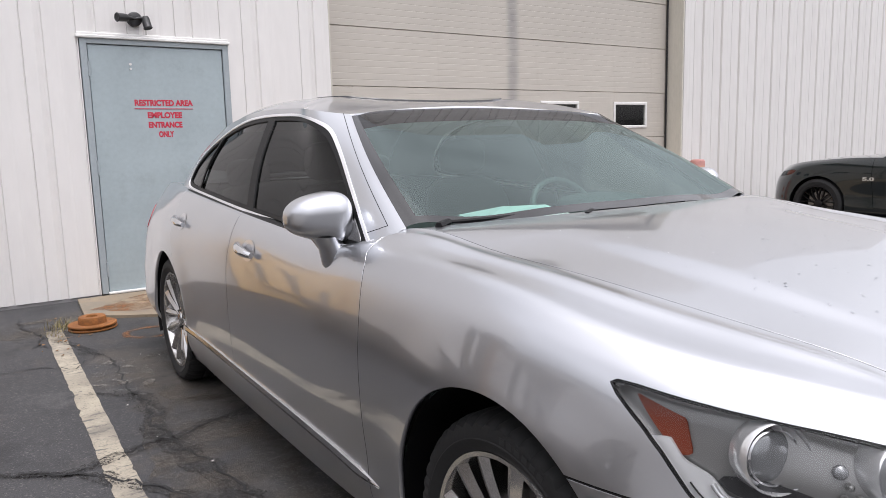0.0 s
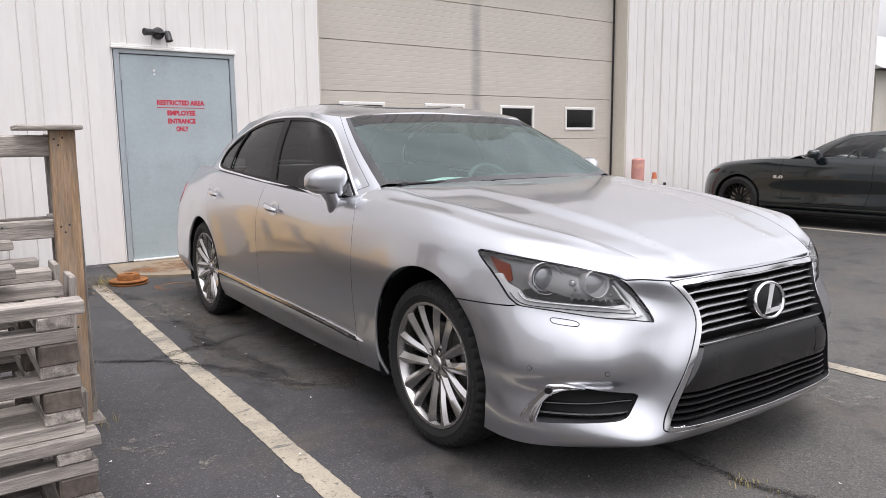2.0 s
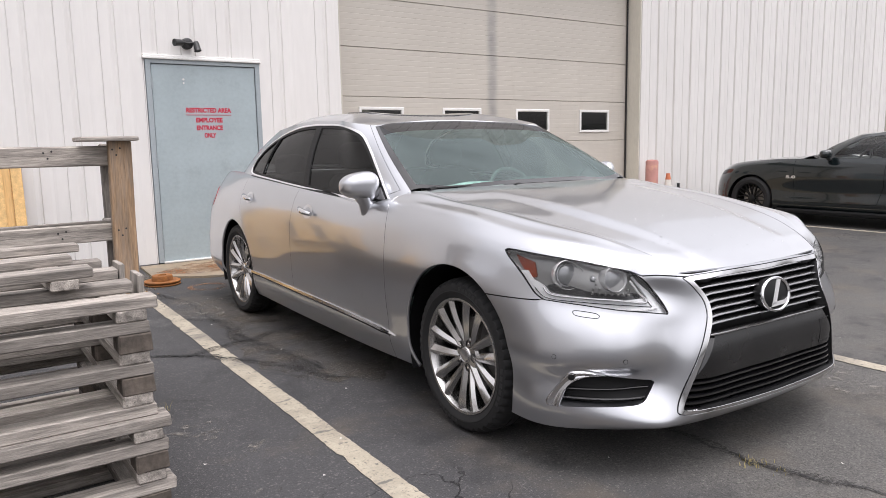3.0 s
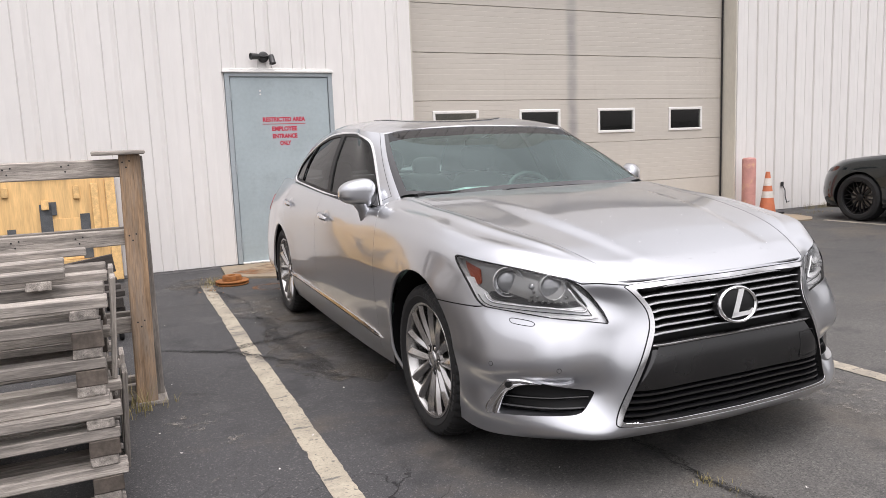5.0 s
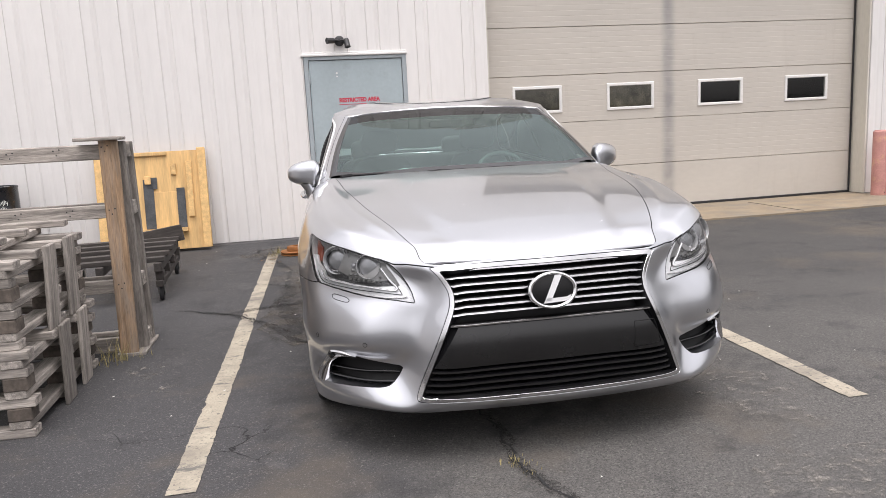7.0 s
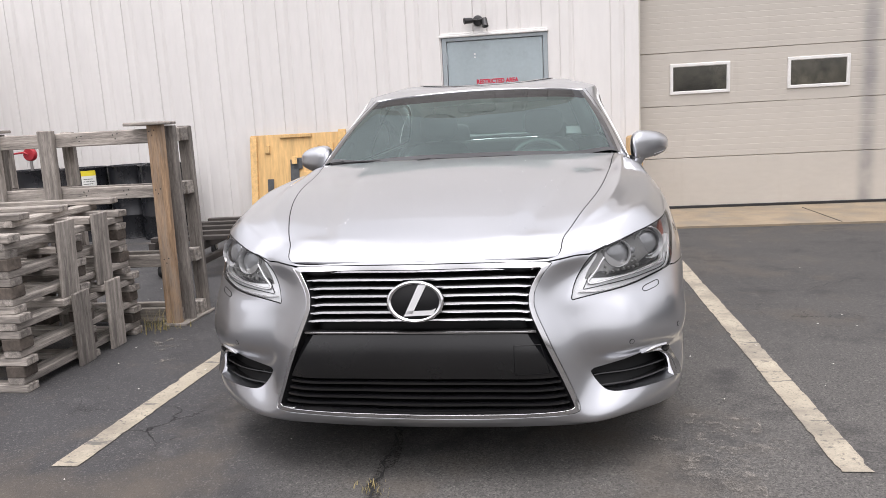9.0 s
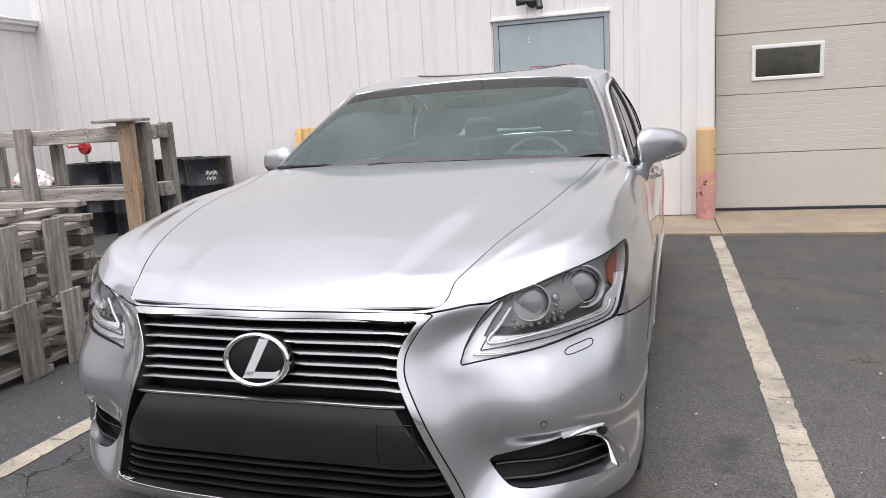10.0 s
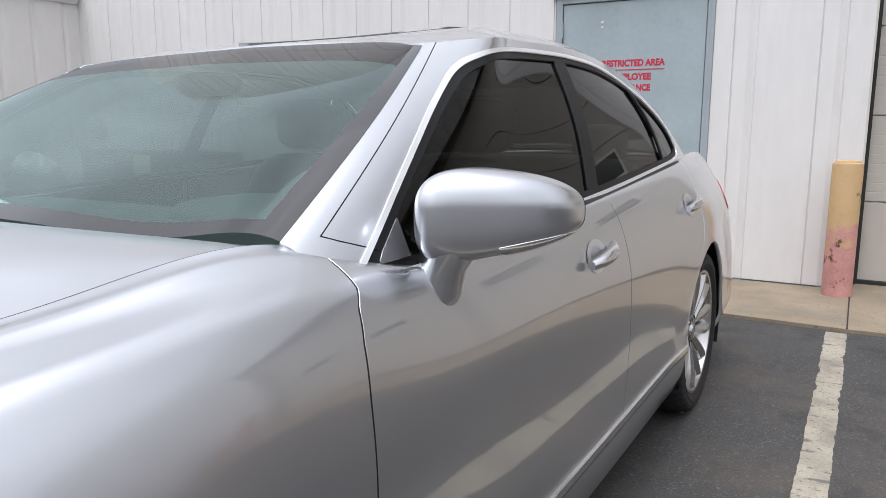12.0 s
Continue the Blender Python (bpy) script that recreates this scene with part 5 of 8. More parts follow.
for i in range(len(ru)):
    xe, ye, ze = rail[i]
    s = -0.62 * min(1, max(0.12, 4 * tr[i])) * min(1, max(0.12, 4 * (1 - tr[i])))
    b = (s * xe - 2 * (ze - crest[i, 2])) / 4
    a = (ze - crest[i, 2]) - b
    roof[i, :, 0] = xe * wr
    roof[i, :, 1] = crest[i, 1] + (ye - crest[i, 1]) * np.abs(wr) ** 2.4
    roof[i, :, 2] = crest[i, 2] + a * wr**2 + b * wr**6
ROOF = Skin.grid(np.transpose(roof, (1, 0, 2)))


def plan(v):
    return v[:, :2]


SUNROOF = rounded([(-.46, 1.62), (.46, 1.62), (.46, 2.12), (-.46, 2.12)], 2)
hatch, roof_skin = ROOF.cut(inside_of(SUNROOF, plan))
part("roof_panel", roof_skin.mesh("roof_panel", M_PAINT, LIP), None, CAR)
part("sunroof", hatch.offset(0.006).mesh("sunroof", M_GLOSSBLACK, 0.012), None, CAR, "black glass sunroof")

# trunk lid
tk = np.linspace(0, 1, 40)
trunk = np.empty((61, 40, 3))
uu = np.linspace(T6[15] + 0.36, T6[17], 40)
te = spline(T6, L6, uu)
for j in range(40):
    xe, ye, ze = te[j]
    yc = 3.50 + (3.99 - 3.50) * tk[j]
    zc = 1.125 - 0.03 * tk[j]
    trunk[:, j, 0] = (xe - 0.03) * wr
    trunk[:, j, 1] = yc + (ye - yc) * np.abs(wr) ** 2.2
    trunk[:, j, 2] = zc + (ze - 0.012 - zc) * np.abs(wr) ** 2.6
part("trunk_lid", Skin.grid(trunk).mesh("trunk_lid", M_PAINT, LIP), None, CAR)


# ---- sedan: lamps, grille, wheels, mirrors, cabin ----
BV = BELT.v
_front = BV[BV[:, 1] < -0.25]
_side = BV[(BV[:, 0] > 0.6) & (BV[:, 1] > -0.3)]


def near(cloud, keys, want, value):
    """Reads a value off the skin near a wanted pair of coordinates, by a local quadric."""
    e = cloud[:, keys] - np.array(want)
    d = np.sum(e**2, axis=1)
    k = np.argpartition(d, 24)[:24]
    e, w = e[k], 1 / (1 + d[k] / max(d[k].mean(), 1e-9) * 2)
    a = np.stack([np.ones(24), e[:, 0], e[:, 1], e[:, 0] ** 2, e[:, 1] ** 2, e[:, 0] * e[:, 1]], axis=1)
    c = np.linalg.lstsq(a * w[:, None], cloud[k, value] * w, rcond=None)[0]
    return float(np.clip(c[0], cloud[k, value].min() - 0.01, cloud[k, value].max() + 0.01))


_nose = _front[sdf(_front[:, [0, 2]], SPINDLE) < 0.012]
_terms = [(i, j) for i in (0, 2, 4, 6) for j in range(4) if i / 2 + j < 5]


def _basis(x, z):
    return np.stack([np.asarray(x) ** i * (np.asarray(z) - 0.5) ** j for i, j in _terms], axis=-1)


_coef = np.linalg.lstsq(_basis(_nose[:, 0], _nose[:, 2]), _nose[:, 1], rcond=None)[0]


def nose_y(x, z):
    """The smooth face of the nose across the grille."""
    return float(_basis(abs(x), z) @ _coef)


def flank_x(y, z):
    return near(_side, [1, 2], (y, z), 0)


_wrapped = wrap(_front)
_fn = BELT.n[BV[:, 1] < -0.25]


def on_nose(a, z):
    """A place and outward direction on the unrolled nose, by a local quadric."""
    e = _wrapped - np.array((a, z))
    d = np.sum(e**2, axis=1)
    k = np.argpartition(d, 30)[:30]
    e, w = e[k], 1 / (1 + 2 * d[k] / max(d[k].mean(), 1e-9))
    q = np.stack([np.ones(30), e[:, 0], e[:, 1], e[:, 0] ** 2, e[:, 1] ** 2, e[:, 0] * e[:, 1]], axis=1) * w[:, None]
    c = np.linalg.lstsq(q, np.hstack([_front[k], _fn[k]]) * w[:, None], rcond=None)[0][0]
    return Vector(c[:3]), Vector(c[3:]).normalized()


def flipped(geo):
    g = Geo()
    g.v = [(-x, y, z) for x, y, z in geo.v]
    g.f = [f[::-1] for f in geo.f]
    return g


def facing(p, n, twist=Vector((0, 0, 1))):
    """A pose at p whose z axis points along n."""
    q = n.to_track_quat("Z", "Y").to_matrix().to_4x4()
    return Matrix.Translation(p) @ q


def walls(s, depth):
    """Only the folded edge of a skin, as deep side walls."""
    count = {}
    for q in s.f:
        for k, i in enumerate(q):
            j = q[(k + 1) % len(q)]
            key = (min(i, j), max(i, j))
            count[key] = None if key in count else (i, j)
    g = Geo()
    for e in count.values():
        if e:
            i, j = e
            g.add([s.v[i], s.v[j], s.v[j] - s.n[j] * depth, s.v[i] - s.n[i] * depth], [(1, 0, 3, 2)])
    return g


PROJ = [((0.692, 0.800), 0.058, 0.76), ((0.518, 0.786), 0.049, 0.93)]
for m in (0, 1):
    def sided(s):
        return s.mirror() if m else s

    def sg(geo):
        return flipped(geo) if m else geo
    lamp = part("headlamp", sided(lens_skin).mesh("headlamp", M_LENS, 0.004), None, CAR, "clear swept-back headlamp with twin projectors")
    lamp.visible_shadow = False
    back = Skin(lamp_skin.v - lamp_skin.n * 0.040, lamp_skin.n, lamp_skin.f)
    part("lamp_housing", sided(back).mesh("lamp_housing", M_LAMPGREY), None, lamp, "dark grey lamp housing")
    seal, _ = lamp_skin.cut(lambda v: -inside_of(HEADLAMP, wrap, -0.0042)(v))
    part("lamp_seal", sided(seal.offset(-0.001)).mesh("lamp_seal", M_BLACK, 0.01), None, lamp, "black lamp seal")
    part("lamp_wall", sg(walls(lamp_skin, 0.042)), M_REFLECT, lamp)
    # amber corner reflector on the outer edge
    amber, _ = back.cut(inside_of([(.950, .855), (.848, .832), (.832, .775), (.860, .772)], wrap))
    part("amber_reflector", sided(amber.offset(0.008)).mesh("amber_reflector", M_AMBER, 0.008), None, lamp, "amber side reflector")
    # bright lower rim that turns up at both ends
    rim, _ = back.cut(inside_of([(.338, .655), (.395, .722), (.440, .758), (.470, .788), (.462, .768), (.446, .752), (.424, .724), (.402, .692), (.50, .702), (.60, .709), (.70, .714), (.772, .720), (.800, .750), (.846, .768), (.872, .800), (.93, .79), (.84, .66), (.55, .63), (.30, .62)], wrap))
    part("lower_reflector", sided(rim.offset(0.020)).mesh("lower_reflector", M_GUIDE, 0.012), None, lamp, "polished lower reflector")
    for name, mat, lift, rad, way in (
        ("light_guide", M_REFLECT, 0.015, 0.0048, [(.800, .746), (.772, .722), (.70, .715), (.60, .710), (.50, .703), (.404, .693), (.424, .726), (.446, .754), (.466, .780)]),
        ("light_guide", M_REFLECT, 0.015, 0.0034, [(.850, .722), (.80, .697), (.70, .685), (.60, .679), (.50, .671), (.42, .664), (.362, .668)]),
        ("reflector_step", M_PLATE, 0.018, 0.0016, [(.836, .742), (.790, .709), (.70, .700), (.60, .694), (.50, .687), (.40, .678), (.384, .682), (.404, .714)]),
    ):
        way = spline(np.arange(len(way)), [(a, z, 0) for a, z in way], np.linspace(0, len(way) - 1, 48))
        pts = [on_nose(a, z) for a, z, _ in way]
        part(name, sg(Geo().tube([p - n * lift for p, n in pts], rad, 8)), mat, lamp, "bright curved light guide" if mat is M_REFLECT else "dark step line", smooth=60)
    dark, _ = back.cut(inside_of(rounded([(.415, .698), (.52, .704), (.62, .711), (.72, .717), (.772, .724), (.797, .748), (.745, .756), (.68, .748), (.62, .730), (.52, .722), (.44, .722)], 1), wrap))
    part("bezel", sided(dark.offset(0.006)).mesh("bezel", M_BEZEL, 0.004), None, lamp, "gloss black lower bezel")
    for (a, z), r, clear in PROJ:
        p, n = on_nose(a, z)
        n = (n * 0.35 + Vector((0.15, -1, 0.02)) * 0.65).normalized()
        p = p - n * 0.046
        pm = facing(p, n)
        g = Geo().lathe([(r * 1.02, -0.025), (r * 1.03, 0.022), (r * 1.00, 0.025), (r * 0.97, 0.022), (r * 0.965, -0.006)], 44, pm)
        pr = part("projector", sg(g), M_REFLECT, lamp, "chrome ringed projector", smooth=50)
        if clear < 0.9:
            g = Geo().lathe([(r * 0.965, 0.000), (r * 0.90, -0.004), (r * (clear + 0.06), -0.002), (r * (clear + 0.05), 0.012), (r * clear, 0.014), (r * clear, -0.01)], 44, pm)
            part("inner_ring", sg(g), M_CHROME, pr, smooth=35)
        dome = [(r * clear * math.cos(k * 0.157), 0.018 * math.sin(k * 0.157) - 0.004) for k in range(10)] + [(0.0005, 0.014)]
        part("lens", sg(Geo().lathe(dome, 40, pm)), M_BULB, pr, "glassy projector lens", smooth=80)
    # a small clear eye between the two projectors
    p, n = on_nose(0.612, 0.797)
    part("marker_eye", sg(Geo().lathe([(0.012, -0.004), (0.012, 0.002), (0.009, 0.005), (0.0004, 0.006)], 20, facing(p - n * 0.036, n))), M_BULB, lamp, "small bright marker eye", smooth=50)
    for a, z in [(0.467 + 0.0247 * k, 0.7275 + 0.0008 * k) for k in range(7)] + [(0.466, 0.749), (0.588, 0.751), (0.611, 0.750), (0.602, 0.773)]:
        p, n = on_nose(a, z)
        d = part("diode", sg(Geo().lathe([(0.0066, -0.004), (0.0066, 0.003), (0.0056, 0.0038), (0.0052, 0.001)], 14, facing(p - n * 0.028, n))), M_LAMPGREY, lamp, smooth=60)
        part("diode_lens", sg(Geo().lathe([(0.0042, 0.0), (0.0038, 0.003), (0.002, 0.0042), (0.0003, 0.0046)], 10, facing(p - n * 0.028, n))), M_DIODE, d, smooth=60)

# spindle grille
both = grille_skin.whole()
grille = new("grille")
grille.parent = CAR
edge, inner_grille = both.cut(lambda v: -inside_of(SPINDLE, front, -0.004, lambda q: q[:, 1] < -0.7)(v))
part("grille_seal", edge.offset(-0.004).mesh("grille_seal", M_BLACK, 0.012), None, grille, "black gap round the frame")
rim, inner_grille = inner_grille.cut(lambda v: -inside_of(SPINDLE, front, -0.019, lambda q: q[:, 1] < -0.7)(v))
part("grille_frame", rim.offset(0.002).mesh("grille_frame", M_FRAMECHROME, 0.022), None, grille, "polished metal frame round the grille")
back = inner_grille.offset(-0.075)
part("grille_backing", back.mesh("grille_backing", M_BLACK), None, grille, "black mesh behind the slats")
part("grille_wall", walls(inner_grille, 0.08), M_BLACK, grille)
SP = np.array(SPINDLE)
_r = SP[(SP[:, 0] > 0.3)]
_r = _r[np.argsort(_r[:, 1])]


def half_width(z):
    return float(np.interp(z, _r[:, 1], _r[:, 0]))


def slat(z, section, inset, name, mat, label, dip=0.005, narrow=0.030):
    """A bar across the opening that follows the nose; section is its outline (forward, up)."""
    hw = half_width(z) - narrow
    xs = np.linspace(-hw, hw, 45)
    g = Geo()
    v = []
    for x in xs:
        e = min(1, max(0, (abs(x) / hw - 0.86) / 0.14))
        zz = z - dip * e * e * (3 - 2 * e)
        y = nose_y(x, zz) + inset
        v += [(x, y - fw, zz + up) for fw, up in section]
    k = len(section)
    g.add(v, [(i * k + j, i * k + (j + 1) % k, (i + 1) * k + (j + 1) % k, (i + 1) * k + j) for i in range(len(xs) - 1) for j in range(k)] + [tuple(range(k))[::-1], tuple((len(xs) - 1) * k + j for j in range(k))])
    return part(name, g, mat, grille, label, smooth=35)


BLADE = [(-0.004, -0.0085), (0.006, -0.0080), (0.0105, -0.0045), (0.0125, -0.0010), (0.0115, 0.0022), (0.006, 0.0048), (-0.004, 0.0055)]
for k in range(7):
    z = 0.768 - 0.0272 * k
    slat(z, BLADE, 0.022, "slat", M_SATIN, "thin chrome slat" if k else "chrome top slat", dip=0.005, narrow=0.020)
    slat(z, [(-0.002, -0.007), (0.0, 0.004), (-0.045, 0.008), (-0.045, -0.004)], 0.022, "slat_root", M_BLACK, "black root of a slat")
slat(0.562, [(0.0, -0.005), (0.006, -0.005), (0.008, 0.001), (0.003, 0.004), (-0.03, 0.004), (-0.03, -0.005)], 0.012, "lower_bar", M_SATIN, "bright bar over the plate panel", dip=0.0)
for z in (0.376, 0.350, 0.324, 0.298, 0.274):
    slat(z, [(0.0, -0.005), (0.005, -0.004), (0.006, 0.004), (0.0, 0.006), (-0.05, 0.006), (-0.05, -0.005)], 0.022, "lower_slat", M_GLOSSBLACK, "gloss black lower grille slat", dip=0.0)
# plain plate panel
g = Geo()
wings = {1: Geo(), -1: Geo()}
v = []
wing_v = {1: [], -1: []}
for z in np.linspace(0.394, 0.552, 10):
    t = (z - 0.394) / 0.158
    hw = half_width(z) - 0.030 - 0.034 * t
    bulge = 0.014 - 0.012 * math.sin(math.pi * min(t, 0.9999))
    for x in np.linspace(-hw, hw, 41):
        v.append((x, nose_y(x, z) + bulge, z))
    for m in (1, -1):
        far = half_width(z) - 0.012
        wing_v[m] += [(m * hw, nose_y(hw, z) + bulge, z), (m * (hw + 0.006), nose_y(hw, z) + bulge + 0.010, z), (m * far, nose_y(far, z) + 0.036, z)]
g.add(v, [(r * 41 + i, r * 41 + i + 1, (r + 1) * 41 + i + 1, (r + 1) * 41 + i) for r in range(9) for i in range(40)])
g.add([(x, y + 0.03, z) for x, y, z in v[:41]] + v[:41], [(i, i + 1, 41 + i + 1, 41 + i) for i in range(40)])
for m in (1, -1):
    quads = [(r * 3 + i, r * 3 + i + 1, (r + 1) * 3 + i + 1, (r + 1) * 3 + i) for r in range(9) for i in range(2)]
    wings[m].add(wing_v[m], quads if m > 0 else [q[::-1] for q in quads])
    part("panel_wing", wings[m], M_GLOSSBLACK, grille, "gloss black wing beside the plate panel", smooth=30)
part("plate_panel", g, M_PLATE, grille, "plain dark grey panel without a plate", smooth=60)
hatch_o = [(0.335, .515), (0.425, .515), (0.455, .415), (0.335, .410)]
g = Geo()
for (x0, z0), (x1, z1) in zip(hatch_o, hatch_o[1:] + hatch_o[:1]):
    pts = []
    for k in range(5):
        x, z = x0 + (x1 - x0) * k / 4, z0 + (z1 - z0) * k / 4
        t = (z - 0.394) / 0.158
        pts.append((x, nose_y(x, z) + 0.0125 - 0.010 * math.sin(math.pi * t), z))
    g.tube(pts, 0.0016, 5)
part("tow_cover", g, M_BLACK, grille, "outline of a small cover")
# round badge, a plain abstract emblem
by = nose_y(0, 0.67) - 0.004
BM = pose(0, by, 0.670, 80, 0, 0)
g = Geo().lathe([(0.068, -0.03), (0.068, 0.004), (0.060, 0.010), (0.0003, 0.013)], 48, BM @ Matrix.Diagonal((1.40, 1, 1, 1)))
badge = part("badge", g, M_BLACK, grille, "oval black badge with a bright ring", smooth=50)
g = Geo().lathe([(0.069, 0.000), (0.0735, 0.006), (0.0725, 0.014), (0.067, 0.017), (0.0615, 0.012)], 48, BM @ Matrix.Diagonal((1.38, 1, 1, 1)))
part("badge_ring", g, M_CHROME, badge, smooth=60)
g = Geo()
g.prism([(-0.036, -0.042), (-0.010, -0.042), (0.040, 0.056), (0.012, 0.058)], -0.010, BM @ pose(0, 0, 0.014, -90, 0, 0) @ pose(0, 0, 0, 180, 0, 0) @ Matrix.Diagonal((1, 1, -1, 1)))
g.prism([(-0.042, -0.050), (0.062, -0.046), (0.074, -0.022), (0.056, -0.030), (-0.028, -0.032)], -0.010, BM @ pose(0, 0, 0.014, -90, 0, 0) @ pose(0, 0, 0, 180, 0, 0) @ Matrix.Diagonal((1, 1, -1, 1)))
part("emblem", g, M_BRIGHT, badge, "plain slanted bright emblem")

# lower intakes at the corners
for m in (0, 1):
    def sided(s):
        return s.mirror() if m else s

    def sg(geo):
        return flipped(geo) if m else geo
    intake = part("corner_intake", sided(fog_skin.offset(-0.05)).mesh("corner_intake", M_BLACK), None, CAR, "black corner intake with slats")
    part("intake_wall", sg(walls(fog_skin, 0.055)), M_PAINT, intake)
    for z in (0.328, 0.361):
        g = Geo()
        v = []
        for a in np.linspace(0.405 + (0.361 - z) * 0.4, 0.72, 14):
            p, n = on_nose(a, z)
            v += [p - n * d + Vector((0, 0, h)) for d, h in ((0.014, 0.0), (0.016, 0.0035), (0.048, 0.005), (0.048, -0.006), (0.016, -0.0035))]
        g.add(v, [(i * 5 + k, i * 5 + (k + 1) % 5, (i + 1) * 5 + (k + 1) % 5, (i + 1) * 5 + k) for i in range(13) for k in range(5)])
        part("intake_slat", sg(g), M_PLATE, intake, "black intake slat", smooth=50)
    g = Geo()
    v = []
    for a in np.linspace(0.425, 0.740, 16):
        lip = float(np.interp(a, [0.42, 0.49, 0.62, 0.74], [0.309, 0.302, 0.298, 0.293]))
        for d, h in ((0.0, 0.0005), (0.008, 0.0035), (0.022, 0.010), (0.036, 0.017), (0.052, 0.020)):
            p, n = on_nose(a, lip + h)
            v.append(p - n * d)
    g.add(v, [(i * 5 + k, i * 5 + k + 1, (i + 1) * 5 + k + 1, (i + 1) * 5 + k) for i in range(15) for k in range(4)])
    part("intake_ledge", sg(g), M_PAINT, intake, "silver ledge under the intake", smooth=60)
    # a bright boomerang along the outer end and the top edge
    outer = spline(np.arange(7), [(.764, .292), (.769, .316), (.735, .371), (.695, .425), (.671, .436), (.626, .436), (.567, .421)], np.linspace(0, 6, 37))
    inner_l = spline(np.arange(7), [(.724, .292), (.710, .334), (.694, .369), (.667, .395), (.648, .404), (.622, .413), (.567, .419)], np.linspace(0, 6, 37))
    relief = [(0.0, -0.02), (0.0, 0.002), (0.10, 0.007), (0.22, 0.007), (0.36, 0.001), (0.64, 0.001), (0.78, 0.007), (0.90, 0.007), (1.0, 0.002), (1.0, -0.02)]
    nr = len(relief)
    g = Geo()
    v = []
    for (a0, z0), (a1, z1) in zip(outer, inner_l):
        for c, d in relief:
            p, n = on_nose(a0 + (a1 - a0) * c, z0 + (z1 - z0) * c)
            v.append(p + n * d)
    g.add(v, [(i * nr + k, i * nr + k + 1, (i + 1) * nr + k + 1, (i + 1) * nr + k) for i in range(36) for k in range(nr - 1)] + [tuple(range(nr))[::-1], tuple(36 * nr + k for k in range(nr))])
    part("bracket", sg(g), M_BRACKET, intake, "bright corner bracket", smooth=50)
    p, n = on_nose(0.683, 0.412)
    part("bracket_lamp", sg(Geo().lathe([(0.0135, -0.004), (0.0135, 0.003), (0.011, 0.004), (0.0003, 0.0045)], 16, facing(p + n * 0.005, n))), M_PLATE, intake, smooth=50)
    for a, z in ((0.504, 0.483), (0.741, 0.491)):
        p, n = on_nose(a, z)
        part("parking_sensor", sg(Geo().lathe([(0.0095, -0.002), (0.0095, 0.0012), (0.0078, 0.0012)], 20, facing(p, n))), M_PLATE, CAR, "small round parking sensor", smooth=40)
        part("sensor_face", sg(Geo().lathe([(0.0078, -0.001), (0.0078, 0.0014), (0.0003, 0.0018)], 20, facing(p, n))), M_PAINT, CAR, smooth=40)
    # headlamp washer cover
    o = rounded([(.595, .640), (.672, .648), (.684, .660), (.676, .668), (.602, .660), (.586, .650)], 2)
    g = Geo()
    pts = [on_nose(a, z) for a, z in o]
    g.tube([p + n * 0.0002 for p, n in pts + pts[:1]], 0.0016, 5)
    part("washer_cover", sg(g), M_BLACK, CAR, "outline of the headlamp washer cover")
    # door handles with cups
    for key, y, z in ((0, 1.600, 0.903), (1, 2.692, 0.934)):
        door_part = DOORS[m, key]
        g = Geo()
        v, f = [], []
        nr, na = 6, 28
        for r in range(nr + 1):
            for k in range(na):
                t = 2 * math.pi * k / na
                yy, zz = y + 0.072 * r / nr * math.cos(t), z + 0.043 * r / nr * math.sin(t)
                v.append((flank_x(yy, zz) + 0.0016 - 0.0026 * (1 - (r / nr) ** 2), yy, zz))
        f = [(r * na + k, r * na + (k + 1) % na, (r + 1) * na + (k + 1) % na, (r + 1) * na + k) for r in range(nr) for k in range(na)]
        g.add(v, f)
        part("handle_cup", sg(g), M_CUP, door_part, "shallow handle cup", smooth=80)
        g = Geo()
        path, rad = [], []
        for k in range(13):
            t = k / 12
            yy, zz = y - 0.085 + 0.185 * t, z - 0.010 + 0.026 * t
            bow = 0.034 * math.sin(math.pi * min(1, max(0, 0.08 + 0.84 * t))) ** 0.6
            path.append((flank_x(yy, zz) + bow, yy, zz))
            rad.append(0.0125 + 0.006 * math.sin(math.pi * t))
        g.tube(path, rad, 12)
        part("door_handle", sg(g), M_HANDLE, door_part, "silver pull handle with bright edge", smooth=60)
    # lower door moulding with its pointed end
    g, g2 = Geo(), Geo()
    v, v2 = [], []
    ys3 = np.linspace(0.505, 2.60, 60)
    for y in ys3:
        z = np.interp(y, [0.3, 0.5, 0.8, 1.3, 2.7], [0.334, 0.337, 0.350, 0.362, 0.390])
        s = min(1, max(0.0, y - 0.503) / 0.14) ** 0.7
        x = flank_x(y, z)
        v += [(x, y, z + 0.010 * s + 0.003), (x + 0.009 * s, y, z + 0.0105 * s), (x + 0.013 * s, y, z - 0.005 * s), (x + 0.004, y, z - 0.011 * s)]
        v2 += [(x + 0.004, y, z - 0.011 * s), (x + 0.009 * s, y, z - 0.012 * s), (x + 0.007 * s, y, z - 0.018 * s), (x - 0.002, y, z - 0.020 * s)]
    q = [(i * 4 + j, (i + 1) * 4 + j, (i + 1) * 4 + j + 1, i * 4 + j + 1)[::-1] for i in range(59) for j in range(3)]
    g.add(v, q)
    g2.add(v2, q)
    part("side_moulding", sg(g), M_FRAMECHROME, CAR, "bright strip low on the doors", smooth=40)
    part("moulding_base", sg(g2), M_GLOSSBLACK, CAR, smooth=40)
    # rear lamp edge
    tl = [(3.72, .80), (3.95, .82), (4.05, .95), (3.80, .97), (3.68, .90)]
    red, _ = quarter.cut(inside_of(rounded(tl, 1), side, 0.0, lambda v: v[:, 1] > 3.4))
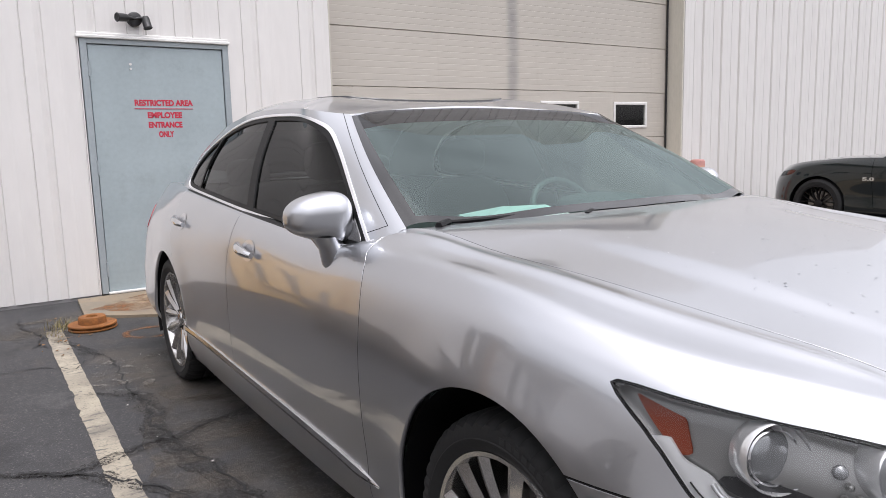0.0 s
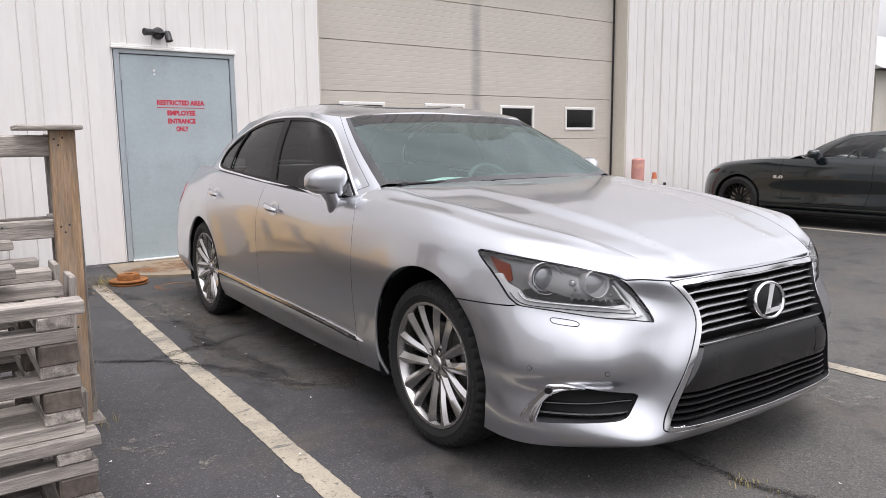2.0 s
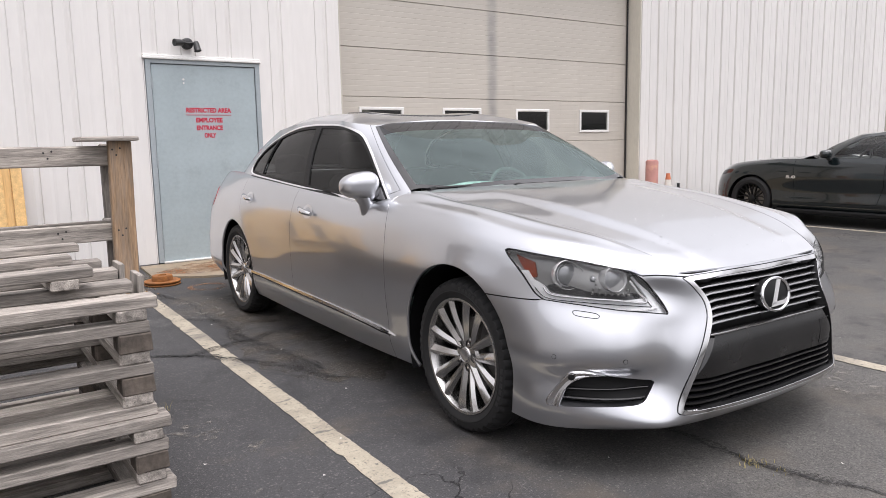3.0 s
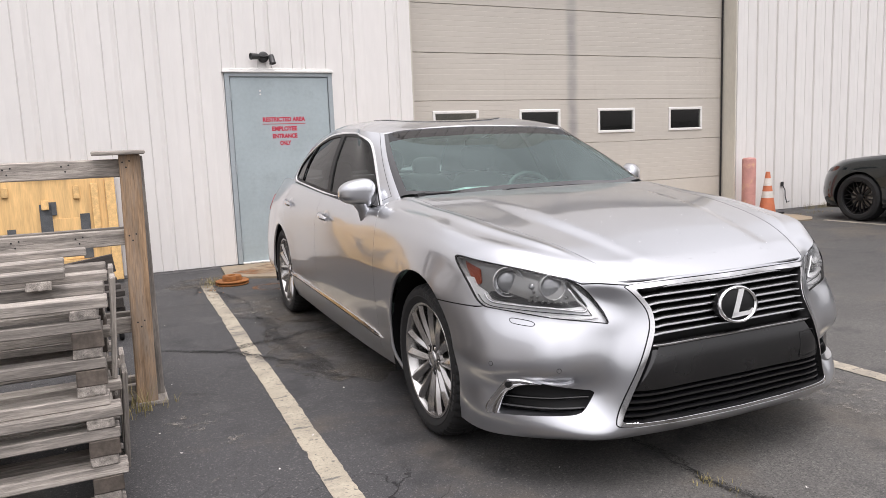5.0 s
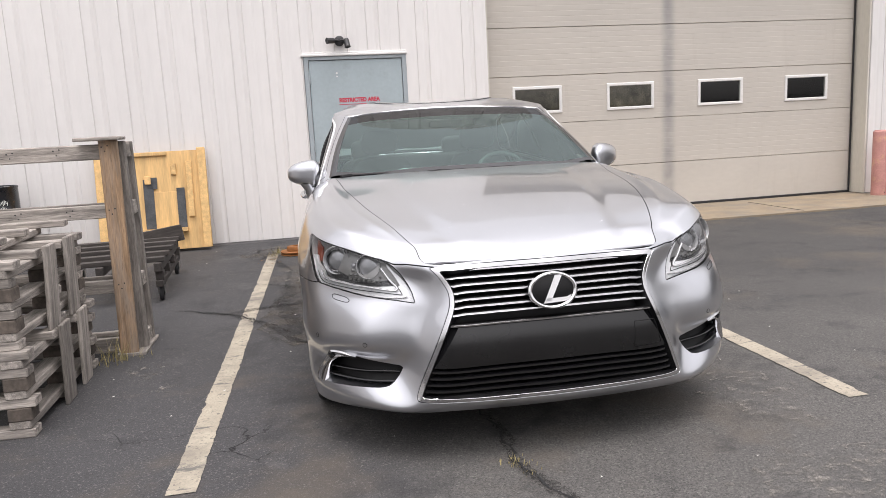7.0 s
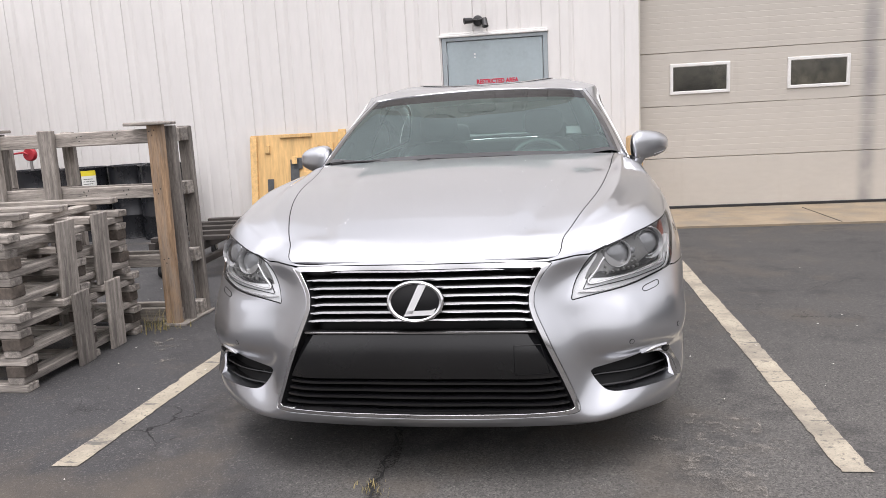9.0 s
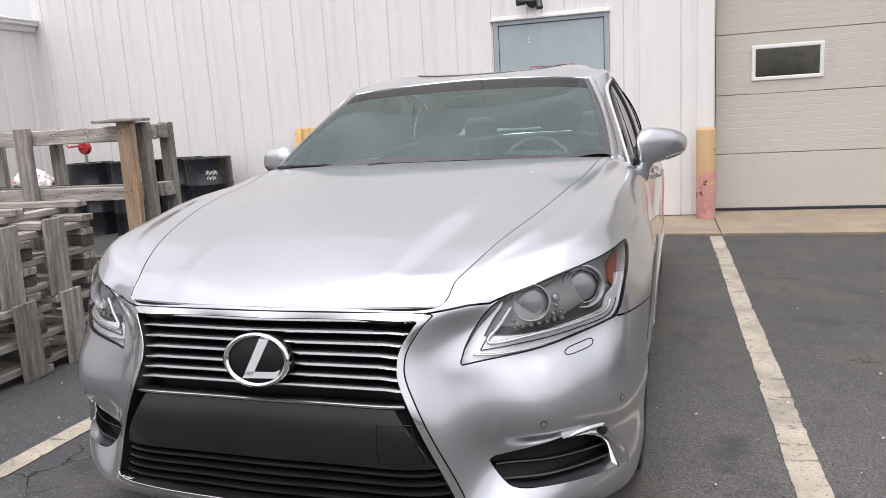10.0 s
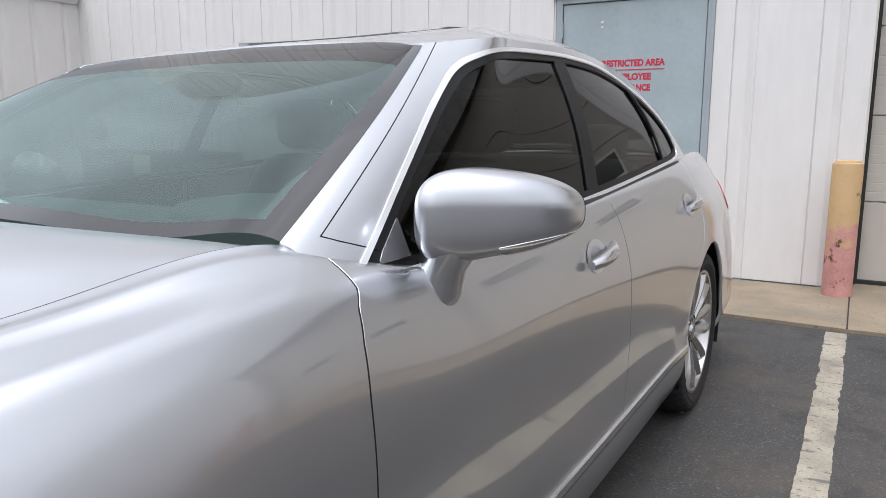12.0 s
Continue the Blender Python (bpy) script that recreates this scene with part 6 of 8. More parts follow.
    if len(red.f):
        part("tail_lamp", sided(red.offset(0.004)).mesh("tail_lamp", M_TAILRED, 0.01), None, CAR, "red tail lamp")

# door mirrors
def superpoint(u, w, e):
    c, s = math.cos(u), math.sin(u)
    cw, sw = math.cos(w), math.sin(w)
    f = lambda q, k: math.copysign(abs(q) ** k, q)
    return f(cw, e) * f(c, e), f(cw, e) * f(s, e), f(sw, e)


def mirror_skin(sweep, half):
    nu, nv = 64, 40
    p = np.zeros((nu + 1, nv + 1, 3))
    for i in range(nu + 1):
        for j in range(nv + 1):
            u, w = 2 * math.pi * i / nu, math.pi * (j / nv - 0.5)
            x, y, z = superpoint(u, w, 0.66)
            t = (x + 1) / 2
            y = y * (0.105 - 0.035 * t) if y < 0 else y * 0.050
            top, bot = 0.092 - 0.036 * t**1.6, 0.098 - 0.052 * t
            z = z * top if z > 0 else z * bot
            p[i, j] = (x * half, y + sweep * t**1.2 - 0.02, z)
    return Skin.grid(p)


MS = mirror_skin(0.165, 0.112)
MS.v = MS.v + np.array([1.000, 0.885, 1.085])
low, mir_body = MS.cut(lambda v: v[:, 2] - 1.024 - (v[:, 0] - 1.00) * 0.22)
for m in (0, 1):
    def sided(s):
        return s.mirror() if m else s

    def sg(geo):
        return flipped(geo) if m else geo
    if m:
        # the mirror on this side is turned in a little
        MS = mirror_skin(0.03, 0.100)
        MS.v = MS.v + np.array([0.948, 0.905, 1.085])
        low, mir_body = MS.cut(lambda v: v[:, 2] - 1.018 - (v[:, 0] - 0.92) * 0.12)
    mir = part("door_mirror", sided(mir_body).mesh("door_mirror", M_PAINT, 0.006), None, DOORS[m, 0], "silver door mirror on a stalk")
    part("mirror_underside", sided(low.offset(-0.002)).mesh("mirror_underside", M_PAINT), None, mir)
    band, _ = MS.cut(lambda v: np.abs(v[:, 2] - 1.024 - (v[:, 0] - 1.00) * 0.22) - 0.008)
    band, _ = band.cut(lambda v: 1.02 - v[:, 0])
    part("indicator", sided(band.offset(0.002)).mesh("indicator", M_CHROME, 0.004), None, mir, "bright indicator strip")
    face, _ = MS.cut(lambda v: 0.990 - v[:, 1] + (v[:, 0] - 1.0) * 0.5)
    part("mirror_glass", sided(face.offset(0.001)).mesh("mirror_glass", M_BLACK), None, mir, "dark rim round the mirror glass")
    g = Geo()
    v = []
    sec = [(math.cos(t), math.sin(t)) for t in np.linspace(0, 2 * math.pi, 20, endpoint=False)]
    stations = [(0.880, 0.880, 0.905, 0.030, 0.048), (0.896, 0.878, 0.920, 0.040, 0.064), (0.902, 0.878, 0.945, 0.042, 0.060), (0.905, 0.882, 0.985, 0.046, 0.058), (0.925, 0.885, 1.03, 0.055, 0.07)]
    for x, y, z, rx, ry in stations:
        v += [(x + rx * c, y + ry * s - 0.01 * c, z) for c, s in sec]
    g.add(v, [(i * 20 + j, i * 20 + (j + 1) % 20, (i + 1) * 20 + (j + 1) % 20, (i + 1) * 20 + j) for i in range(4) for j in range(20)] + [tuple(range(20))[::-1]])
    part("mirror_stalk", sg(g), M_PAINT, mir, smooth=60)


# wheels
def wheel_proto(m):
    w = new("wheel")
    w.parent = CAR
    w.matrix_basis = m
    prof = [(0.262, -0.098), (0.280, -0.108), (0.312, -0.117), (0.335, -0.112), (0.348, -0.096), (0.3545, -0.070), (0.356, -0.030), (0.350, -0.027), (0.350, -0.021), (0.356, -0.018), (0.356, 0.018), (0.350, 0.021), (0.350, 0.027), (0.356, 0.030), (0.3545, 0.070), (0.348, 0.096), (0.335, 0.112), (0.316, 0.117), (0.302, 0.1165), (0.299, 0.1185), (0.290, 0.115), (0.282, 0.110), (0.262, 0.098)]
    g = Geo()
    n = 144
    v = []
    for i in range(n):
        a = 2 * math.pi * i / n
        for r, h in prof:
            rr = r
            if i % 3 == 0 and 0.07 <= abs(h) <= 0.1125 and r > 0.32:
                rr = r - 0.009
            v.append((h, rr * math.cos(a), rr * math.sin(a)))
    k = len(prof)
    g.add(v, [(i * k + j, ((i + 1) % n) * k + j, ((i + 1) % n) * k + j + 1, i * k + j + 1) for i in range(n) for j in range(k - 1)])
    tyre = part("tyre", g, M_TYRE, w, "black road tyre", smooth=35)
    g = Geo()
    v = []
    for a0, a1, r0, r1 in ((0.5, 1.0, 0.306, 0.322), (2.2, 2.8, 0.306, 0.322), (3.6, 4.1, 0.306, 0.322), (5.2, 5.8, 0.306, 0.322)):
        for b in range(6):
            c0 = a0 + (a1 - a0) * b / 6
            c1 = c0 + (a1 - a0) / 9
            q = [(0.1172, r * math.cos(a), r * math.sin(a)) for a, r in ((c0, r0), (c1, r0), (c1, r1), (c0, r1))]
            g.add(q + [(x - 0.003, y, z) for x, y, z in q], [(0, 1, 2, 3), (0, 4, 5, 1), (1, 5, 6, 2), (2, 6, 7, 3), (3, 7, 4, 0)])
    tagged(part("tyre_marking", g, M_RUBBER, tyre), "raised sidewall bars", kind="stuff")
    g = Geo().lathe([(0.264, 0.092), (0.271, 0.100), (0.268, 0.106), (0.257, 0.104), (0.250, 0.092), (0.242, 0.05), (0.232, 0.0), (0.232, -0.10), (0.264, -0.104)], 72, axis="x")
    rim = part("rim", g, M_RIM, w, "bright many-spoked alloy rim", smooth=40)
    for k in range(14):
        lean = 1 if k % 2 else -1
        a = 2 * math.pi * (k // 2) / 7 + lean * 0.195
        v = []
        N = 10
        for i in range(N):
            t = i / (N - 1)
            r = 0.046 + (0.256 - 0.046) * t
            wd = 0.0165 + 0.0125 * t**1.4
            h = 0.070 + 0.030 * math.sin(math.pi * 0.5 * t)
            sweep = -lean * 0.010 * (1 - t) ** 1.5
            dp = 0.045 - 0.012 * t
            for yy, hh in ((-wd, h - 0.014), (-wd * 0.30 - lean * 0.003, h + 0.002), (wd * 0.10 - lean * 0.003, h + 0.0035), (wd, h - 0.010), (wd * 0.8, h - dp), (-wd * 0.8, h - dp)):
                v.append((hh, yy + sweep, r))
        f = [(i * 6 + j, i * 6 + (j + 1) % 6, (i + 1) * 6 + (j + 1) % 6, (i + 1) * 6 + j)[::-1] for i in range(N - 1) for j in range(6)]
        f += [tuple(range(6)), tuple((N - 1) * 6 + j for j in range(6))[::-1]]
        part("spoke", Geo().add(v, f, pose(0, 0, 0, math.degrees(a), 0, 0)), M_RIM, rim, smooth=30)
    g = Geo().lathe([(0.086, 0.03), (0.083, 0.060), (0.072, 0.071), (0.040, 0.075), (0.036, 0.080), (0.0003, 0.082)], 40, axis="x")
    part("hub", g, M_RIM, rim, smooth=35)
    g = Geo().lathe([(0.033, 0.079), (0.032, 0.085), (0.029, 0.086), (0.027, 0.0845), (0.0003, 0.086)], 32, axis="x")
    part("hub_cap", g, M_SATIN, rim, "small round hub cap", smooth=40)
    for s in range(5):
        a = 2 * math.pi * (s + 0.5) / 5
        g = Geo().lathe([(0.019, 0.050), (0.019, 0.0755), (0.0165, 0.077), (0.0145, 0.060), (0.0003, 0.058)], 20, pose(0, 0.058 * math.cos(a), 0.058 * math.sin(a)), axis="x")
        part("lug_hole", g, M_BLACK, rim, smooth=40)
        g = Geo().lathe([(0.0095, 0.05), (0.0095, 0.070), (0.006, 0.075), (0.0003, 0.075)], 6, pose(0, 0.058 * math.cos(a), 0.058 * math.sin(a)), axis="x")
        part("lug_nut", g, M_CHROME, rim)
    g = Geo().lathe([(0.165, -0.01), (0.165, 0.012), (0.06, 0.014), (0.06, -0.01)], 48, axis="x")
    part("brake_disc", g, M_DISC, w, "grey brake disc", smooth=30)
    part("caliper", Geo().box(-0.03, 0.03, -0.175, -0.095, -0.09, 0.09, 0.012), M_PLATE, w)
    part("wheel_back", Geo().lathe([(0.232, -0.06), (0.06, -0.06)], 40, axis="x"), M_BLACK, w)
    return w


M_DISC = plain("brake_steel", (0.30, 0.29, 0.28), 0.35, 0.9)
TRACK = 0.836
w0 = wheel_proto(pose(TRACK, AXLE_F, WHEEL_Z))
for x, y, rz, spin in ((-TRACK, AXLE_F, 180, 33), (TRACK, AXLE_R, 0, 14), (-TRACK, AXLE_R, 180, 51)):
    copy_thing(w0, pose(x, y, WHEEL_Z, 0, 0, rz) @ pose(0, 0, 0, spin, 0, 0))

# wipers
for x0, x1 in ((-0.18, 0.36), (-0.68, -0.12)):
    g = Geo()
    pts = [(x0 + (x1 - x0) * k / 10, 0.43 + 0.10 * (abs(x0 + (x1 - x0) * k / 10) / 0.7) ** 2 + 0.02 + 0.05 * k / 10, 1.079 + 0.008 * k / 10) for k in range(11)]
    g.tube(pts, 0.006, 6)
    g.tube([pts[0], (pts[0][0] - 0.06, pts[0][1] - 0.04, 1.075)], 0.012, 6)
    part("wiper", g, M_BLACK, CAR, "black windscreen wiper", smooth=50)

# cabin
def soft_box(x0, x1, y0, y1, z0, z1, e=0.35, n=20):
    p = np.zeros((n + 1, n // 2 + 1, 3))
    for i in range(n + 1):
        for j in range(n // 2 + 1):
            x, y, z = superpoint(2 * math.pi * i / n, math.pi * (j / (n // 2) - 0.5), e)
            p[i, j] = ((x0 + x1) / 2 + x * (x1 - x0) / 2, (y0 + y1) / 2 + y * (y1 - y0) / 2, (z0 + z1) / 2 + z * (z1 - z0) / 2)
    return Skin.grid(p)


cabin_part = lambda name, s, mat, label="": part(name, s.mesh(name, mat), None, CAR, label)
cabin_part("dashboard", soft_box(-.74, .74, .52, 1.08, .74, 1.045, 0.4), M_TRIM, "grey dashboard")
cabin_part("instrument_hood", soft_box(.20, .56, .80, 1.12, .96, 1.085, 0.6), M_TRIM)
g = Geo()
g.box(-.80, .80, .5, 3.2, .28, .34, 0.02)
g.box(-.14, .14, .9, 2.3, .34, .62, 0.03)
part("cabin_floor", g, M_TRIM, CAR)
for x in (-.38, .38):
    cabin_part("seat_cushion", soft_box(x - .26, x + .26, 1.22, 1.80, .40, .60, 0.5), M_SEAT, "grey leather seat cushion")
    s = soft_box(x - .25, x + .25, -.09, .09, .56, 1.13, 0.55)
    s.v[:, 1] += 1.82 + (s.v[:, 2] - .56) * 0.30
    cabin_part("seat_back", s, M_SEAT)
    s = soft_box(x - .14, x + .14, -.055, .055, 1.14, 1.33, 0.65)
    s.v[:, 1] += 2.00
    cabin_part("headrest", s, M_SEAT, "grey headrest")
cabin_part("rear_bench", soft_box(-.66, .66, 2.25, 2.9, .40, .62, 0.4), M_SEAT)
s = soft_box(-.66, .66, -.10, .10, .58, 1.10, 0.4)
s.v[:, 1] += 2.95 + (s.v[:, 2] - .58) * 0.3
cabin_part("rear_backrest", s, M_SEAT)
for x in (-.42, .42):
    cabin_part("rear_headrest", soft_box(x - .13, x + .13, 3.06, 3.18, 1.06, 1.24, 0.6), M_SEAT)
g = Geo()
wheel_m = pose(0.37, 1.17, 0.965, 62, 0, 0)
ring = [wheel_m @ Vector((0.185 * math.cos(t), 0.185 * math.sin(t), 0)) for t in np.linspace(0, 2 * math.pi, 33)]
g.tube(ring, 0.015, 8, cap=False)
g.box(-.17, .17, -.02, .02, -.012, .008, 0.006, wheel_m)
g.lathe([(0.06, -.02), (0.055, .02), (0.0003, .03)], 20, wheel_m)
part("steering_wheel", g, M_SEAT, CAR, "grey steering wheel", smooth=50)
cabin_part("inner_mirror", soft_box(-.12, .12, 1.16, 1.20, 1.315, 1.375, 0.6), M_BLACK, "black inner mirror")
part("headliner", ROOF.offset(-0.035).mesh("headliner", M_LINER), None, CAR, "pale grey headliner")
g = Geo()
g.box(-.70, .70, 3.18, 3.55, 1.05, 1.075, 0.01)
part("parcel_shelf", g, M_TRIM, CAR)
paper = Geo()
paper.add([(-.50, .60, 1.060), (-.16, .56, 1.060), (-.12, .70, 1.062), (-.46, .82, 1.064), (-.20, .66, 1.092), (-.36, .70, 1.094)], [(0, 1, 4, 5), (1, 2, 4), (0, 5, 3), (5, 4, 2, 3)])
tagged(part("paper_sheet", paper, M_PAPER, None, at=CAR.matrix_basis), "white folded paper sheet lying on the dashboard", "paper")


# ---- things round the car ----
M_WOODGREY = material("weathered_grey_wood", (0.31, 0.28, 0.25), 0.85, spread=0.45, blotch=3.0, grain=18, bump=0.5, size=0.004, per_object=0.28, stretch=(1.2, 14, 14))
stained(M_WOODGREY, (0.085, 0.076, 0.070), 5, 0.55, 0.72, stretch=(0.5, 5, 5), amount=0.75)
stained(M_WOODGREY, (0.06, 0.052, 0.046), 22, 0.60, 0.68, stretch=(0.25, 6, 6), amount=0.8, shift=7)
M_WOODTAN = material("tan_lumber", (0.36, 0.235, 0.14), 0.8, spread=0.45, blotch=2.5, grain=16, bump=0.4, size=0.003, per_object=0.22, stretch=(1.0, 12, 12))
stained(M_WOODTAN, (0.25, 0.22, 0.19), 3, 0.45, 0.7, stretch=(0.6, 4, 4), amount=0.8)
stained(M_WOODTAN, (0.10, 0.06, 0.035), 4.5, 0.68, 0.74, stretch=(1.4, 3, 3), amount=0.8, shift=3)
stained(M_WOODTAN, (0.10, 0.075, 0.05), 22, 0.60, 0.68, stretch=(0.25, 6, 6), amount=0.7, shift=7)
# cart wood, its colour lowered to hold the shade among the boards
M_WOODDARK = material("shade_darkened_wood", (0.055, 0.047, 0.042), 0.8, spread=0.35, blotch=3, grain=14, bump=0.4, size=0.003, per_object=0.3, stretch=(1.2, 12, 12))
M_WOODEND = material("dark_end_grain", (0.10, 0.082, 0.068), 0.9, spread=0.45, blotch=9, grain=60, bump=0.5, size=0.004, per_object=0.3)
M_PLY = material("yellow_plywood", (0.62, 0.40, 0.17), 0.7, spread=0.20, blotch=2.2, grain=10, bump=0.2, size=0.002, per_object=0.12, stretch=(9, 9, 0.9))
stained(M_PLY, (0.42, 0.22, 0.08), 4, 0.58, 0.78, stretch=(5, 5, 0.5), amount=0.6)
M_TAPE = material("grey_felt_strip", (0.075, 0.08, 0.085), 0.9, spread=0.3, blotch=12, grain=90, bump=0.3)
M_DRUM = material("black_drum_paint", (0.014, 0.015, 0.018), 0.28, spread=0.25, blotch=5, grain=60, bump=0.05)
M_YELLOW = plain("yellow_label", (0.75, 0.62, 0.03), 0.6)
M_WHITE = plain("white_label", (0.75, 0.76, 0.72), 0.6)
M_REDPAINT = material("red_pump_paint", (0.38, 0.02, 0.03), 0.4, spread=0.2, blotch=9, grain=60, bump=0.1)
M_STEEL = plain("dull_steel", (0.35, 0.34, 0.33), 0.4, 0.9)
M_RUST = material("rusted_iron", (0.27, 0.10, 0.022), 0.85, spread=0.4, blotch=9, grain=120, bump=0.5, size=0.002)
stained(M_RUST, (0.09, 0.04, 0.02), 14, 0.52, 0.7, amount=0.8)
M_BOLLARD = material("faded_red_paint", (0.50, 0.245, 0.215), 0.65, spread=0.18, blotch=7, grain=50, bump=0.15)
stained(M_BOLLARD, (0.56, 0.36, 0.20), 6.5, 0.55, 0.70, amount=0.8, shift=2)
stained(M_BOLLARD, (0.10, 0.04, 0.03), 9, 0.66, 0.70, amount=1.0, shift=6)
M_TWOCOAT = material("pink_and_yellow_paint", (0.52, 0.255, 0.225), 0.65, spread=0.18, blotch=7, grain=50, bump=0.15)


def second_coat(m, color, low, high):
    """Another coat of paint left on the upper part, with a ragged edge."""
    n, l = m.node_tree.nodes, m.node_tree.links
    p = n["Principled BSDF"]
    old = p.inputs["Base Color"].links[0].from_socket
    tc = n.new("ShaderNodeTexCoord")
    xyz = n.new("ShaderNodeSeparateXYZ")
    l.new(tc.outputs["Object"], xyz.inputs[0])
    rag = n.new("ShaderNodeTexNoise")
    rag.inputs["Scale"].default_value = 9.0
    rag.inputs["Detail"].default_value = 6
    l.new(tc.outputs["Object"], rag.inputs["Vector"])
    add = n.new("ShaderNodeMath")
    add.operation = "MULTIPLY_ADD"
    add.inputs[1].default_value = 1.5
    l.new(rag.outputs["Fac"], add.inputs[0])
    l.new(xyz.outputs["Z"], add.inputs[2])
    fac = n.new("ShaderNodeMapRange")
    fac.inputs["From Min"].default_value = low
    fac.inputs["From Max"].default_value = high
    fac.inputs["To Max"].default_value = 0.72
    l.new(add.outputs[0], fac.inputs["Value"])
    mix = n.new("ShaderNodeMix")
    mix.data_type = "RGBA"
    mix.inputs["B"].default_value = (*color, 1)
    l.new(fac.outputs["Result"], mix.inputs["Factor"])
    l.new(old, mix.inputs["A"])
    l.new(mix.outputs["Result"], p.inputs["Base Color"])


second_coat(M_TWOCOAT, (0.50, 0.37, 0.15), 1.14, 1.34)
stained(M_TWOCOAT, (0.10, 0.045, 0.03), 8, 0.60, 0.66, amount=1.0, shift=6)
M_CONE = material("orange_cone", (0.52, 0.16, 0.075), 0.55, spread=0.15, blotch=9, grain=60, bump=0.08)
M_BAND = material("white_reflective_band", (0.62, 0.60, 0.56), 0.5, spread=0.15, blotch=9, grain=60, bump=0.05)
M_BAG = material("white_plastic_bag", (0.72, 0.72, 0.72), 0.35, spread=0.2, blotch=12, grain=40, bump=0.4, size=0.01)
stained(M_BAG, (0.42, 0.05, 0.10), 9, 0.55, 0.60, amount=0.9, shift=4)
stained(M_BAG, (0.10, 0.09, 0.10), 12, 0.60, 0.64, amount=0.9, shift=11)
M_BIN = material("dark_grey_bin", (0.03, 0.032, 0.036), 0.5, spread=0.2, blotch=6, grain=60, bump=0.08)
M_LAMPBLACK = plain("black_lamp_body", (0.02, 0.02, 0.021), 0.4)
M_WEED = material("dry_weed", (0.30, 0.25, 0.11), 0.8, spread=0.4, blotch=12, grain=50, bump=0.0)
M_PAPERBIT = plain("pale_grit", (0.55, 0.53, 0.50), 0.8)
M_LEAF = material("dead_leaf", (0.25, 0.13, 0.05), 0.8, spread=0.4, blotch=20, grain=60, bump=0.1)

_boards = {}


def board(parent, mat, x0, x1, y0, y1, z0, z1, name="board", tilt=(0, 0, 0), label=""):
    """A sawn board with its grain along its longest side."""
    size = (x1 - x0, y1 - y0, z1 - z0)
    axis = max(range(3), key=lambda a: size[a])
    l, a, b = size[axis], size[(axis + 1) % 3], size[(axis + 2) % 3]
    key = (round(l, 3), round(a, 3), round(b, 3), mat.name)
    if key not in _boards:
        g = Geo().box(-l / 2, l / 2, -a / 2, a / 2, -b / 2, b / 2, 0.0045)
        rnd2 = random.Random(len(_boards))
        g.v = [(x + rnd2.uniform(-0.0025, 0.0025), y + rnd2.uniform(-0.0015, 0.0015), z + rnd2.uniform(-0.0015, 0.0015)) for x, y, z in g.v]
        _boards[key] = g.mesh(name, mat)
    ob = new(name, _boards[key])
    ob.parent = parent
    turn = (Matrix.Identity(4), Matrix(((0, 0, 1, 0), (1, 0, 0, 0), (0, 1, 0, 0), (0, 0, 0, 1))), Matrix(((0, 1, 0, 0), (0, 0, 1, 0), (1, 0, 0, 0), (0, 0, 0, 1))))[axis]
    ob.matrix_basis = Matrix.Translation(((x0 + x1) / 2, (y0 + y1) / 2, (z0 + z1) / 2)) @ pose(0, 0, 0, *tilt) @ turn
    if label:
        tagged(ob, label)
    return ob


def skid(m, w, d, layers, label, slats, seed):
    """A heavy skid: crossing layers of boards with blocks between, right side carries upright slats."""
    t = thing("wooden_skid", m, label, "pallet", "stacked skids")
    r = random.Random(seed)
    z = 0.0
    for k in range(layers):
        for y in (0.0, d * 0.48, d - 0.09):
            j = r.uniform(-0.015, 0.015)
            board(t, M_WOODGREY, -w + j, 0.0 + j, y, y + 0.09, z, z + 0.042)
        z += 0.042
        for x in (-w + 0.02, -w * 0.52, -0.115):
            board(t, M_WOODGREY, x, x + 0.095, 0.0, d, z, z + 0.040)
        z += 0.040
        if k < layers - 1:
            for x in (-w + 0.02, -w * 0.52, -0.115):
                for y in (0.0, d * 0.48, d - 0.1):
                    board(t, M_WOODEND, x, x + 0.105, y + r.uniform(-0.005, 0.005), y + 0.10, z, z + 0.063, "block")
            z += 0.063
    for y in (0.0, d * 0.30, d * 0.62, d - 0.09):
        board(t, M_WOODGREY, -w, 0.01 + r.uniform(-0.02, 0.02), y, y + 0.09, z, z + 0.042)
    z += 0.042
    for y in slats:
        board(t, M_WOODGREY, 0.014, 0.036, y, y + 0.145, 0.0, z + 0.02, "slat", (r.uniform(-3, 3), r.uniform(2, 4), 0))
    return t, z


low_skid, h1 = skid(pose(-0.235, 1.20, 0.0, 0, 0, 0), 1.35, 1.12, 3, "weathered grey wooden skid standing on the asphalt", (0.40, 0.72), 3)
top_skid, h2 = skid(pose(-0.255, 1.22, h1, 0, 0, -1), 1.30, 1.06, 3, "weathered grey wooden skid stacked on another", (0.34, 0.66), 8)
loose = thing("loose_pallet", pose(-0.40, 1.50, h1 + h2, 0, 0, 2), "thin grey pallet lying on the stacked skids", "pallet")
for y in (0.0, 0.36, 0.74):
    board(loose, M_WOODGREY, -1.2, 0.02 + 0.10 * (y > 0.5), y, y + 0.09, 0.040, 0.075)
for x in (-1.15, -0.6, -0.12):
    board(loose, M_WOODGREY, x, x + 0.09, 0.0, 0.83, 0.0, 0.040)

# tall pallet standing on its edge
tall = thing("upright_pallet", pose(0, 0, 0), "tall tan and grey lumber pallet standing on edge", "pallet")
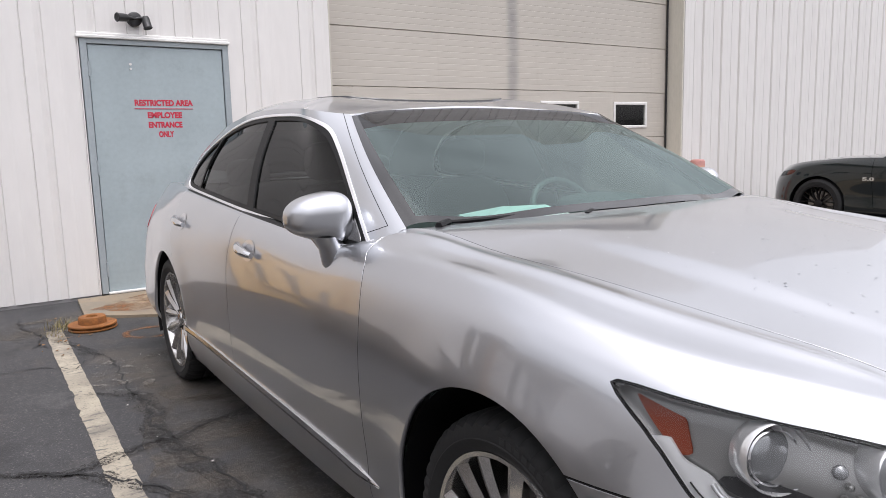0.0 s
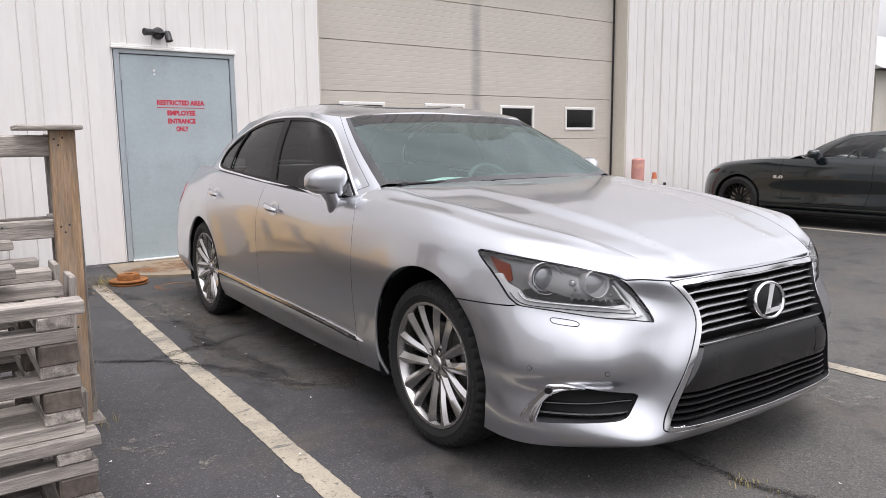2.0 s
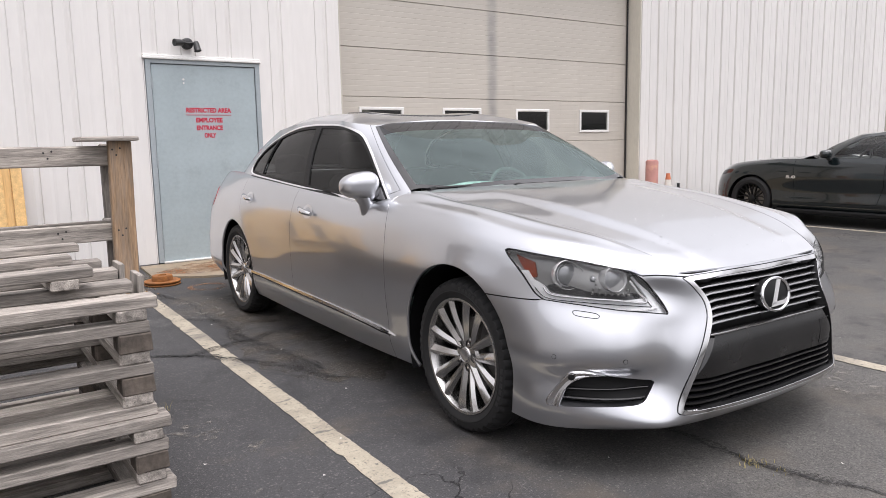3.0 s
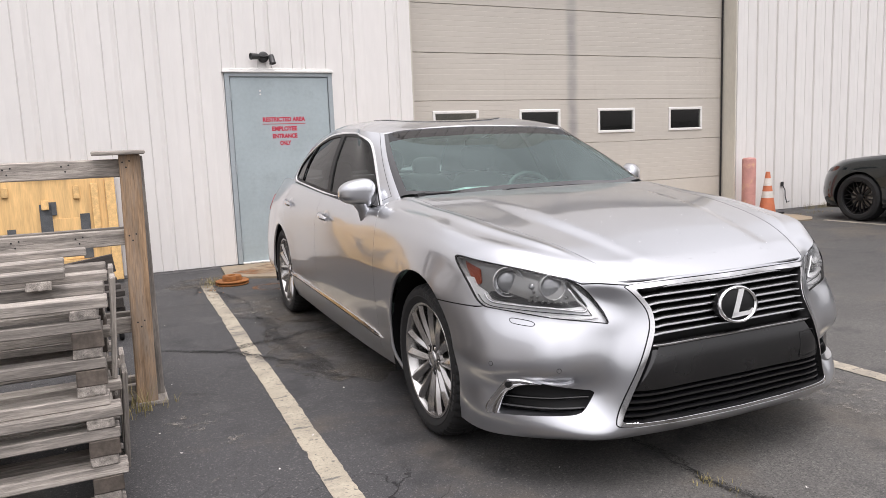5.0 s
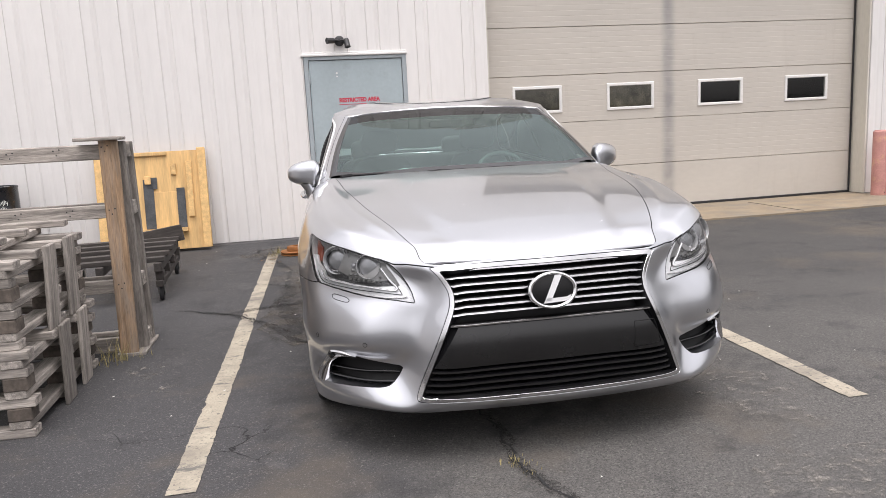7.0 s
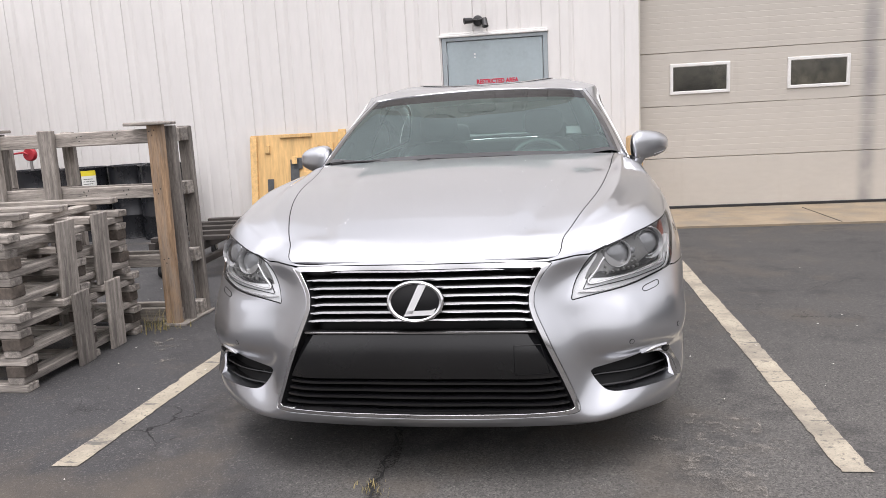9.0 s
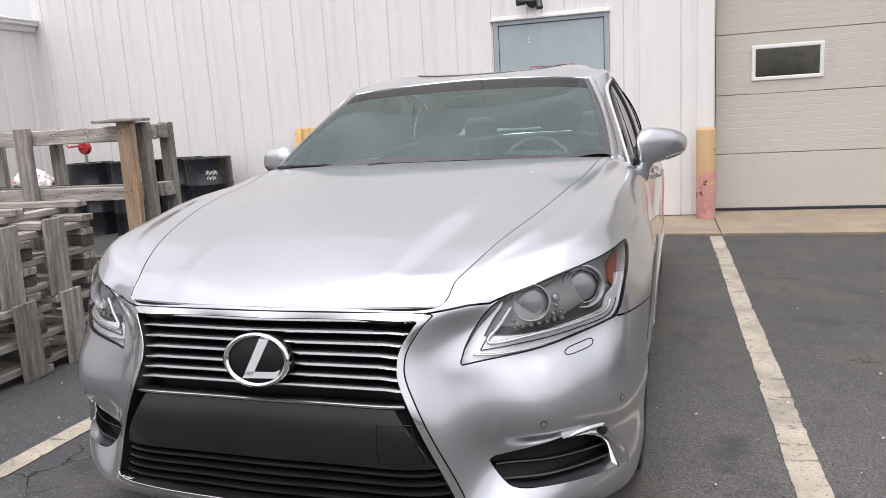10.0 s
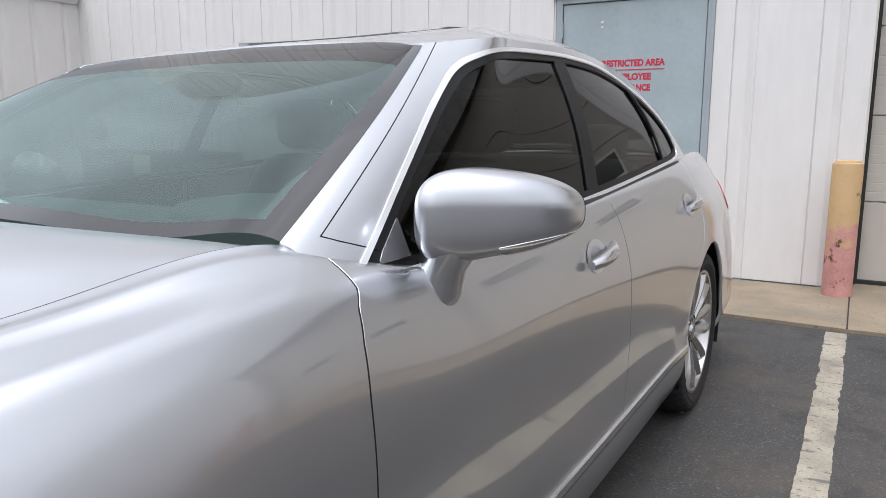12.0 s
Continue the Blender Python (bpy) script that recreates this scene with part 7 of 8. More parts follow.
for z0, z1 in ((0.02, 0.11), (0.40, 0.485), (0.875, 0.96), (1.237, 1.33)):
    board(tall, M_WOODGREY, -1.36, -0.04, 2.487, 2.525, z0, z1, "rail")
    board(tall, M_WOODGREY, -1.50, -0.02, 2.66, 2.70, z0, z1, "rail")
for k, x in enumerate((-0.125, -0.91, -1.32)):
    board(tall, M_WOODGREY if k else M_WOODTAN, x, x + 0.105, 2.44, 2.485, 0.0, 1.352, "post", (0, 1.0, 0), "" if k else "knotty tan post")
for x in (-0.075, -1.34):
    board(tall, M_WOODGREY, x, x + 0.085, 2.555, 2.60, 0.0, 1.345, "post")
for x in (-0.085, -0.975, -1.475):
    board(tall, M_WOODGREY, x, x + 0.09, 2.79, 2.83, 0.0, 1.34, "post")
for z in (0.06, 0.44, 0.917, 1.285):
    for x in (-0.105, -0.96, -1.46):
        board(tall, M_WOODEND if x < -0.2 else M_WOODGREY, x, x + 0.10, 2.70, 2.79, z - 0.045, z + 0.045, "block")
board(tall, M_WOODGREY, -1.42, -1.20, 2.38, 2.60, 1.352, 1.372, "cap_board")
board(tall, M_WOODGREY, -0.24, 0.015, 2.38, 2.60, 1.352, 1.372, "cap_board")
board(tall, M_WOODGREY, -0.16, 0.02, 2.42, 2.86, -0.002, 0.018, "foot_board")

# nail holes in the post and the rails
for x, zc in ((-0.075, 1.30), (-0.075, 0.917), (-0.075, 0.45), (-0.62, 1.285), (-0.62, 0.92), (-0.36, 1.29), (-0.33, 0.917)):
    for dx, dz in ((-0.022, 0.012), (0.012, 0.018), (-0.006, -0.014)):
        yy = 2.4845 if x < -0.2 else 2.4395
        part("nail_hole", Geo().lathe([(0.0045, -0.0006), (0.0045, 0.001), (0.0003, 0.001)], 8, pose(x + dx, yy, zc + dz, 90, 0, 0)), M_RUBBER, tall)

# plywood panel leaning on the wall
ply = thing("plywood_panel", pose(-1.30, 6.88, 0.035, -9, 0, 0), "yellow plywood panel with felt strips leaning on the wall", "plywood panel")
part("sheet", Geo().box(0, 1.17, 0, 0.018, 0, 1.19, 0.002), M_PLY, ply)
board(ply, M_PLY, 1.172, 1.27, -0.03, 0.012, 0, 1.215, "stile")
board(ply, M_PLY, 0.0, 0.09, -0.03, -0.002, 0, 1.17, "stile")
board(ply, M_PLY, 1.03, 1.10, -0.035, -0.002, 0.385, 1.055, "cleat")
board(ply, M_PLY, 0.47, 1.01, -0.085, -0.002, 0.205, 0.255, "ledger")
board(ply, M_PLY, 0.40, 0.82, -0.03, -0.002, 1.14, 1.18, "cleat")
board(ply, M_PLY, 0.86, 0.92, -0.03, -0.002, 0.90, 1.04, "block")
board(ply, M_PLY, 0.55, 0.62, -0.03, -0.002, 0.80, 0.90, "block")
board(ply, M_PLY, 0.20, 0.26, -0.03, -0.002, 0.95, 1.05, "block")
part("inset_board", Geo().box(0.635, 0.915, -0.012, -0.002, 0.262, 0.70, 0.002), M_PLY, ply, "smooth plywood inset")
for x0, x1, z0, z1, a in ((0.53, 0.645, 0.262, 0.86, 0), (0.905, 1.0, 0.262, 0.74, 0), (0.575, 0.69, 0.74, 0.88, -18), (0.22, 0.30, 0.20, 0.62, 0)):
    part("felt_strip", Geo().box(x0, x1, -0.020, -0.012, z0, z1, 0.001, pose(0, 0, 0)), M_TAPE, ply, "dark grey felt strip")

# low cart
cart = thing("wooden_cart", pose(-1.08, 3.95, 0.0, 0, 0, 3), "dark wooden cart on small casters, shade put into its colour", "cart")
for y in (0.05, 0.38, 0.72, 1.05, 1.35):
    board(cart, M_WOODDARK, 0.0, 0.98, y, y + 0.09, 0.335, 0.375)
for x in (0.0, 0.45, 0.90):
    board(cart, M_WOODDARK, x, x + 0.06, 0.0, 1.45, 0.26, 0.335)
    board(cart, M_WOODDARK, x, x + 0.06, 0.0, 1.45, 0.13, 0.185)
for y in (0.03, 0.45, 0.9, 1.36):
    for x in (0.0, 0.9):
        board(cart, M_WOODDARK, x, x + 0.07, y, y + 0.08, 0.185, 0.26, "block")
board(cart, M_WOODDARK, 0.55, 1.02, 1.40, 1.44, 0.30, 0.46, "end_board", (0, -8, 0))
for x, y in ((0.93, 0.10), (0.05, 0.10), (0.93, 1.33), (0.05, 1.33)):
    g = Geo().lathe([(0.02, -0.016), (0.055, -0.016), (0.060, -0.008), (0.060, 0.008), (0.055, 0.016), (0.02, 0.016)], 24, pose(x, y, 0.060), axis="x", closed=True)
    c = part("caster", g, M_RUBBER, cart, smooth=40)
    g = Geo()
    g.box(x - 0.03, x - 0.022, y - 0.02, y + 0.03, 0.05, 0.13, 0.002)
    g.box(x + 0.022, x + 0.03, y - 0.02, y + 0.03, 0.05, 0.13, 0.002)
    g.box(x - 0.03, x + 0.03, y - 0.02, y + 0.03, 0.122, 0.13, 0.002)
    part("fork", g, M_STEEL, c)


# drums
def drum(m, label):
    d = thing("oil_drum", m, label, "drum", "drums along the wall")
    prof = [(0.0003, 0.012), (0.27, 0.012), (0.283, 0.0), (0.292, 0.006), (0.288, 0.02), (0.288, 0.28), (0.297, 0.295), (0.297, 0.305), (0.288, 0.32), (0.288, 0.59), (0.297, 0.605), (0.297, 0.615), (0.288, 0.63), (0.288, 0.905), (0.294, 0.918), (0.292, 0.93), (0.282, 0.930), (0.277, 0.912), (0.0003, 0.908)]
    part("shell", Geo().lathe(prof, 56), M_DRUM, d, smooth=35)
    part("bung", Geo().lathe([(0.032, 0.908), (0.032, 0.925), (0.0003, 0.926)], 16, pose(0.17, 0.06, 0)), M_STEEL, d, smooth=40)
    return d


def wrapped_patch(d, a0, a1, z0, z1, mat, name, label):
    n = 8
    v = [(0.2905 * math.cos(radians(a0 + (a1 - a0) * i / n)), 0.2905 * math.sin(radians(a0 + (a1 - a0) * i / n)), z) for i in range(n + 1) for z in (z0, z1)]
    part(name, Geo().add(v, [(2 * i, 2 * i + 2, 2 * i + 3, 2 * i + 1) for i in range(n)]), mat, d, label)


d1 = drum(pose(-2.32, 6.62, 0), "gloss black steel drum with scrawled white marks")
for k in range(9):
    a = -62 + k * 3.1
    wrapped_patch(d1, a, a + 1.5, 0.735 + 0.012 * math.sin(k * 2.1), 0.775 + 0.01 * math.sin(k * 1.3), M_WHITE, "mark", "white scrawled bar")
for k in range(7):
    a = -60 + k * 3.1
    wrapped_patch(d1, a, a + 1.4, 0.672 + 0.01 * math.sin(k * 2.7), 0.708 + 0.01 * math.sin(k * 1.9), M_WHITE, "mark", "white scrawled bar")
d2 = drum(pose(-2.86, 6.84, 0, 0, 0, 40), "gloss black steel drum beside others")
d3 = drum(pose(-3.39, 6.60, 0), "gloss black steel drum with a yellow label")
wrapped_patch(d3, -62, -28, 0.83, 0.895, M_YELLOW, "label_top", "yellow label head")
wrapped_patch(d3, -62, -28, 0.675, 0.83, M_WHITE, "label_body", "white label sheet")
for k in range(4):
    wrapped_patch(d3, -59, -33 - 3 * (k % 2), 0.695 + 0.030 * k, 0.704 + 0.030 * k, M_LAMPBLACK, "label_line", "dark print line")
d4 = drum(pose(-4.10, 6.66, 0, 0, 0, 75), "gloss black steel drum with a hand pump")
pump = thing("hand_pump", pose(-4.06, 6.56, 0.908), "red hand-crank drum pump fixed in a drum", "pump")
part("stem", Geo().tube([(0, 0, 0), (0.0, 0, 0.14)], 0.018, 12), M_STEEL, pump, smooth=50)
part("head", Geo().lathe([(0.0003, -0.035), (0.075, -0.035), (0.085, -0.02), (0.085, 0.02), (0.075, 0.035), (0.0003, 0.035)], 28, pose(0, 0, 0.22), axis="y"), M_REDPAINT, pump, smooth=40)
part("crank", Geo().tube([(0, -0.045, 0.22), (-0.04, -0.055, 0.25), (-0.20, -0.055, 0.235), (-0.23, -0.055, 0.26)], 0.012, 8), M_REDPAINT, pump, smooth=50)
part("spout", Geo().tube([(0.0, 0, 0.30), (0.0, 0, 0.36), (-0.05, 0, 0.39), (-0.10, 0, 0.37)], 0.016, 10), M_REDPAINT, pump, smooth=50)

bin_t = thing("rubbish_bin", pose(-4.25, 5.85, 0), "dark grey open bin stuffed with a white bag", "bin")
part("tub", Geo().lathe([(0.0003, 0.01), (0.24, 0.01), (0.25, 0.02), (0.30, 0.66), (0.315, 0.68), (0.315, 0.71), (0.295, 0.71), (0.285, 0.66), (0.23, 0.05), (0.0003, 0.05)], 36), M_BIN, bin_t, smooth=35)
g = Geo()
p = np.zeros((25, 13, 3))
for i in range(25):
    for j in range(13):
        u, w = 2 * math.pi * i / 24, math.pi * (j / 12 - 0.5)
        q = Vector((math.cos(w) * math.cos(u), math.cos(w) * math.sin(u), math.sin(w)))
        k = 1 + 0.35 * noise.noise(q * 2.6) + 0.18 * noise.noise(q * 7)
        p[i, j] = (0.22 * k * q.x, 0.22 * k * q.y, 0.74 + 0.17 * k * q.z)
p[24] = p[0]
tagged(part("plastic_bag", Skin.grid(p).mesh("plastic_bag", M_BAG), None, None, at=pose(-4.25, 5.85, 0)), "crumpled white plastic bag with red print in the bin", "bag")

# rusty brake rotor on the ground
rotor = thing("brake_rotor", pose(0.965, 5.97, 0.0, 0, 0, 0), "rusty brake rotor lying on the asphalt", "brake rotor")
part("lower_plate", Geo().lathe([(0.06, 0.004), (0.165, 0.004), (0.168, 0.008), (0.168, 0.014), (0.165, 0.018), (0.06, 0.018)], 48, closed=True), M_RUST, rotor, smooth=35)
part("vane_ring", Geo().lathe([(0.07, 0.018), (0.150, 0.018), (0.150, 0.030), (0.07, 0.030)], 48, closed=True), M_RUST, rotor, smooth=35)
part("upper_plate", Geo().lathe([(0.06, 0.030), (0.165, 0.030), (0.168, 0.034), (0.168, 0.040), (0.165, 0.044), (0.06, 0.044)], 48, closed=True), M_RUST, rotor, smooth=35)
part("hat", Geo().lathe([(0.098, 0.044), (0.096, 0.085), (0.090, 0.095), (0.040, 0.096), (0.038, 0.085), (0.038, 0.05)], 40), M_RUST, rotor, smooth=35)


# bollards, cone
def bollard(m, r, h, label, paint):
    b = thing("bollard", m, label, "bollard", "bollards beside the garage door")
    part("post", Geo().lathe([(r, 0.0), (r, h - 0.03), (r * 0.96, h - 0.012), (r * 0.8, h - 0.002), (0.0003, h)], 36), paint, b, smooth=35)
    part("cap", Geo().lathe([(r * 0.86, h - 0.004), (r * 0.80, h + 0.006), (0.0003, h + 0.012)], 30), paint, b, "domed top", smooth=35)
    return b


bollard(pose(3.515, 6.93, APRON_TOP), 0.099, 0.955, "faded pink and yellow steel bollard with chipped paint", M_TWOCOAT)
bollard(pose(9.32, 6.86, APRON_TOP, 0, 0, 120), 0.106, 0.925, "faded red steel bollard with chipped paint", M_BOLLARD)
cone = thing("traffic_cone", pose(9.68, 6.80, APRON_TOP, 0, 0, 12), "faded orange traffic cone with two white bands", "traffic cone")
g = Geo()
g.prism([(-0.19, 0.0), (0.19, 0.0), (0.19, 0.018), (0.165, 0.030), (-0.165, 0.030), (-0.19, 0.018)], 0.38, pose(0, -0.19, 0))
part("base", g, M_RUBBER, cone, "black rubber base")


def cone_r(z):
    return 0.130 - (0.130 - 0.032) * (z - 0.03) / 0.66


for z0, z1, mat, name in ((0.028, 0.27, M_CONE, "lower_body"), (0.27, 0.375, M_BAND, "lower_band"), (0.375, 0.465, M_CONE, "middle_body"), (0.465, 0.585, M_BAND, "upper_band"), (0.585, 0.69, M_CONE, "tip")):
    e = 0.001 if mat is M_BAND else 0.0
    prof = [(cone_r(z0) + e, z0), (cone_r(z1) + e, z1)] + ([(0.02, 0.69), (0.0003, 0.66)] if name == "tip" else [])
    part(name, Geo().lathe(prof, 32), mat, cone, smooth=50)

# twin flood lamp over the steel door
flood = thing("security_lamp", pose(1.70, WALL_Y - 0.002, 2.445), "black twin-head security lamp fixed over the door", "lamp")
part("mount", Geo().lathe([(0.0003, -0.055), (0.05, -0.055), (0.062, -0.045), (0.062, 0.0)], 28, axis="y"), M_LAMPBLACK, flood, smooth=40)
for dx, aim in ((-0.10, Vector((-0.9, -0.35, -0.05))), (0.085, Vector((0.12, -0.25, -0.9)))):
    c = Vector((dx, -0.085, 0.0 if dx < 0 else -0.02))
    part("arm", Geo().tube([(0, -0.045, 0), (dx * 0.6, -0.08, 0.008), c], 0.013, 8), M_LAMPBLACK, flood, smooth=50)
    part("head", Geo().lathe([(0.0003, -0.045), (0.028, -0.04), (0.034, -0.02), (0.036, 0.055), (0.040, 0.062), (0.036, 0.066), (0.032, 0.058), (0.0003, 0.05)], 24, facing(c, aim.normalized())), M_LAMPBLACK, flood, "black lamp head", smooth=40)

# hose end and hook low on the wall
hook = thing("wall_bracket", pose(10.42, WALL_Y - 0.003, 0.0), "small dark bracket and cable on the siding", "bracket")
part("plate", Geo().box(-0.03, 0.03, -0.02, 0, 0.42, 0.50, 0.004), M_LAMPBLACK, hook)
part("cable", Geo().tube([(0.0, -0.02, 0.44), (0.05, -0.03, 0.36), (0.07, -0.02, 0.25), (0.10, -0.03, 0.14), (0.16, -0.03, 0.16)], 0.009, 6), M_LAMPBLACK, hook, smooth=50)


# weeds and litter
def weeds(name, spots, label, seed):
    r = random.Random(seed)
    g = Geo()
    for cx, cy, n, h, spread in spots:
        for _ in range(n):
            a, l = r.uniform(0, 6.28), h * r.uniform(0.4, 1.0)
            x, y = cx + r.gauss(0, spread), cy + r.gauss(0, spread)
            lean = r.uniform(0.1, 0.9)
            w = r.uniform(0.0015, 0.003)
            dx, dy = math.cos(a), math.sin(a)
            pts = [(x + dx * lean * l * t * t, y + dy * lean * l * t * t, l * t * (1 - 0.25 * lean * t)) for t in (0, 0.35, 0.7, 1.0)]
            v = []
            for k, q in enumerate(pts):
                ww = w * (1 - k / 3.2)
                v += [(q[0] - dy * ww, q[1] + dx * ww, q[2]), (q[0] + dy * ww, q[1] - dx * ww, q[2])]
            g.add(v, [(2 * k, 2 * k + 1, 2 * k + 3, 2 * k + 2) for k in range(3)])
    return tagged(part(name, g, M_WEED), label, "weeds", "", "stuff")


weeds("weeds", [(-0.20, 2.32, 34, 0.17, 0.06), (-0.12, 2.36, 16, 0.22, 0.04), (-0.05, 2.40, 24, 0.07, 0.05), (0.78, 6.12, 70, 0.10, 0.05), (0.72, 5.95, 40, 0.05, 0.05), (1.80, 0.27, 36, 0.028, 0.022), (1.83, 0.20, 20, 0.02, 0.03)], "dry yellow-green weeds in cracks and by the pallets", 4)
weeds("wall_weeds", [(11.0 + 0.22 * i, 7.05, 40, 0.14, 0.06) for i in range(6)] + [(10.1 + 0.25 * i, 6.55, 14, 0.05, 0.05) for i in range(4)], "dry grass at the foot of the white siding", 9)
r5 = random.Random(11)
g = Geo()
for _ in range(120):
    x, y = r5.uniform(-1.2, 4.5), r5.uniform(-1.6, 6.6)
    s, a = r5.uniform(0.004, 0.011), r5.uniform(0, 6.28)
    q = [(x + s * math.cos(a + k * 1.57) * (1 if k % 2 else 0.6), y + s * math.sin(a + k * 1.57) * (1 if k % 2 else 0.6), 0.0085 + 0.003 * (k % 2)) for k in range(4)]
    g.add(q, [(0, 1, 2, 3)])
tagged(part("litter", g, M_PAPERBIT), "small pale grit and scraps on the asphalt", "litter", "", "stuff")
g = Geo()
for _ in range(26):
    x, y = r5.gauss(0.74, 0.12), r5.gauss(5.75, 0.3)
    s, a = r5.uniform(0.008, 0.022), r5.uniform(0, 6.28)
    q = [(x + s * math.cos(a + k * 1.57) * (1 if k % 2 else 0.5), y + s * math.sin(a + k * 1.57) * (1 if k % 2 else 0.5), 0.009 + 0.006 * (k % 2)) for k in range(4)]
    g.add(q, [(0, 1, 2, 3)])
tagged(part("leaf_litter", g, M_LEAF), "dead brown leaves scattered by the rotor", "leaves", "", "stuff")


# ---- dark green coupe beyond, facing the wall ----
M_GREEN = material("dark_green_paint", (0.008, 0.013, 0.0145), 0.16, 0.3, spread=0.05, blotch=1.5, grain=800, bump=0.01, size=0.0005, coat=1.0)
M_RIMBLACK = plain("black_alloy", (0.020, 0.020, 0.021), 0.3, 0.7)
M_COUPEGLASS = glass("coupe_glass", (0.75, 0.80, 0.78), 0.015, 1.6)
COUPE = thing("coupe", pose(10.80, 5.36, 0, 0, 0, 180.0), "dark green sports coupe with black rims facing the wall", "car")
C0 = [(0, -.80, .20), (.45, -.76, .20), (.74, -.62, .20), (.88, -.42, .21), (.90, 0, .21), (.88, .45, .21), (.88, 1.3, .21), (.90, 2.2, .22), (.92, 2.72, .23), (.88, 3.3, .26), (.70, 3.72, .30), (0, 3.82, .30)]
C1 = [(0, -.84, .30), (.45, -.80, .30), (.78, -.66, .30), (.93, -.44, .30), (.95, 0, .31), (.935, .45, .29), (.93, 1.3, .29), (.945, 2.2, .30), (.96, 2.72, .32), (.92, 3.3, .36), (.75, 3.80, .40), (0, 3.90, .40)]
C2 = [(0, -.86, .50), (.45, -.82, .50), (.78, -.68, .50), (.93, -.46, .50), (.955, 0, .50), (.930, .45, .48), (.925, 1.3, .48), (.940, 2.2, .50), (.965, 2.72, .52), (.92, 3.3, .55), (.76, 3.82, .58), (0, 3.92, .58)]
C3 = [(0, -.84, .66), (.45, -.80, .66), (.75, -.66, .66), (.90, -.44, .67), (.945, 0, .68), (.945, .45, .68), (.945, 1.3, .69), (.950, 2.2, .70), (.965, 2.72, .72), (.91, 3.3, .74), (.75, 3.80, .76), (0, 3.90, .76)]
C4 = [(0, -.80, .76), (.44, -.76, .76), (.72, -.60, .77), (.86, -.40, .80), (.915, 0, .84), (.930, .45, .84), (.930, 1.3, .84), (.930, 2.2, .86), (.93, 2.72, .89), (.86, 3.3, .91), (.70, 3.74, .92), (0, 3.84, .92)]
C5 = [(0, -.74, .82), (.42, -.70, .83), (.66, -.52, .86), (.76, -.36, .89), (.80, 0, .935), (.84, .45, .965), (.875, 1.3, .965), (.87, 2.2, .98), (.83, 2.72, 1.01), (.74, 3.3, 1.02), (.60, 3.66, 1.0), (0, 3.74, 1.0)]
cb, TC, UC = loft([C0, C1, C2, C3, C4, C5], [0, .1, .3, .46, .60, .80], 170, 44)
CB = Skin.grid(cb)
CAF = [(0.375 * math.cos(a), 0.35 + 0.375 * math.sin(a)) for a in np.linspace(0, 2 * math.pi, 48, endpoint=False)]
CAR_R = [(2.72 + 0.375 * math.cos(a), 0.35 + 0.375 * math.sin(a)) for a in np.linspace(0, 2 * math.pi, 48, endpoint=False)]
_, cs = CB.cut(inside_of(CAF, side, 0, lambda v: v[:, 1] > -0.6))
_, cs = cs.cut(inside_of(CAR_R, side, 0, lambda v: v[:, 1] > 2.0))
lampc, cs = cs.cut(inside_of([(-.62, .70), (-.36, .745), (-.33, .80), (-.40, .805), (-.62, .765)], side, 0, lambda v: (v[:, 1] < -0.3) & (v[:, 0] > 0.4)))
lips, cs = cs.cut(lambda v: np.where(v[:, 1] < -0.55, v[:, 2] - 0.27, 1.0))
doorc, cs = cs.cut(inside_of([(.72, .33), (.70, .60), (.68, 1.1), (1.98, 1.1), (1.98, .60), (1.90, .33)], side, 0, lambda v: v[:, 0] > 0.5))
doorc, _ = doorc.cut(inside_of([(.72, .33), (.70, .60), (.68, 1.1), (1.98, 1.1), (1.98, .60), (1.90, .33)], side, -0.006, lambda v: v[:, 0] > 0.5))
part("body_shell", cs.whole().mesh("body_shell", M_GREEN, 0.014), None, COUPE, "dark green body")
part("chin", lips.whole().mesh("chin", M_BLACK), None, COUPE)
part("inner_shell", CB.offset(-0.02).cut(inside_of(CAF, side, 0.0, lambda v: v[:, 1] > -0.6))[1].cut(inside_of(CAR_R, side, 0.0, lambda v: v[:, 1] > 2.0))[1].whole().mesh("inner_shell", M_BLACK), None, COUPE)
for m in (0, 1):
    def sided(s):
        return s.mirror() if m else s
    part("door", sided(doorc).mesh("door", M_GREEN, 0.014), None, COUPE)
    lm = part("headlamp", sided(lampc.offset(-0.004)).mesh("headlamp", M_LENS), None, COUPE, "slim clear headlamp")
    part("lamp_back", sided(lampc.offset(-0.03)).mesh("lamp_back", M_LAMPGREY), None, lm)
    am, _ = lampc.cut(lambda v: -0.50 - v[:, 1])
    part("amber_corner", sided(am.offset(-0.012)).mesh("amber_corner", M_AMBER), None, lm, "amber corner lamp")
# hood
ed_u = np.linspace(TC[1], TC[5] + 0.33, 50)
ced = spline(TC, C5, ed_u)
ct = np.linspace(0, 1, 50)
ch = np.empty((41, 50, 3))
wc = np.linspace(-1, 1, 41)
for j in range(50):
    xe, ye, ze = ced[j]
    yc = -0.74 + (0.72 + 0.74) * ct[j]
    zc = np.interp(ct[j], [0, .2, .5, 1], [.835, .90, .965, 1.02])
    ch[:, j, 0] = xe * wc * 0.996
    ch[:, j, 1] = yc + (ye - yc) * np.abs(wc) ** 2.2
    ch[:, j, 2] = zc + (ze - zc) * np.abs(wc) ** 3
part("hood", Skin.grid(ch).mesh("hood", M_GREEN, 0.012), None, COUPE)
# cabin
K0 = [(0, 0.72, 1), (0.45, 0.78, 0.995), (0.76, 0.92, 0.985), (0.845, 1.04, 0.955), (0.868, 1.6, 0.955), (0.862, 2.3, 0.97), (0.8, 2.8, 0.99), (0.66, 3.4, 1), (0, 3.5, 1)]
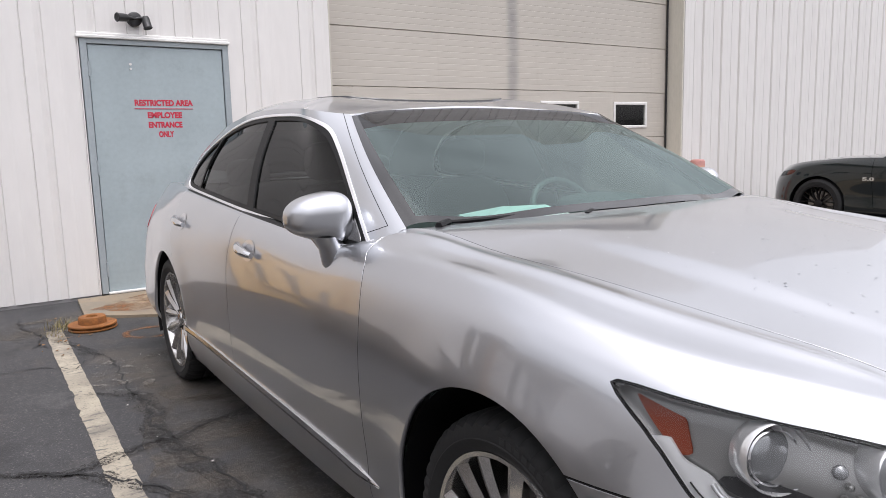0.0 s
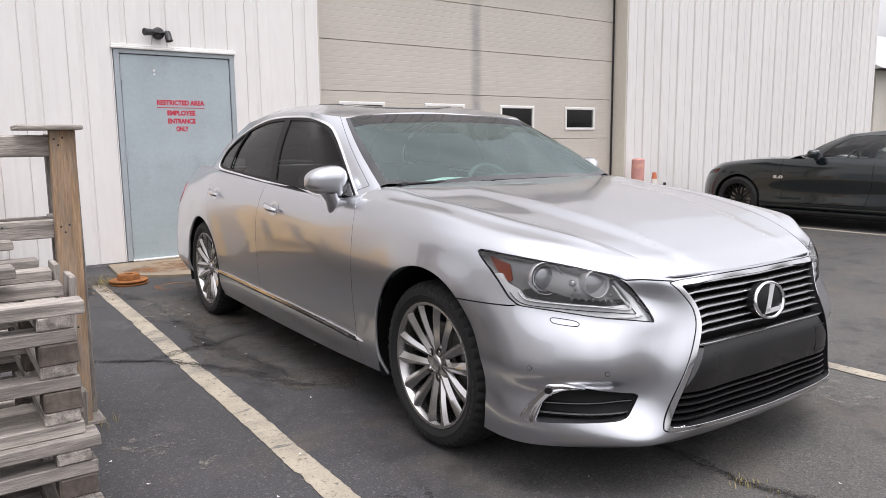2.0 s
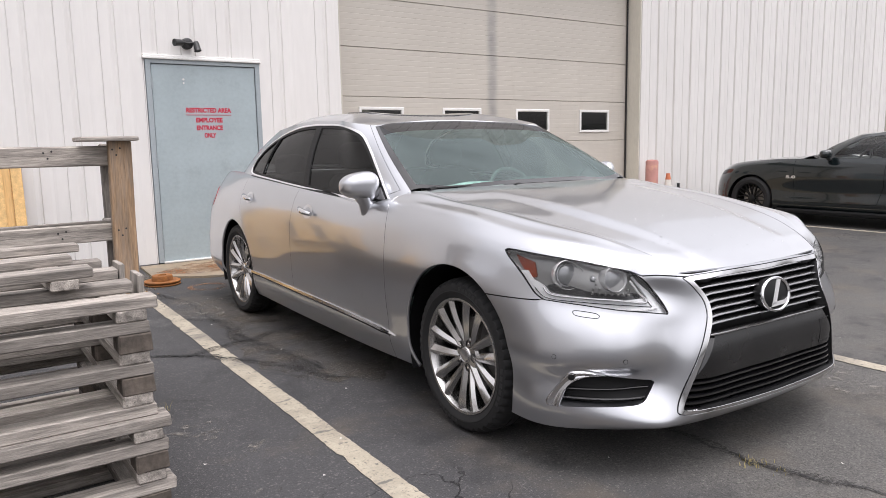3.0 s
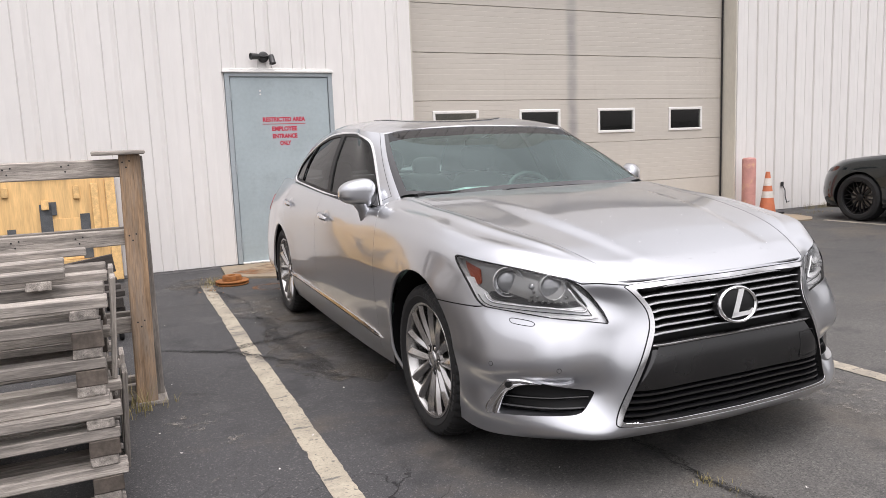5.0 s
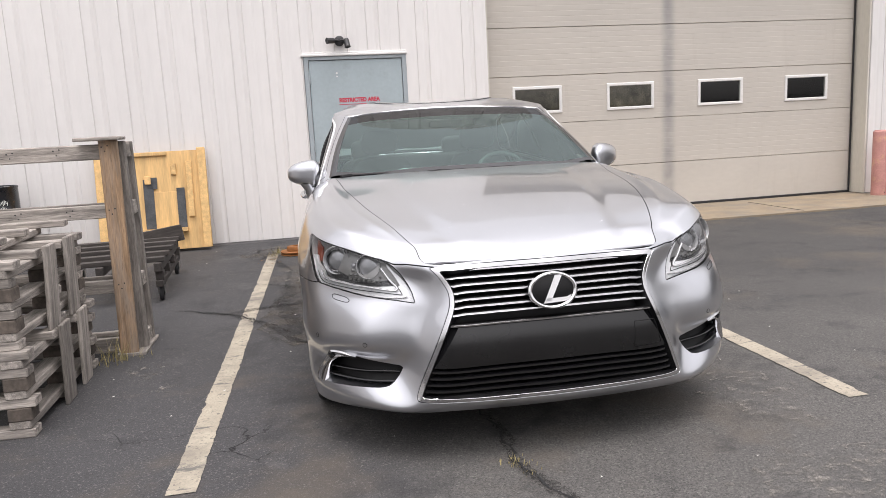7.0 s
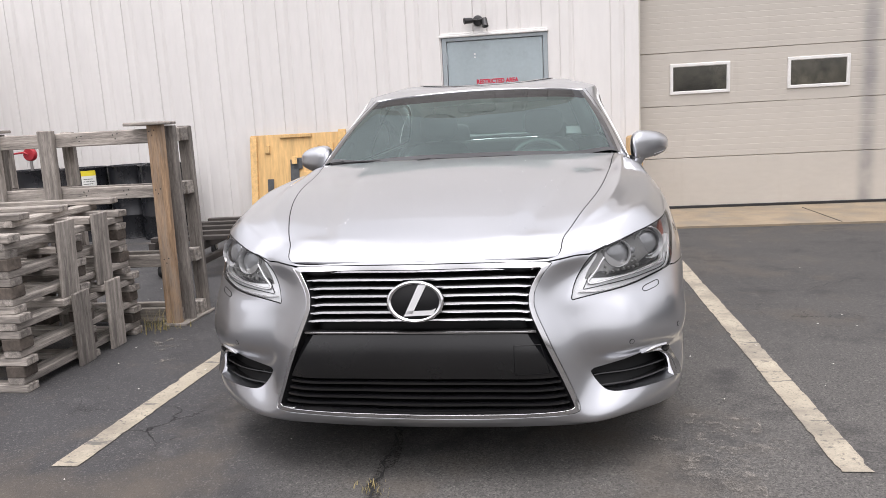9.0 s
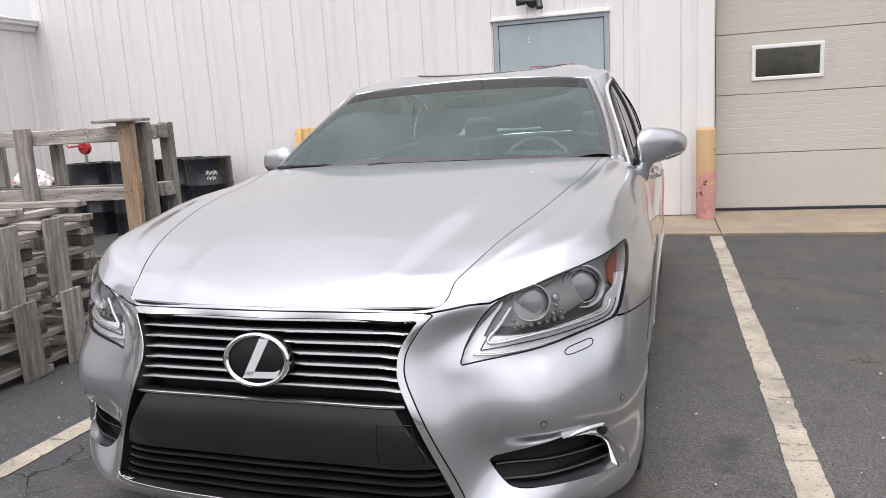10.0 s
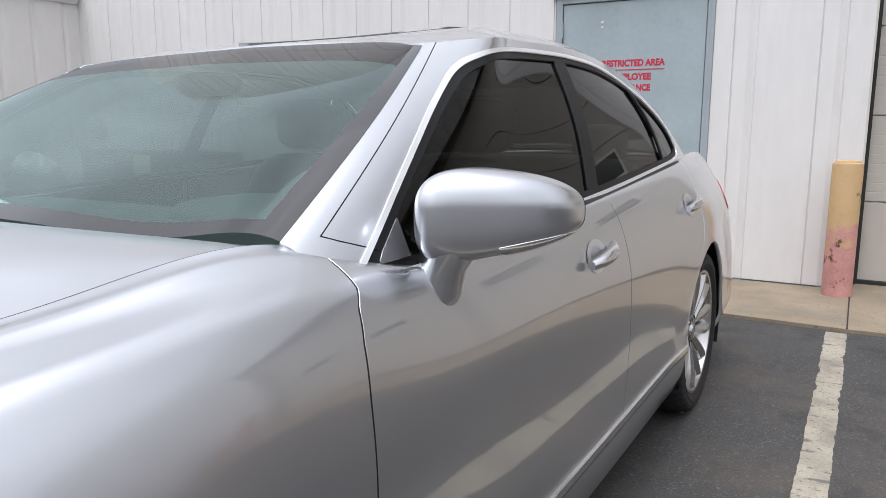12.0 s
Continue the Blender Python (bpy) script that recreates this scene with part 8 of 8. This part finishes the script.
K2 = [(0, 1.54, 1.345), (0.38, 1.52, 1.335), (0.56, 1.48, 1.322), (0.615, 1.5, 1.315), (0.61, 1.82, 1.345), (0.585, 2.27, 1.345), (0.54, 2.62, 1.3), (0.48, 2.82, 1.27), (0, 2.87, 1.28)]
K1 = [((a[0] + b[0]) / 2 + (0.02 if a[0] > 0.7 else 0), (a[1] + b[1]) / 2 - (0.02 if a[1] < 1.0 else 0), (a[2] + b[2]) / 2 + 0.014) for a, b in zip(K0, K2)]
kc, TK, UK = loft([K0, K1, K2], [0, .5, 1], 120, 20)
ki = int(np.searchsorted(UK, TK[2])) + 2
kr = int(np.searchsorted(UK, TK[7])) + 1
part("windscreen", Skin.grid(kc[:ki]).whole().mesh("windscreen", M_COUPEGLASS), None, COUPE, "clear windscreen")
kside = Skin.grid(kc[ki - 1:kr])
KWIN = rounded([(1.17, .985), (1.45, 1.215), (1.61, 1.285), (1.9, 1.305), (2.25, 1.27), (2.42, 1.06), (2.38, .995), (1.8, .985)], 2)
for m in (0, 1):
    def sided(s):
        return s.mirror() if m else s
    kw, kp = kside.cut(inside_of(KWIN, side, 0.0))
    part("roof_pillar", sided(kp).mesh("roof_pillar", M_GREEN, 0.01), None, COUPE)
    part("side_window", sided(kw.offset(-0.004)).mesh("side_window", M_COUPEGLASS), None, COUPE, "clear side window")
part("rear_glass", Skin.grid(kc[kr - 1:]).whole().mesh("rear_glass", M_TINT), None, COUPE)
rk = spline(TK, K2, np.linspace(TK[2], TK[7], 50))
ck = np.empty((41, 50, 3))
for j in range(50):
    t = (rk[j, 1] - rk[0, 1]) / (rk[-1, 1] - rk[0, 1])
    t = min(1, max(0, t))
    yc, zc = 1.54 + 1.33 * t, np.interp(t, [0, .35, 1], [1.345, 1.385, 1.28])
    ck[:, j, 0] = rk[j, 0] * wc
    ck[:, j, 1] = yc + (rk[j, 1] - yc) * np.abs(wc) ** 2
    ck[:, j, 2] = zc + (rk[j, 2] - zc) * np.abs(wc) ** 2.5
part("roof_panel", Skin.grid(ck).mesh("roof_panel", M_GREEN, 0.012), None, COUPE)
part("sill", Geo().box(-0.935, 0.935, 0.42, 2.30, 0.15, 0.225, 0.02), M_BLACK, COUPE, "black sill")
part("underbody", Geo().box(-0.80, 0.80, -0.60, 3.5, 0.17, 0.24), M_BLACK, COUPE)
part("seat", soft_box(.12, .60, 1.80, 2.1, .5, 1.08, 0.5).mesh("seat", M_SEAT), None, COUPE)
part("seat", soft_box(-.60, -.12, 1.80, 2.1, .5, 1.08, 0.5).mesh("seat", M_SEAT), None, COUPE)
part("dashboard", soft_box(-.72, .72, .85, 1.3, .72, .98, 0.4).mesh("dashboard", M_TRIM), None, COUPE)
g = Geo()
wm = pose(0.36, 1.42, 0.93, 65, 0, 0)
g.tube([wm @ Vector((0.18 * math.cos(t), 0.18 * math.sin(t), 0)) for t in np.linspace(0, 2 * math.pi, 29)], 0.016, 8, cap=False)
part("steering_wheel", g, M_LAMPBLACK, COUPE, smooth=50)
for m in (1, -1):
    s = soft_box(.90, 1.09, 1.12, 1.27, .985, 1.105, 0.75)
    s = s if m == 1 else s.mirror()
    mr = part("door_mirror", s.mesh("door_mirror", M_GREEN), None, COUPE, "dark green door mirror")
    part("mirror_stalk", Geo().tube([(m * 0.86, 1.19, .95), (m * 0.95, 1.19, 1.01)], 0.028, 10), M_LAMPBLACK, mr, smooth=50)


def coupe_wheel(m):
    w = new("wheel")
    w.parent = COUPE
    w.matrix_basis = m
    prof = [(0.238, -.12), (0.30, -.13), (0.335, -.11), (0.345, -.07), (0.345, .07), (0.335, .11), (0.30, .13), (0.255, .125), (0.238, .11)]
    part("tyre", Geo().lathe(prof, 64, axis="x"), M_TYRE, w, "black road tyre", smooth=35)
    rim = part("rim", Geo().lathe([(0.238, .10), (0.246, .115), (0.236, .118), (0.225, .10), (0.215, .0), (0.215, -.1)], 64, axis="x"), M_RIMBLACK, w, "black multi-spoke rim", smooth=40)
    for s in range(10):
        for lean in (-1, 1):
            a = 36 * s
            v = []
            for t in (0.0, 0.35, 0.7, 1.0):
                r = 0.045 + 0.185 * t
                h = 0.075 + 0.03 * t
                wd = 0.010 - 0.002 * t
                off = lean * 0.052 * t * t
                v += [(h - 0.03, off - wd, r), (h, off - wd * 0.6, r), (h, off + wd * 0.6, r), (h - 0.03, off + wd, r)]
            f = [(i * 4 + j, (i + 1) * 4 + j, (i + 1) * 4 + j + 1, i * 4 + j + 1) for i in range(3) for j in range(3)] + [(i * 4 + 3, (i + 1) * 4 + 3, (i + 1) * 4, i * 4) for i in range(3)]
            part("spoke", Geo().add(v, f, pose(0, 0, 0, a, 0, 0)), M_RIMBLACK, rim)
    part("hub", Geo().lathe([(0.06, .04), (0.058, .08), (0.03, .088), (0.0003, .09)], 28, axis="x"), M_RIMBLACK, rim, smooth=40)
    part("brake_disc", Geo().lathe([(0.17, -.01), (0.17, .012), (0.05, .014)], 40, axis="x"), M_DISC, w, smooth=30)
    part("wheel_back", Geo().lathe([(0.215, -.05), (0.04, -.05)], 32, axis="x"), M_BLACK, w)
    return w


cw = coupe_wheel(pose(0.82, 0, 0.345))
for x, y, rz in ((-0.82, 0, 180), (0.82, 2.72, 0), (-0.82, 2.72, 180)):
    copy_thing(cw, pose(x, y, 0.345, 0, 0, rz))
for y in (0, 2.72):
    for sx in (1, -1):
        n = 24
        v = []
        for i in range(n + 1):
            a = math.pi * (-0.1 + 1.2 * i / n)
            for x in (0.93, 0.60):
                v.append((sx * x, y + 0.38 * math.cos(a), 0.35 + 0.38 * math.sin(a)))
        g = Geo().add(v, [(2 * i, 2 * i + 1, 2 * i + 3, 2 * i + 2) for i in range(n)])
        g.add([v[2 * i + 1] for i in range(n + 1)], [tuple(range(n + 1))])
        part("wheel_housing", g, M_BLACK, COUPE, smooth=40)
fx = near(CB.v[CB.v[:, 0] > 0.6], [1, 2], (0.66, 0.70), 0)
lettering("5.0", 0, 0, 0.15, 0.045, M_CHROME, COUPE, depth=0.004, m=pose(fx + 0.004, 0.66, 0.70, 90, 0, 90))
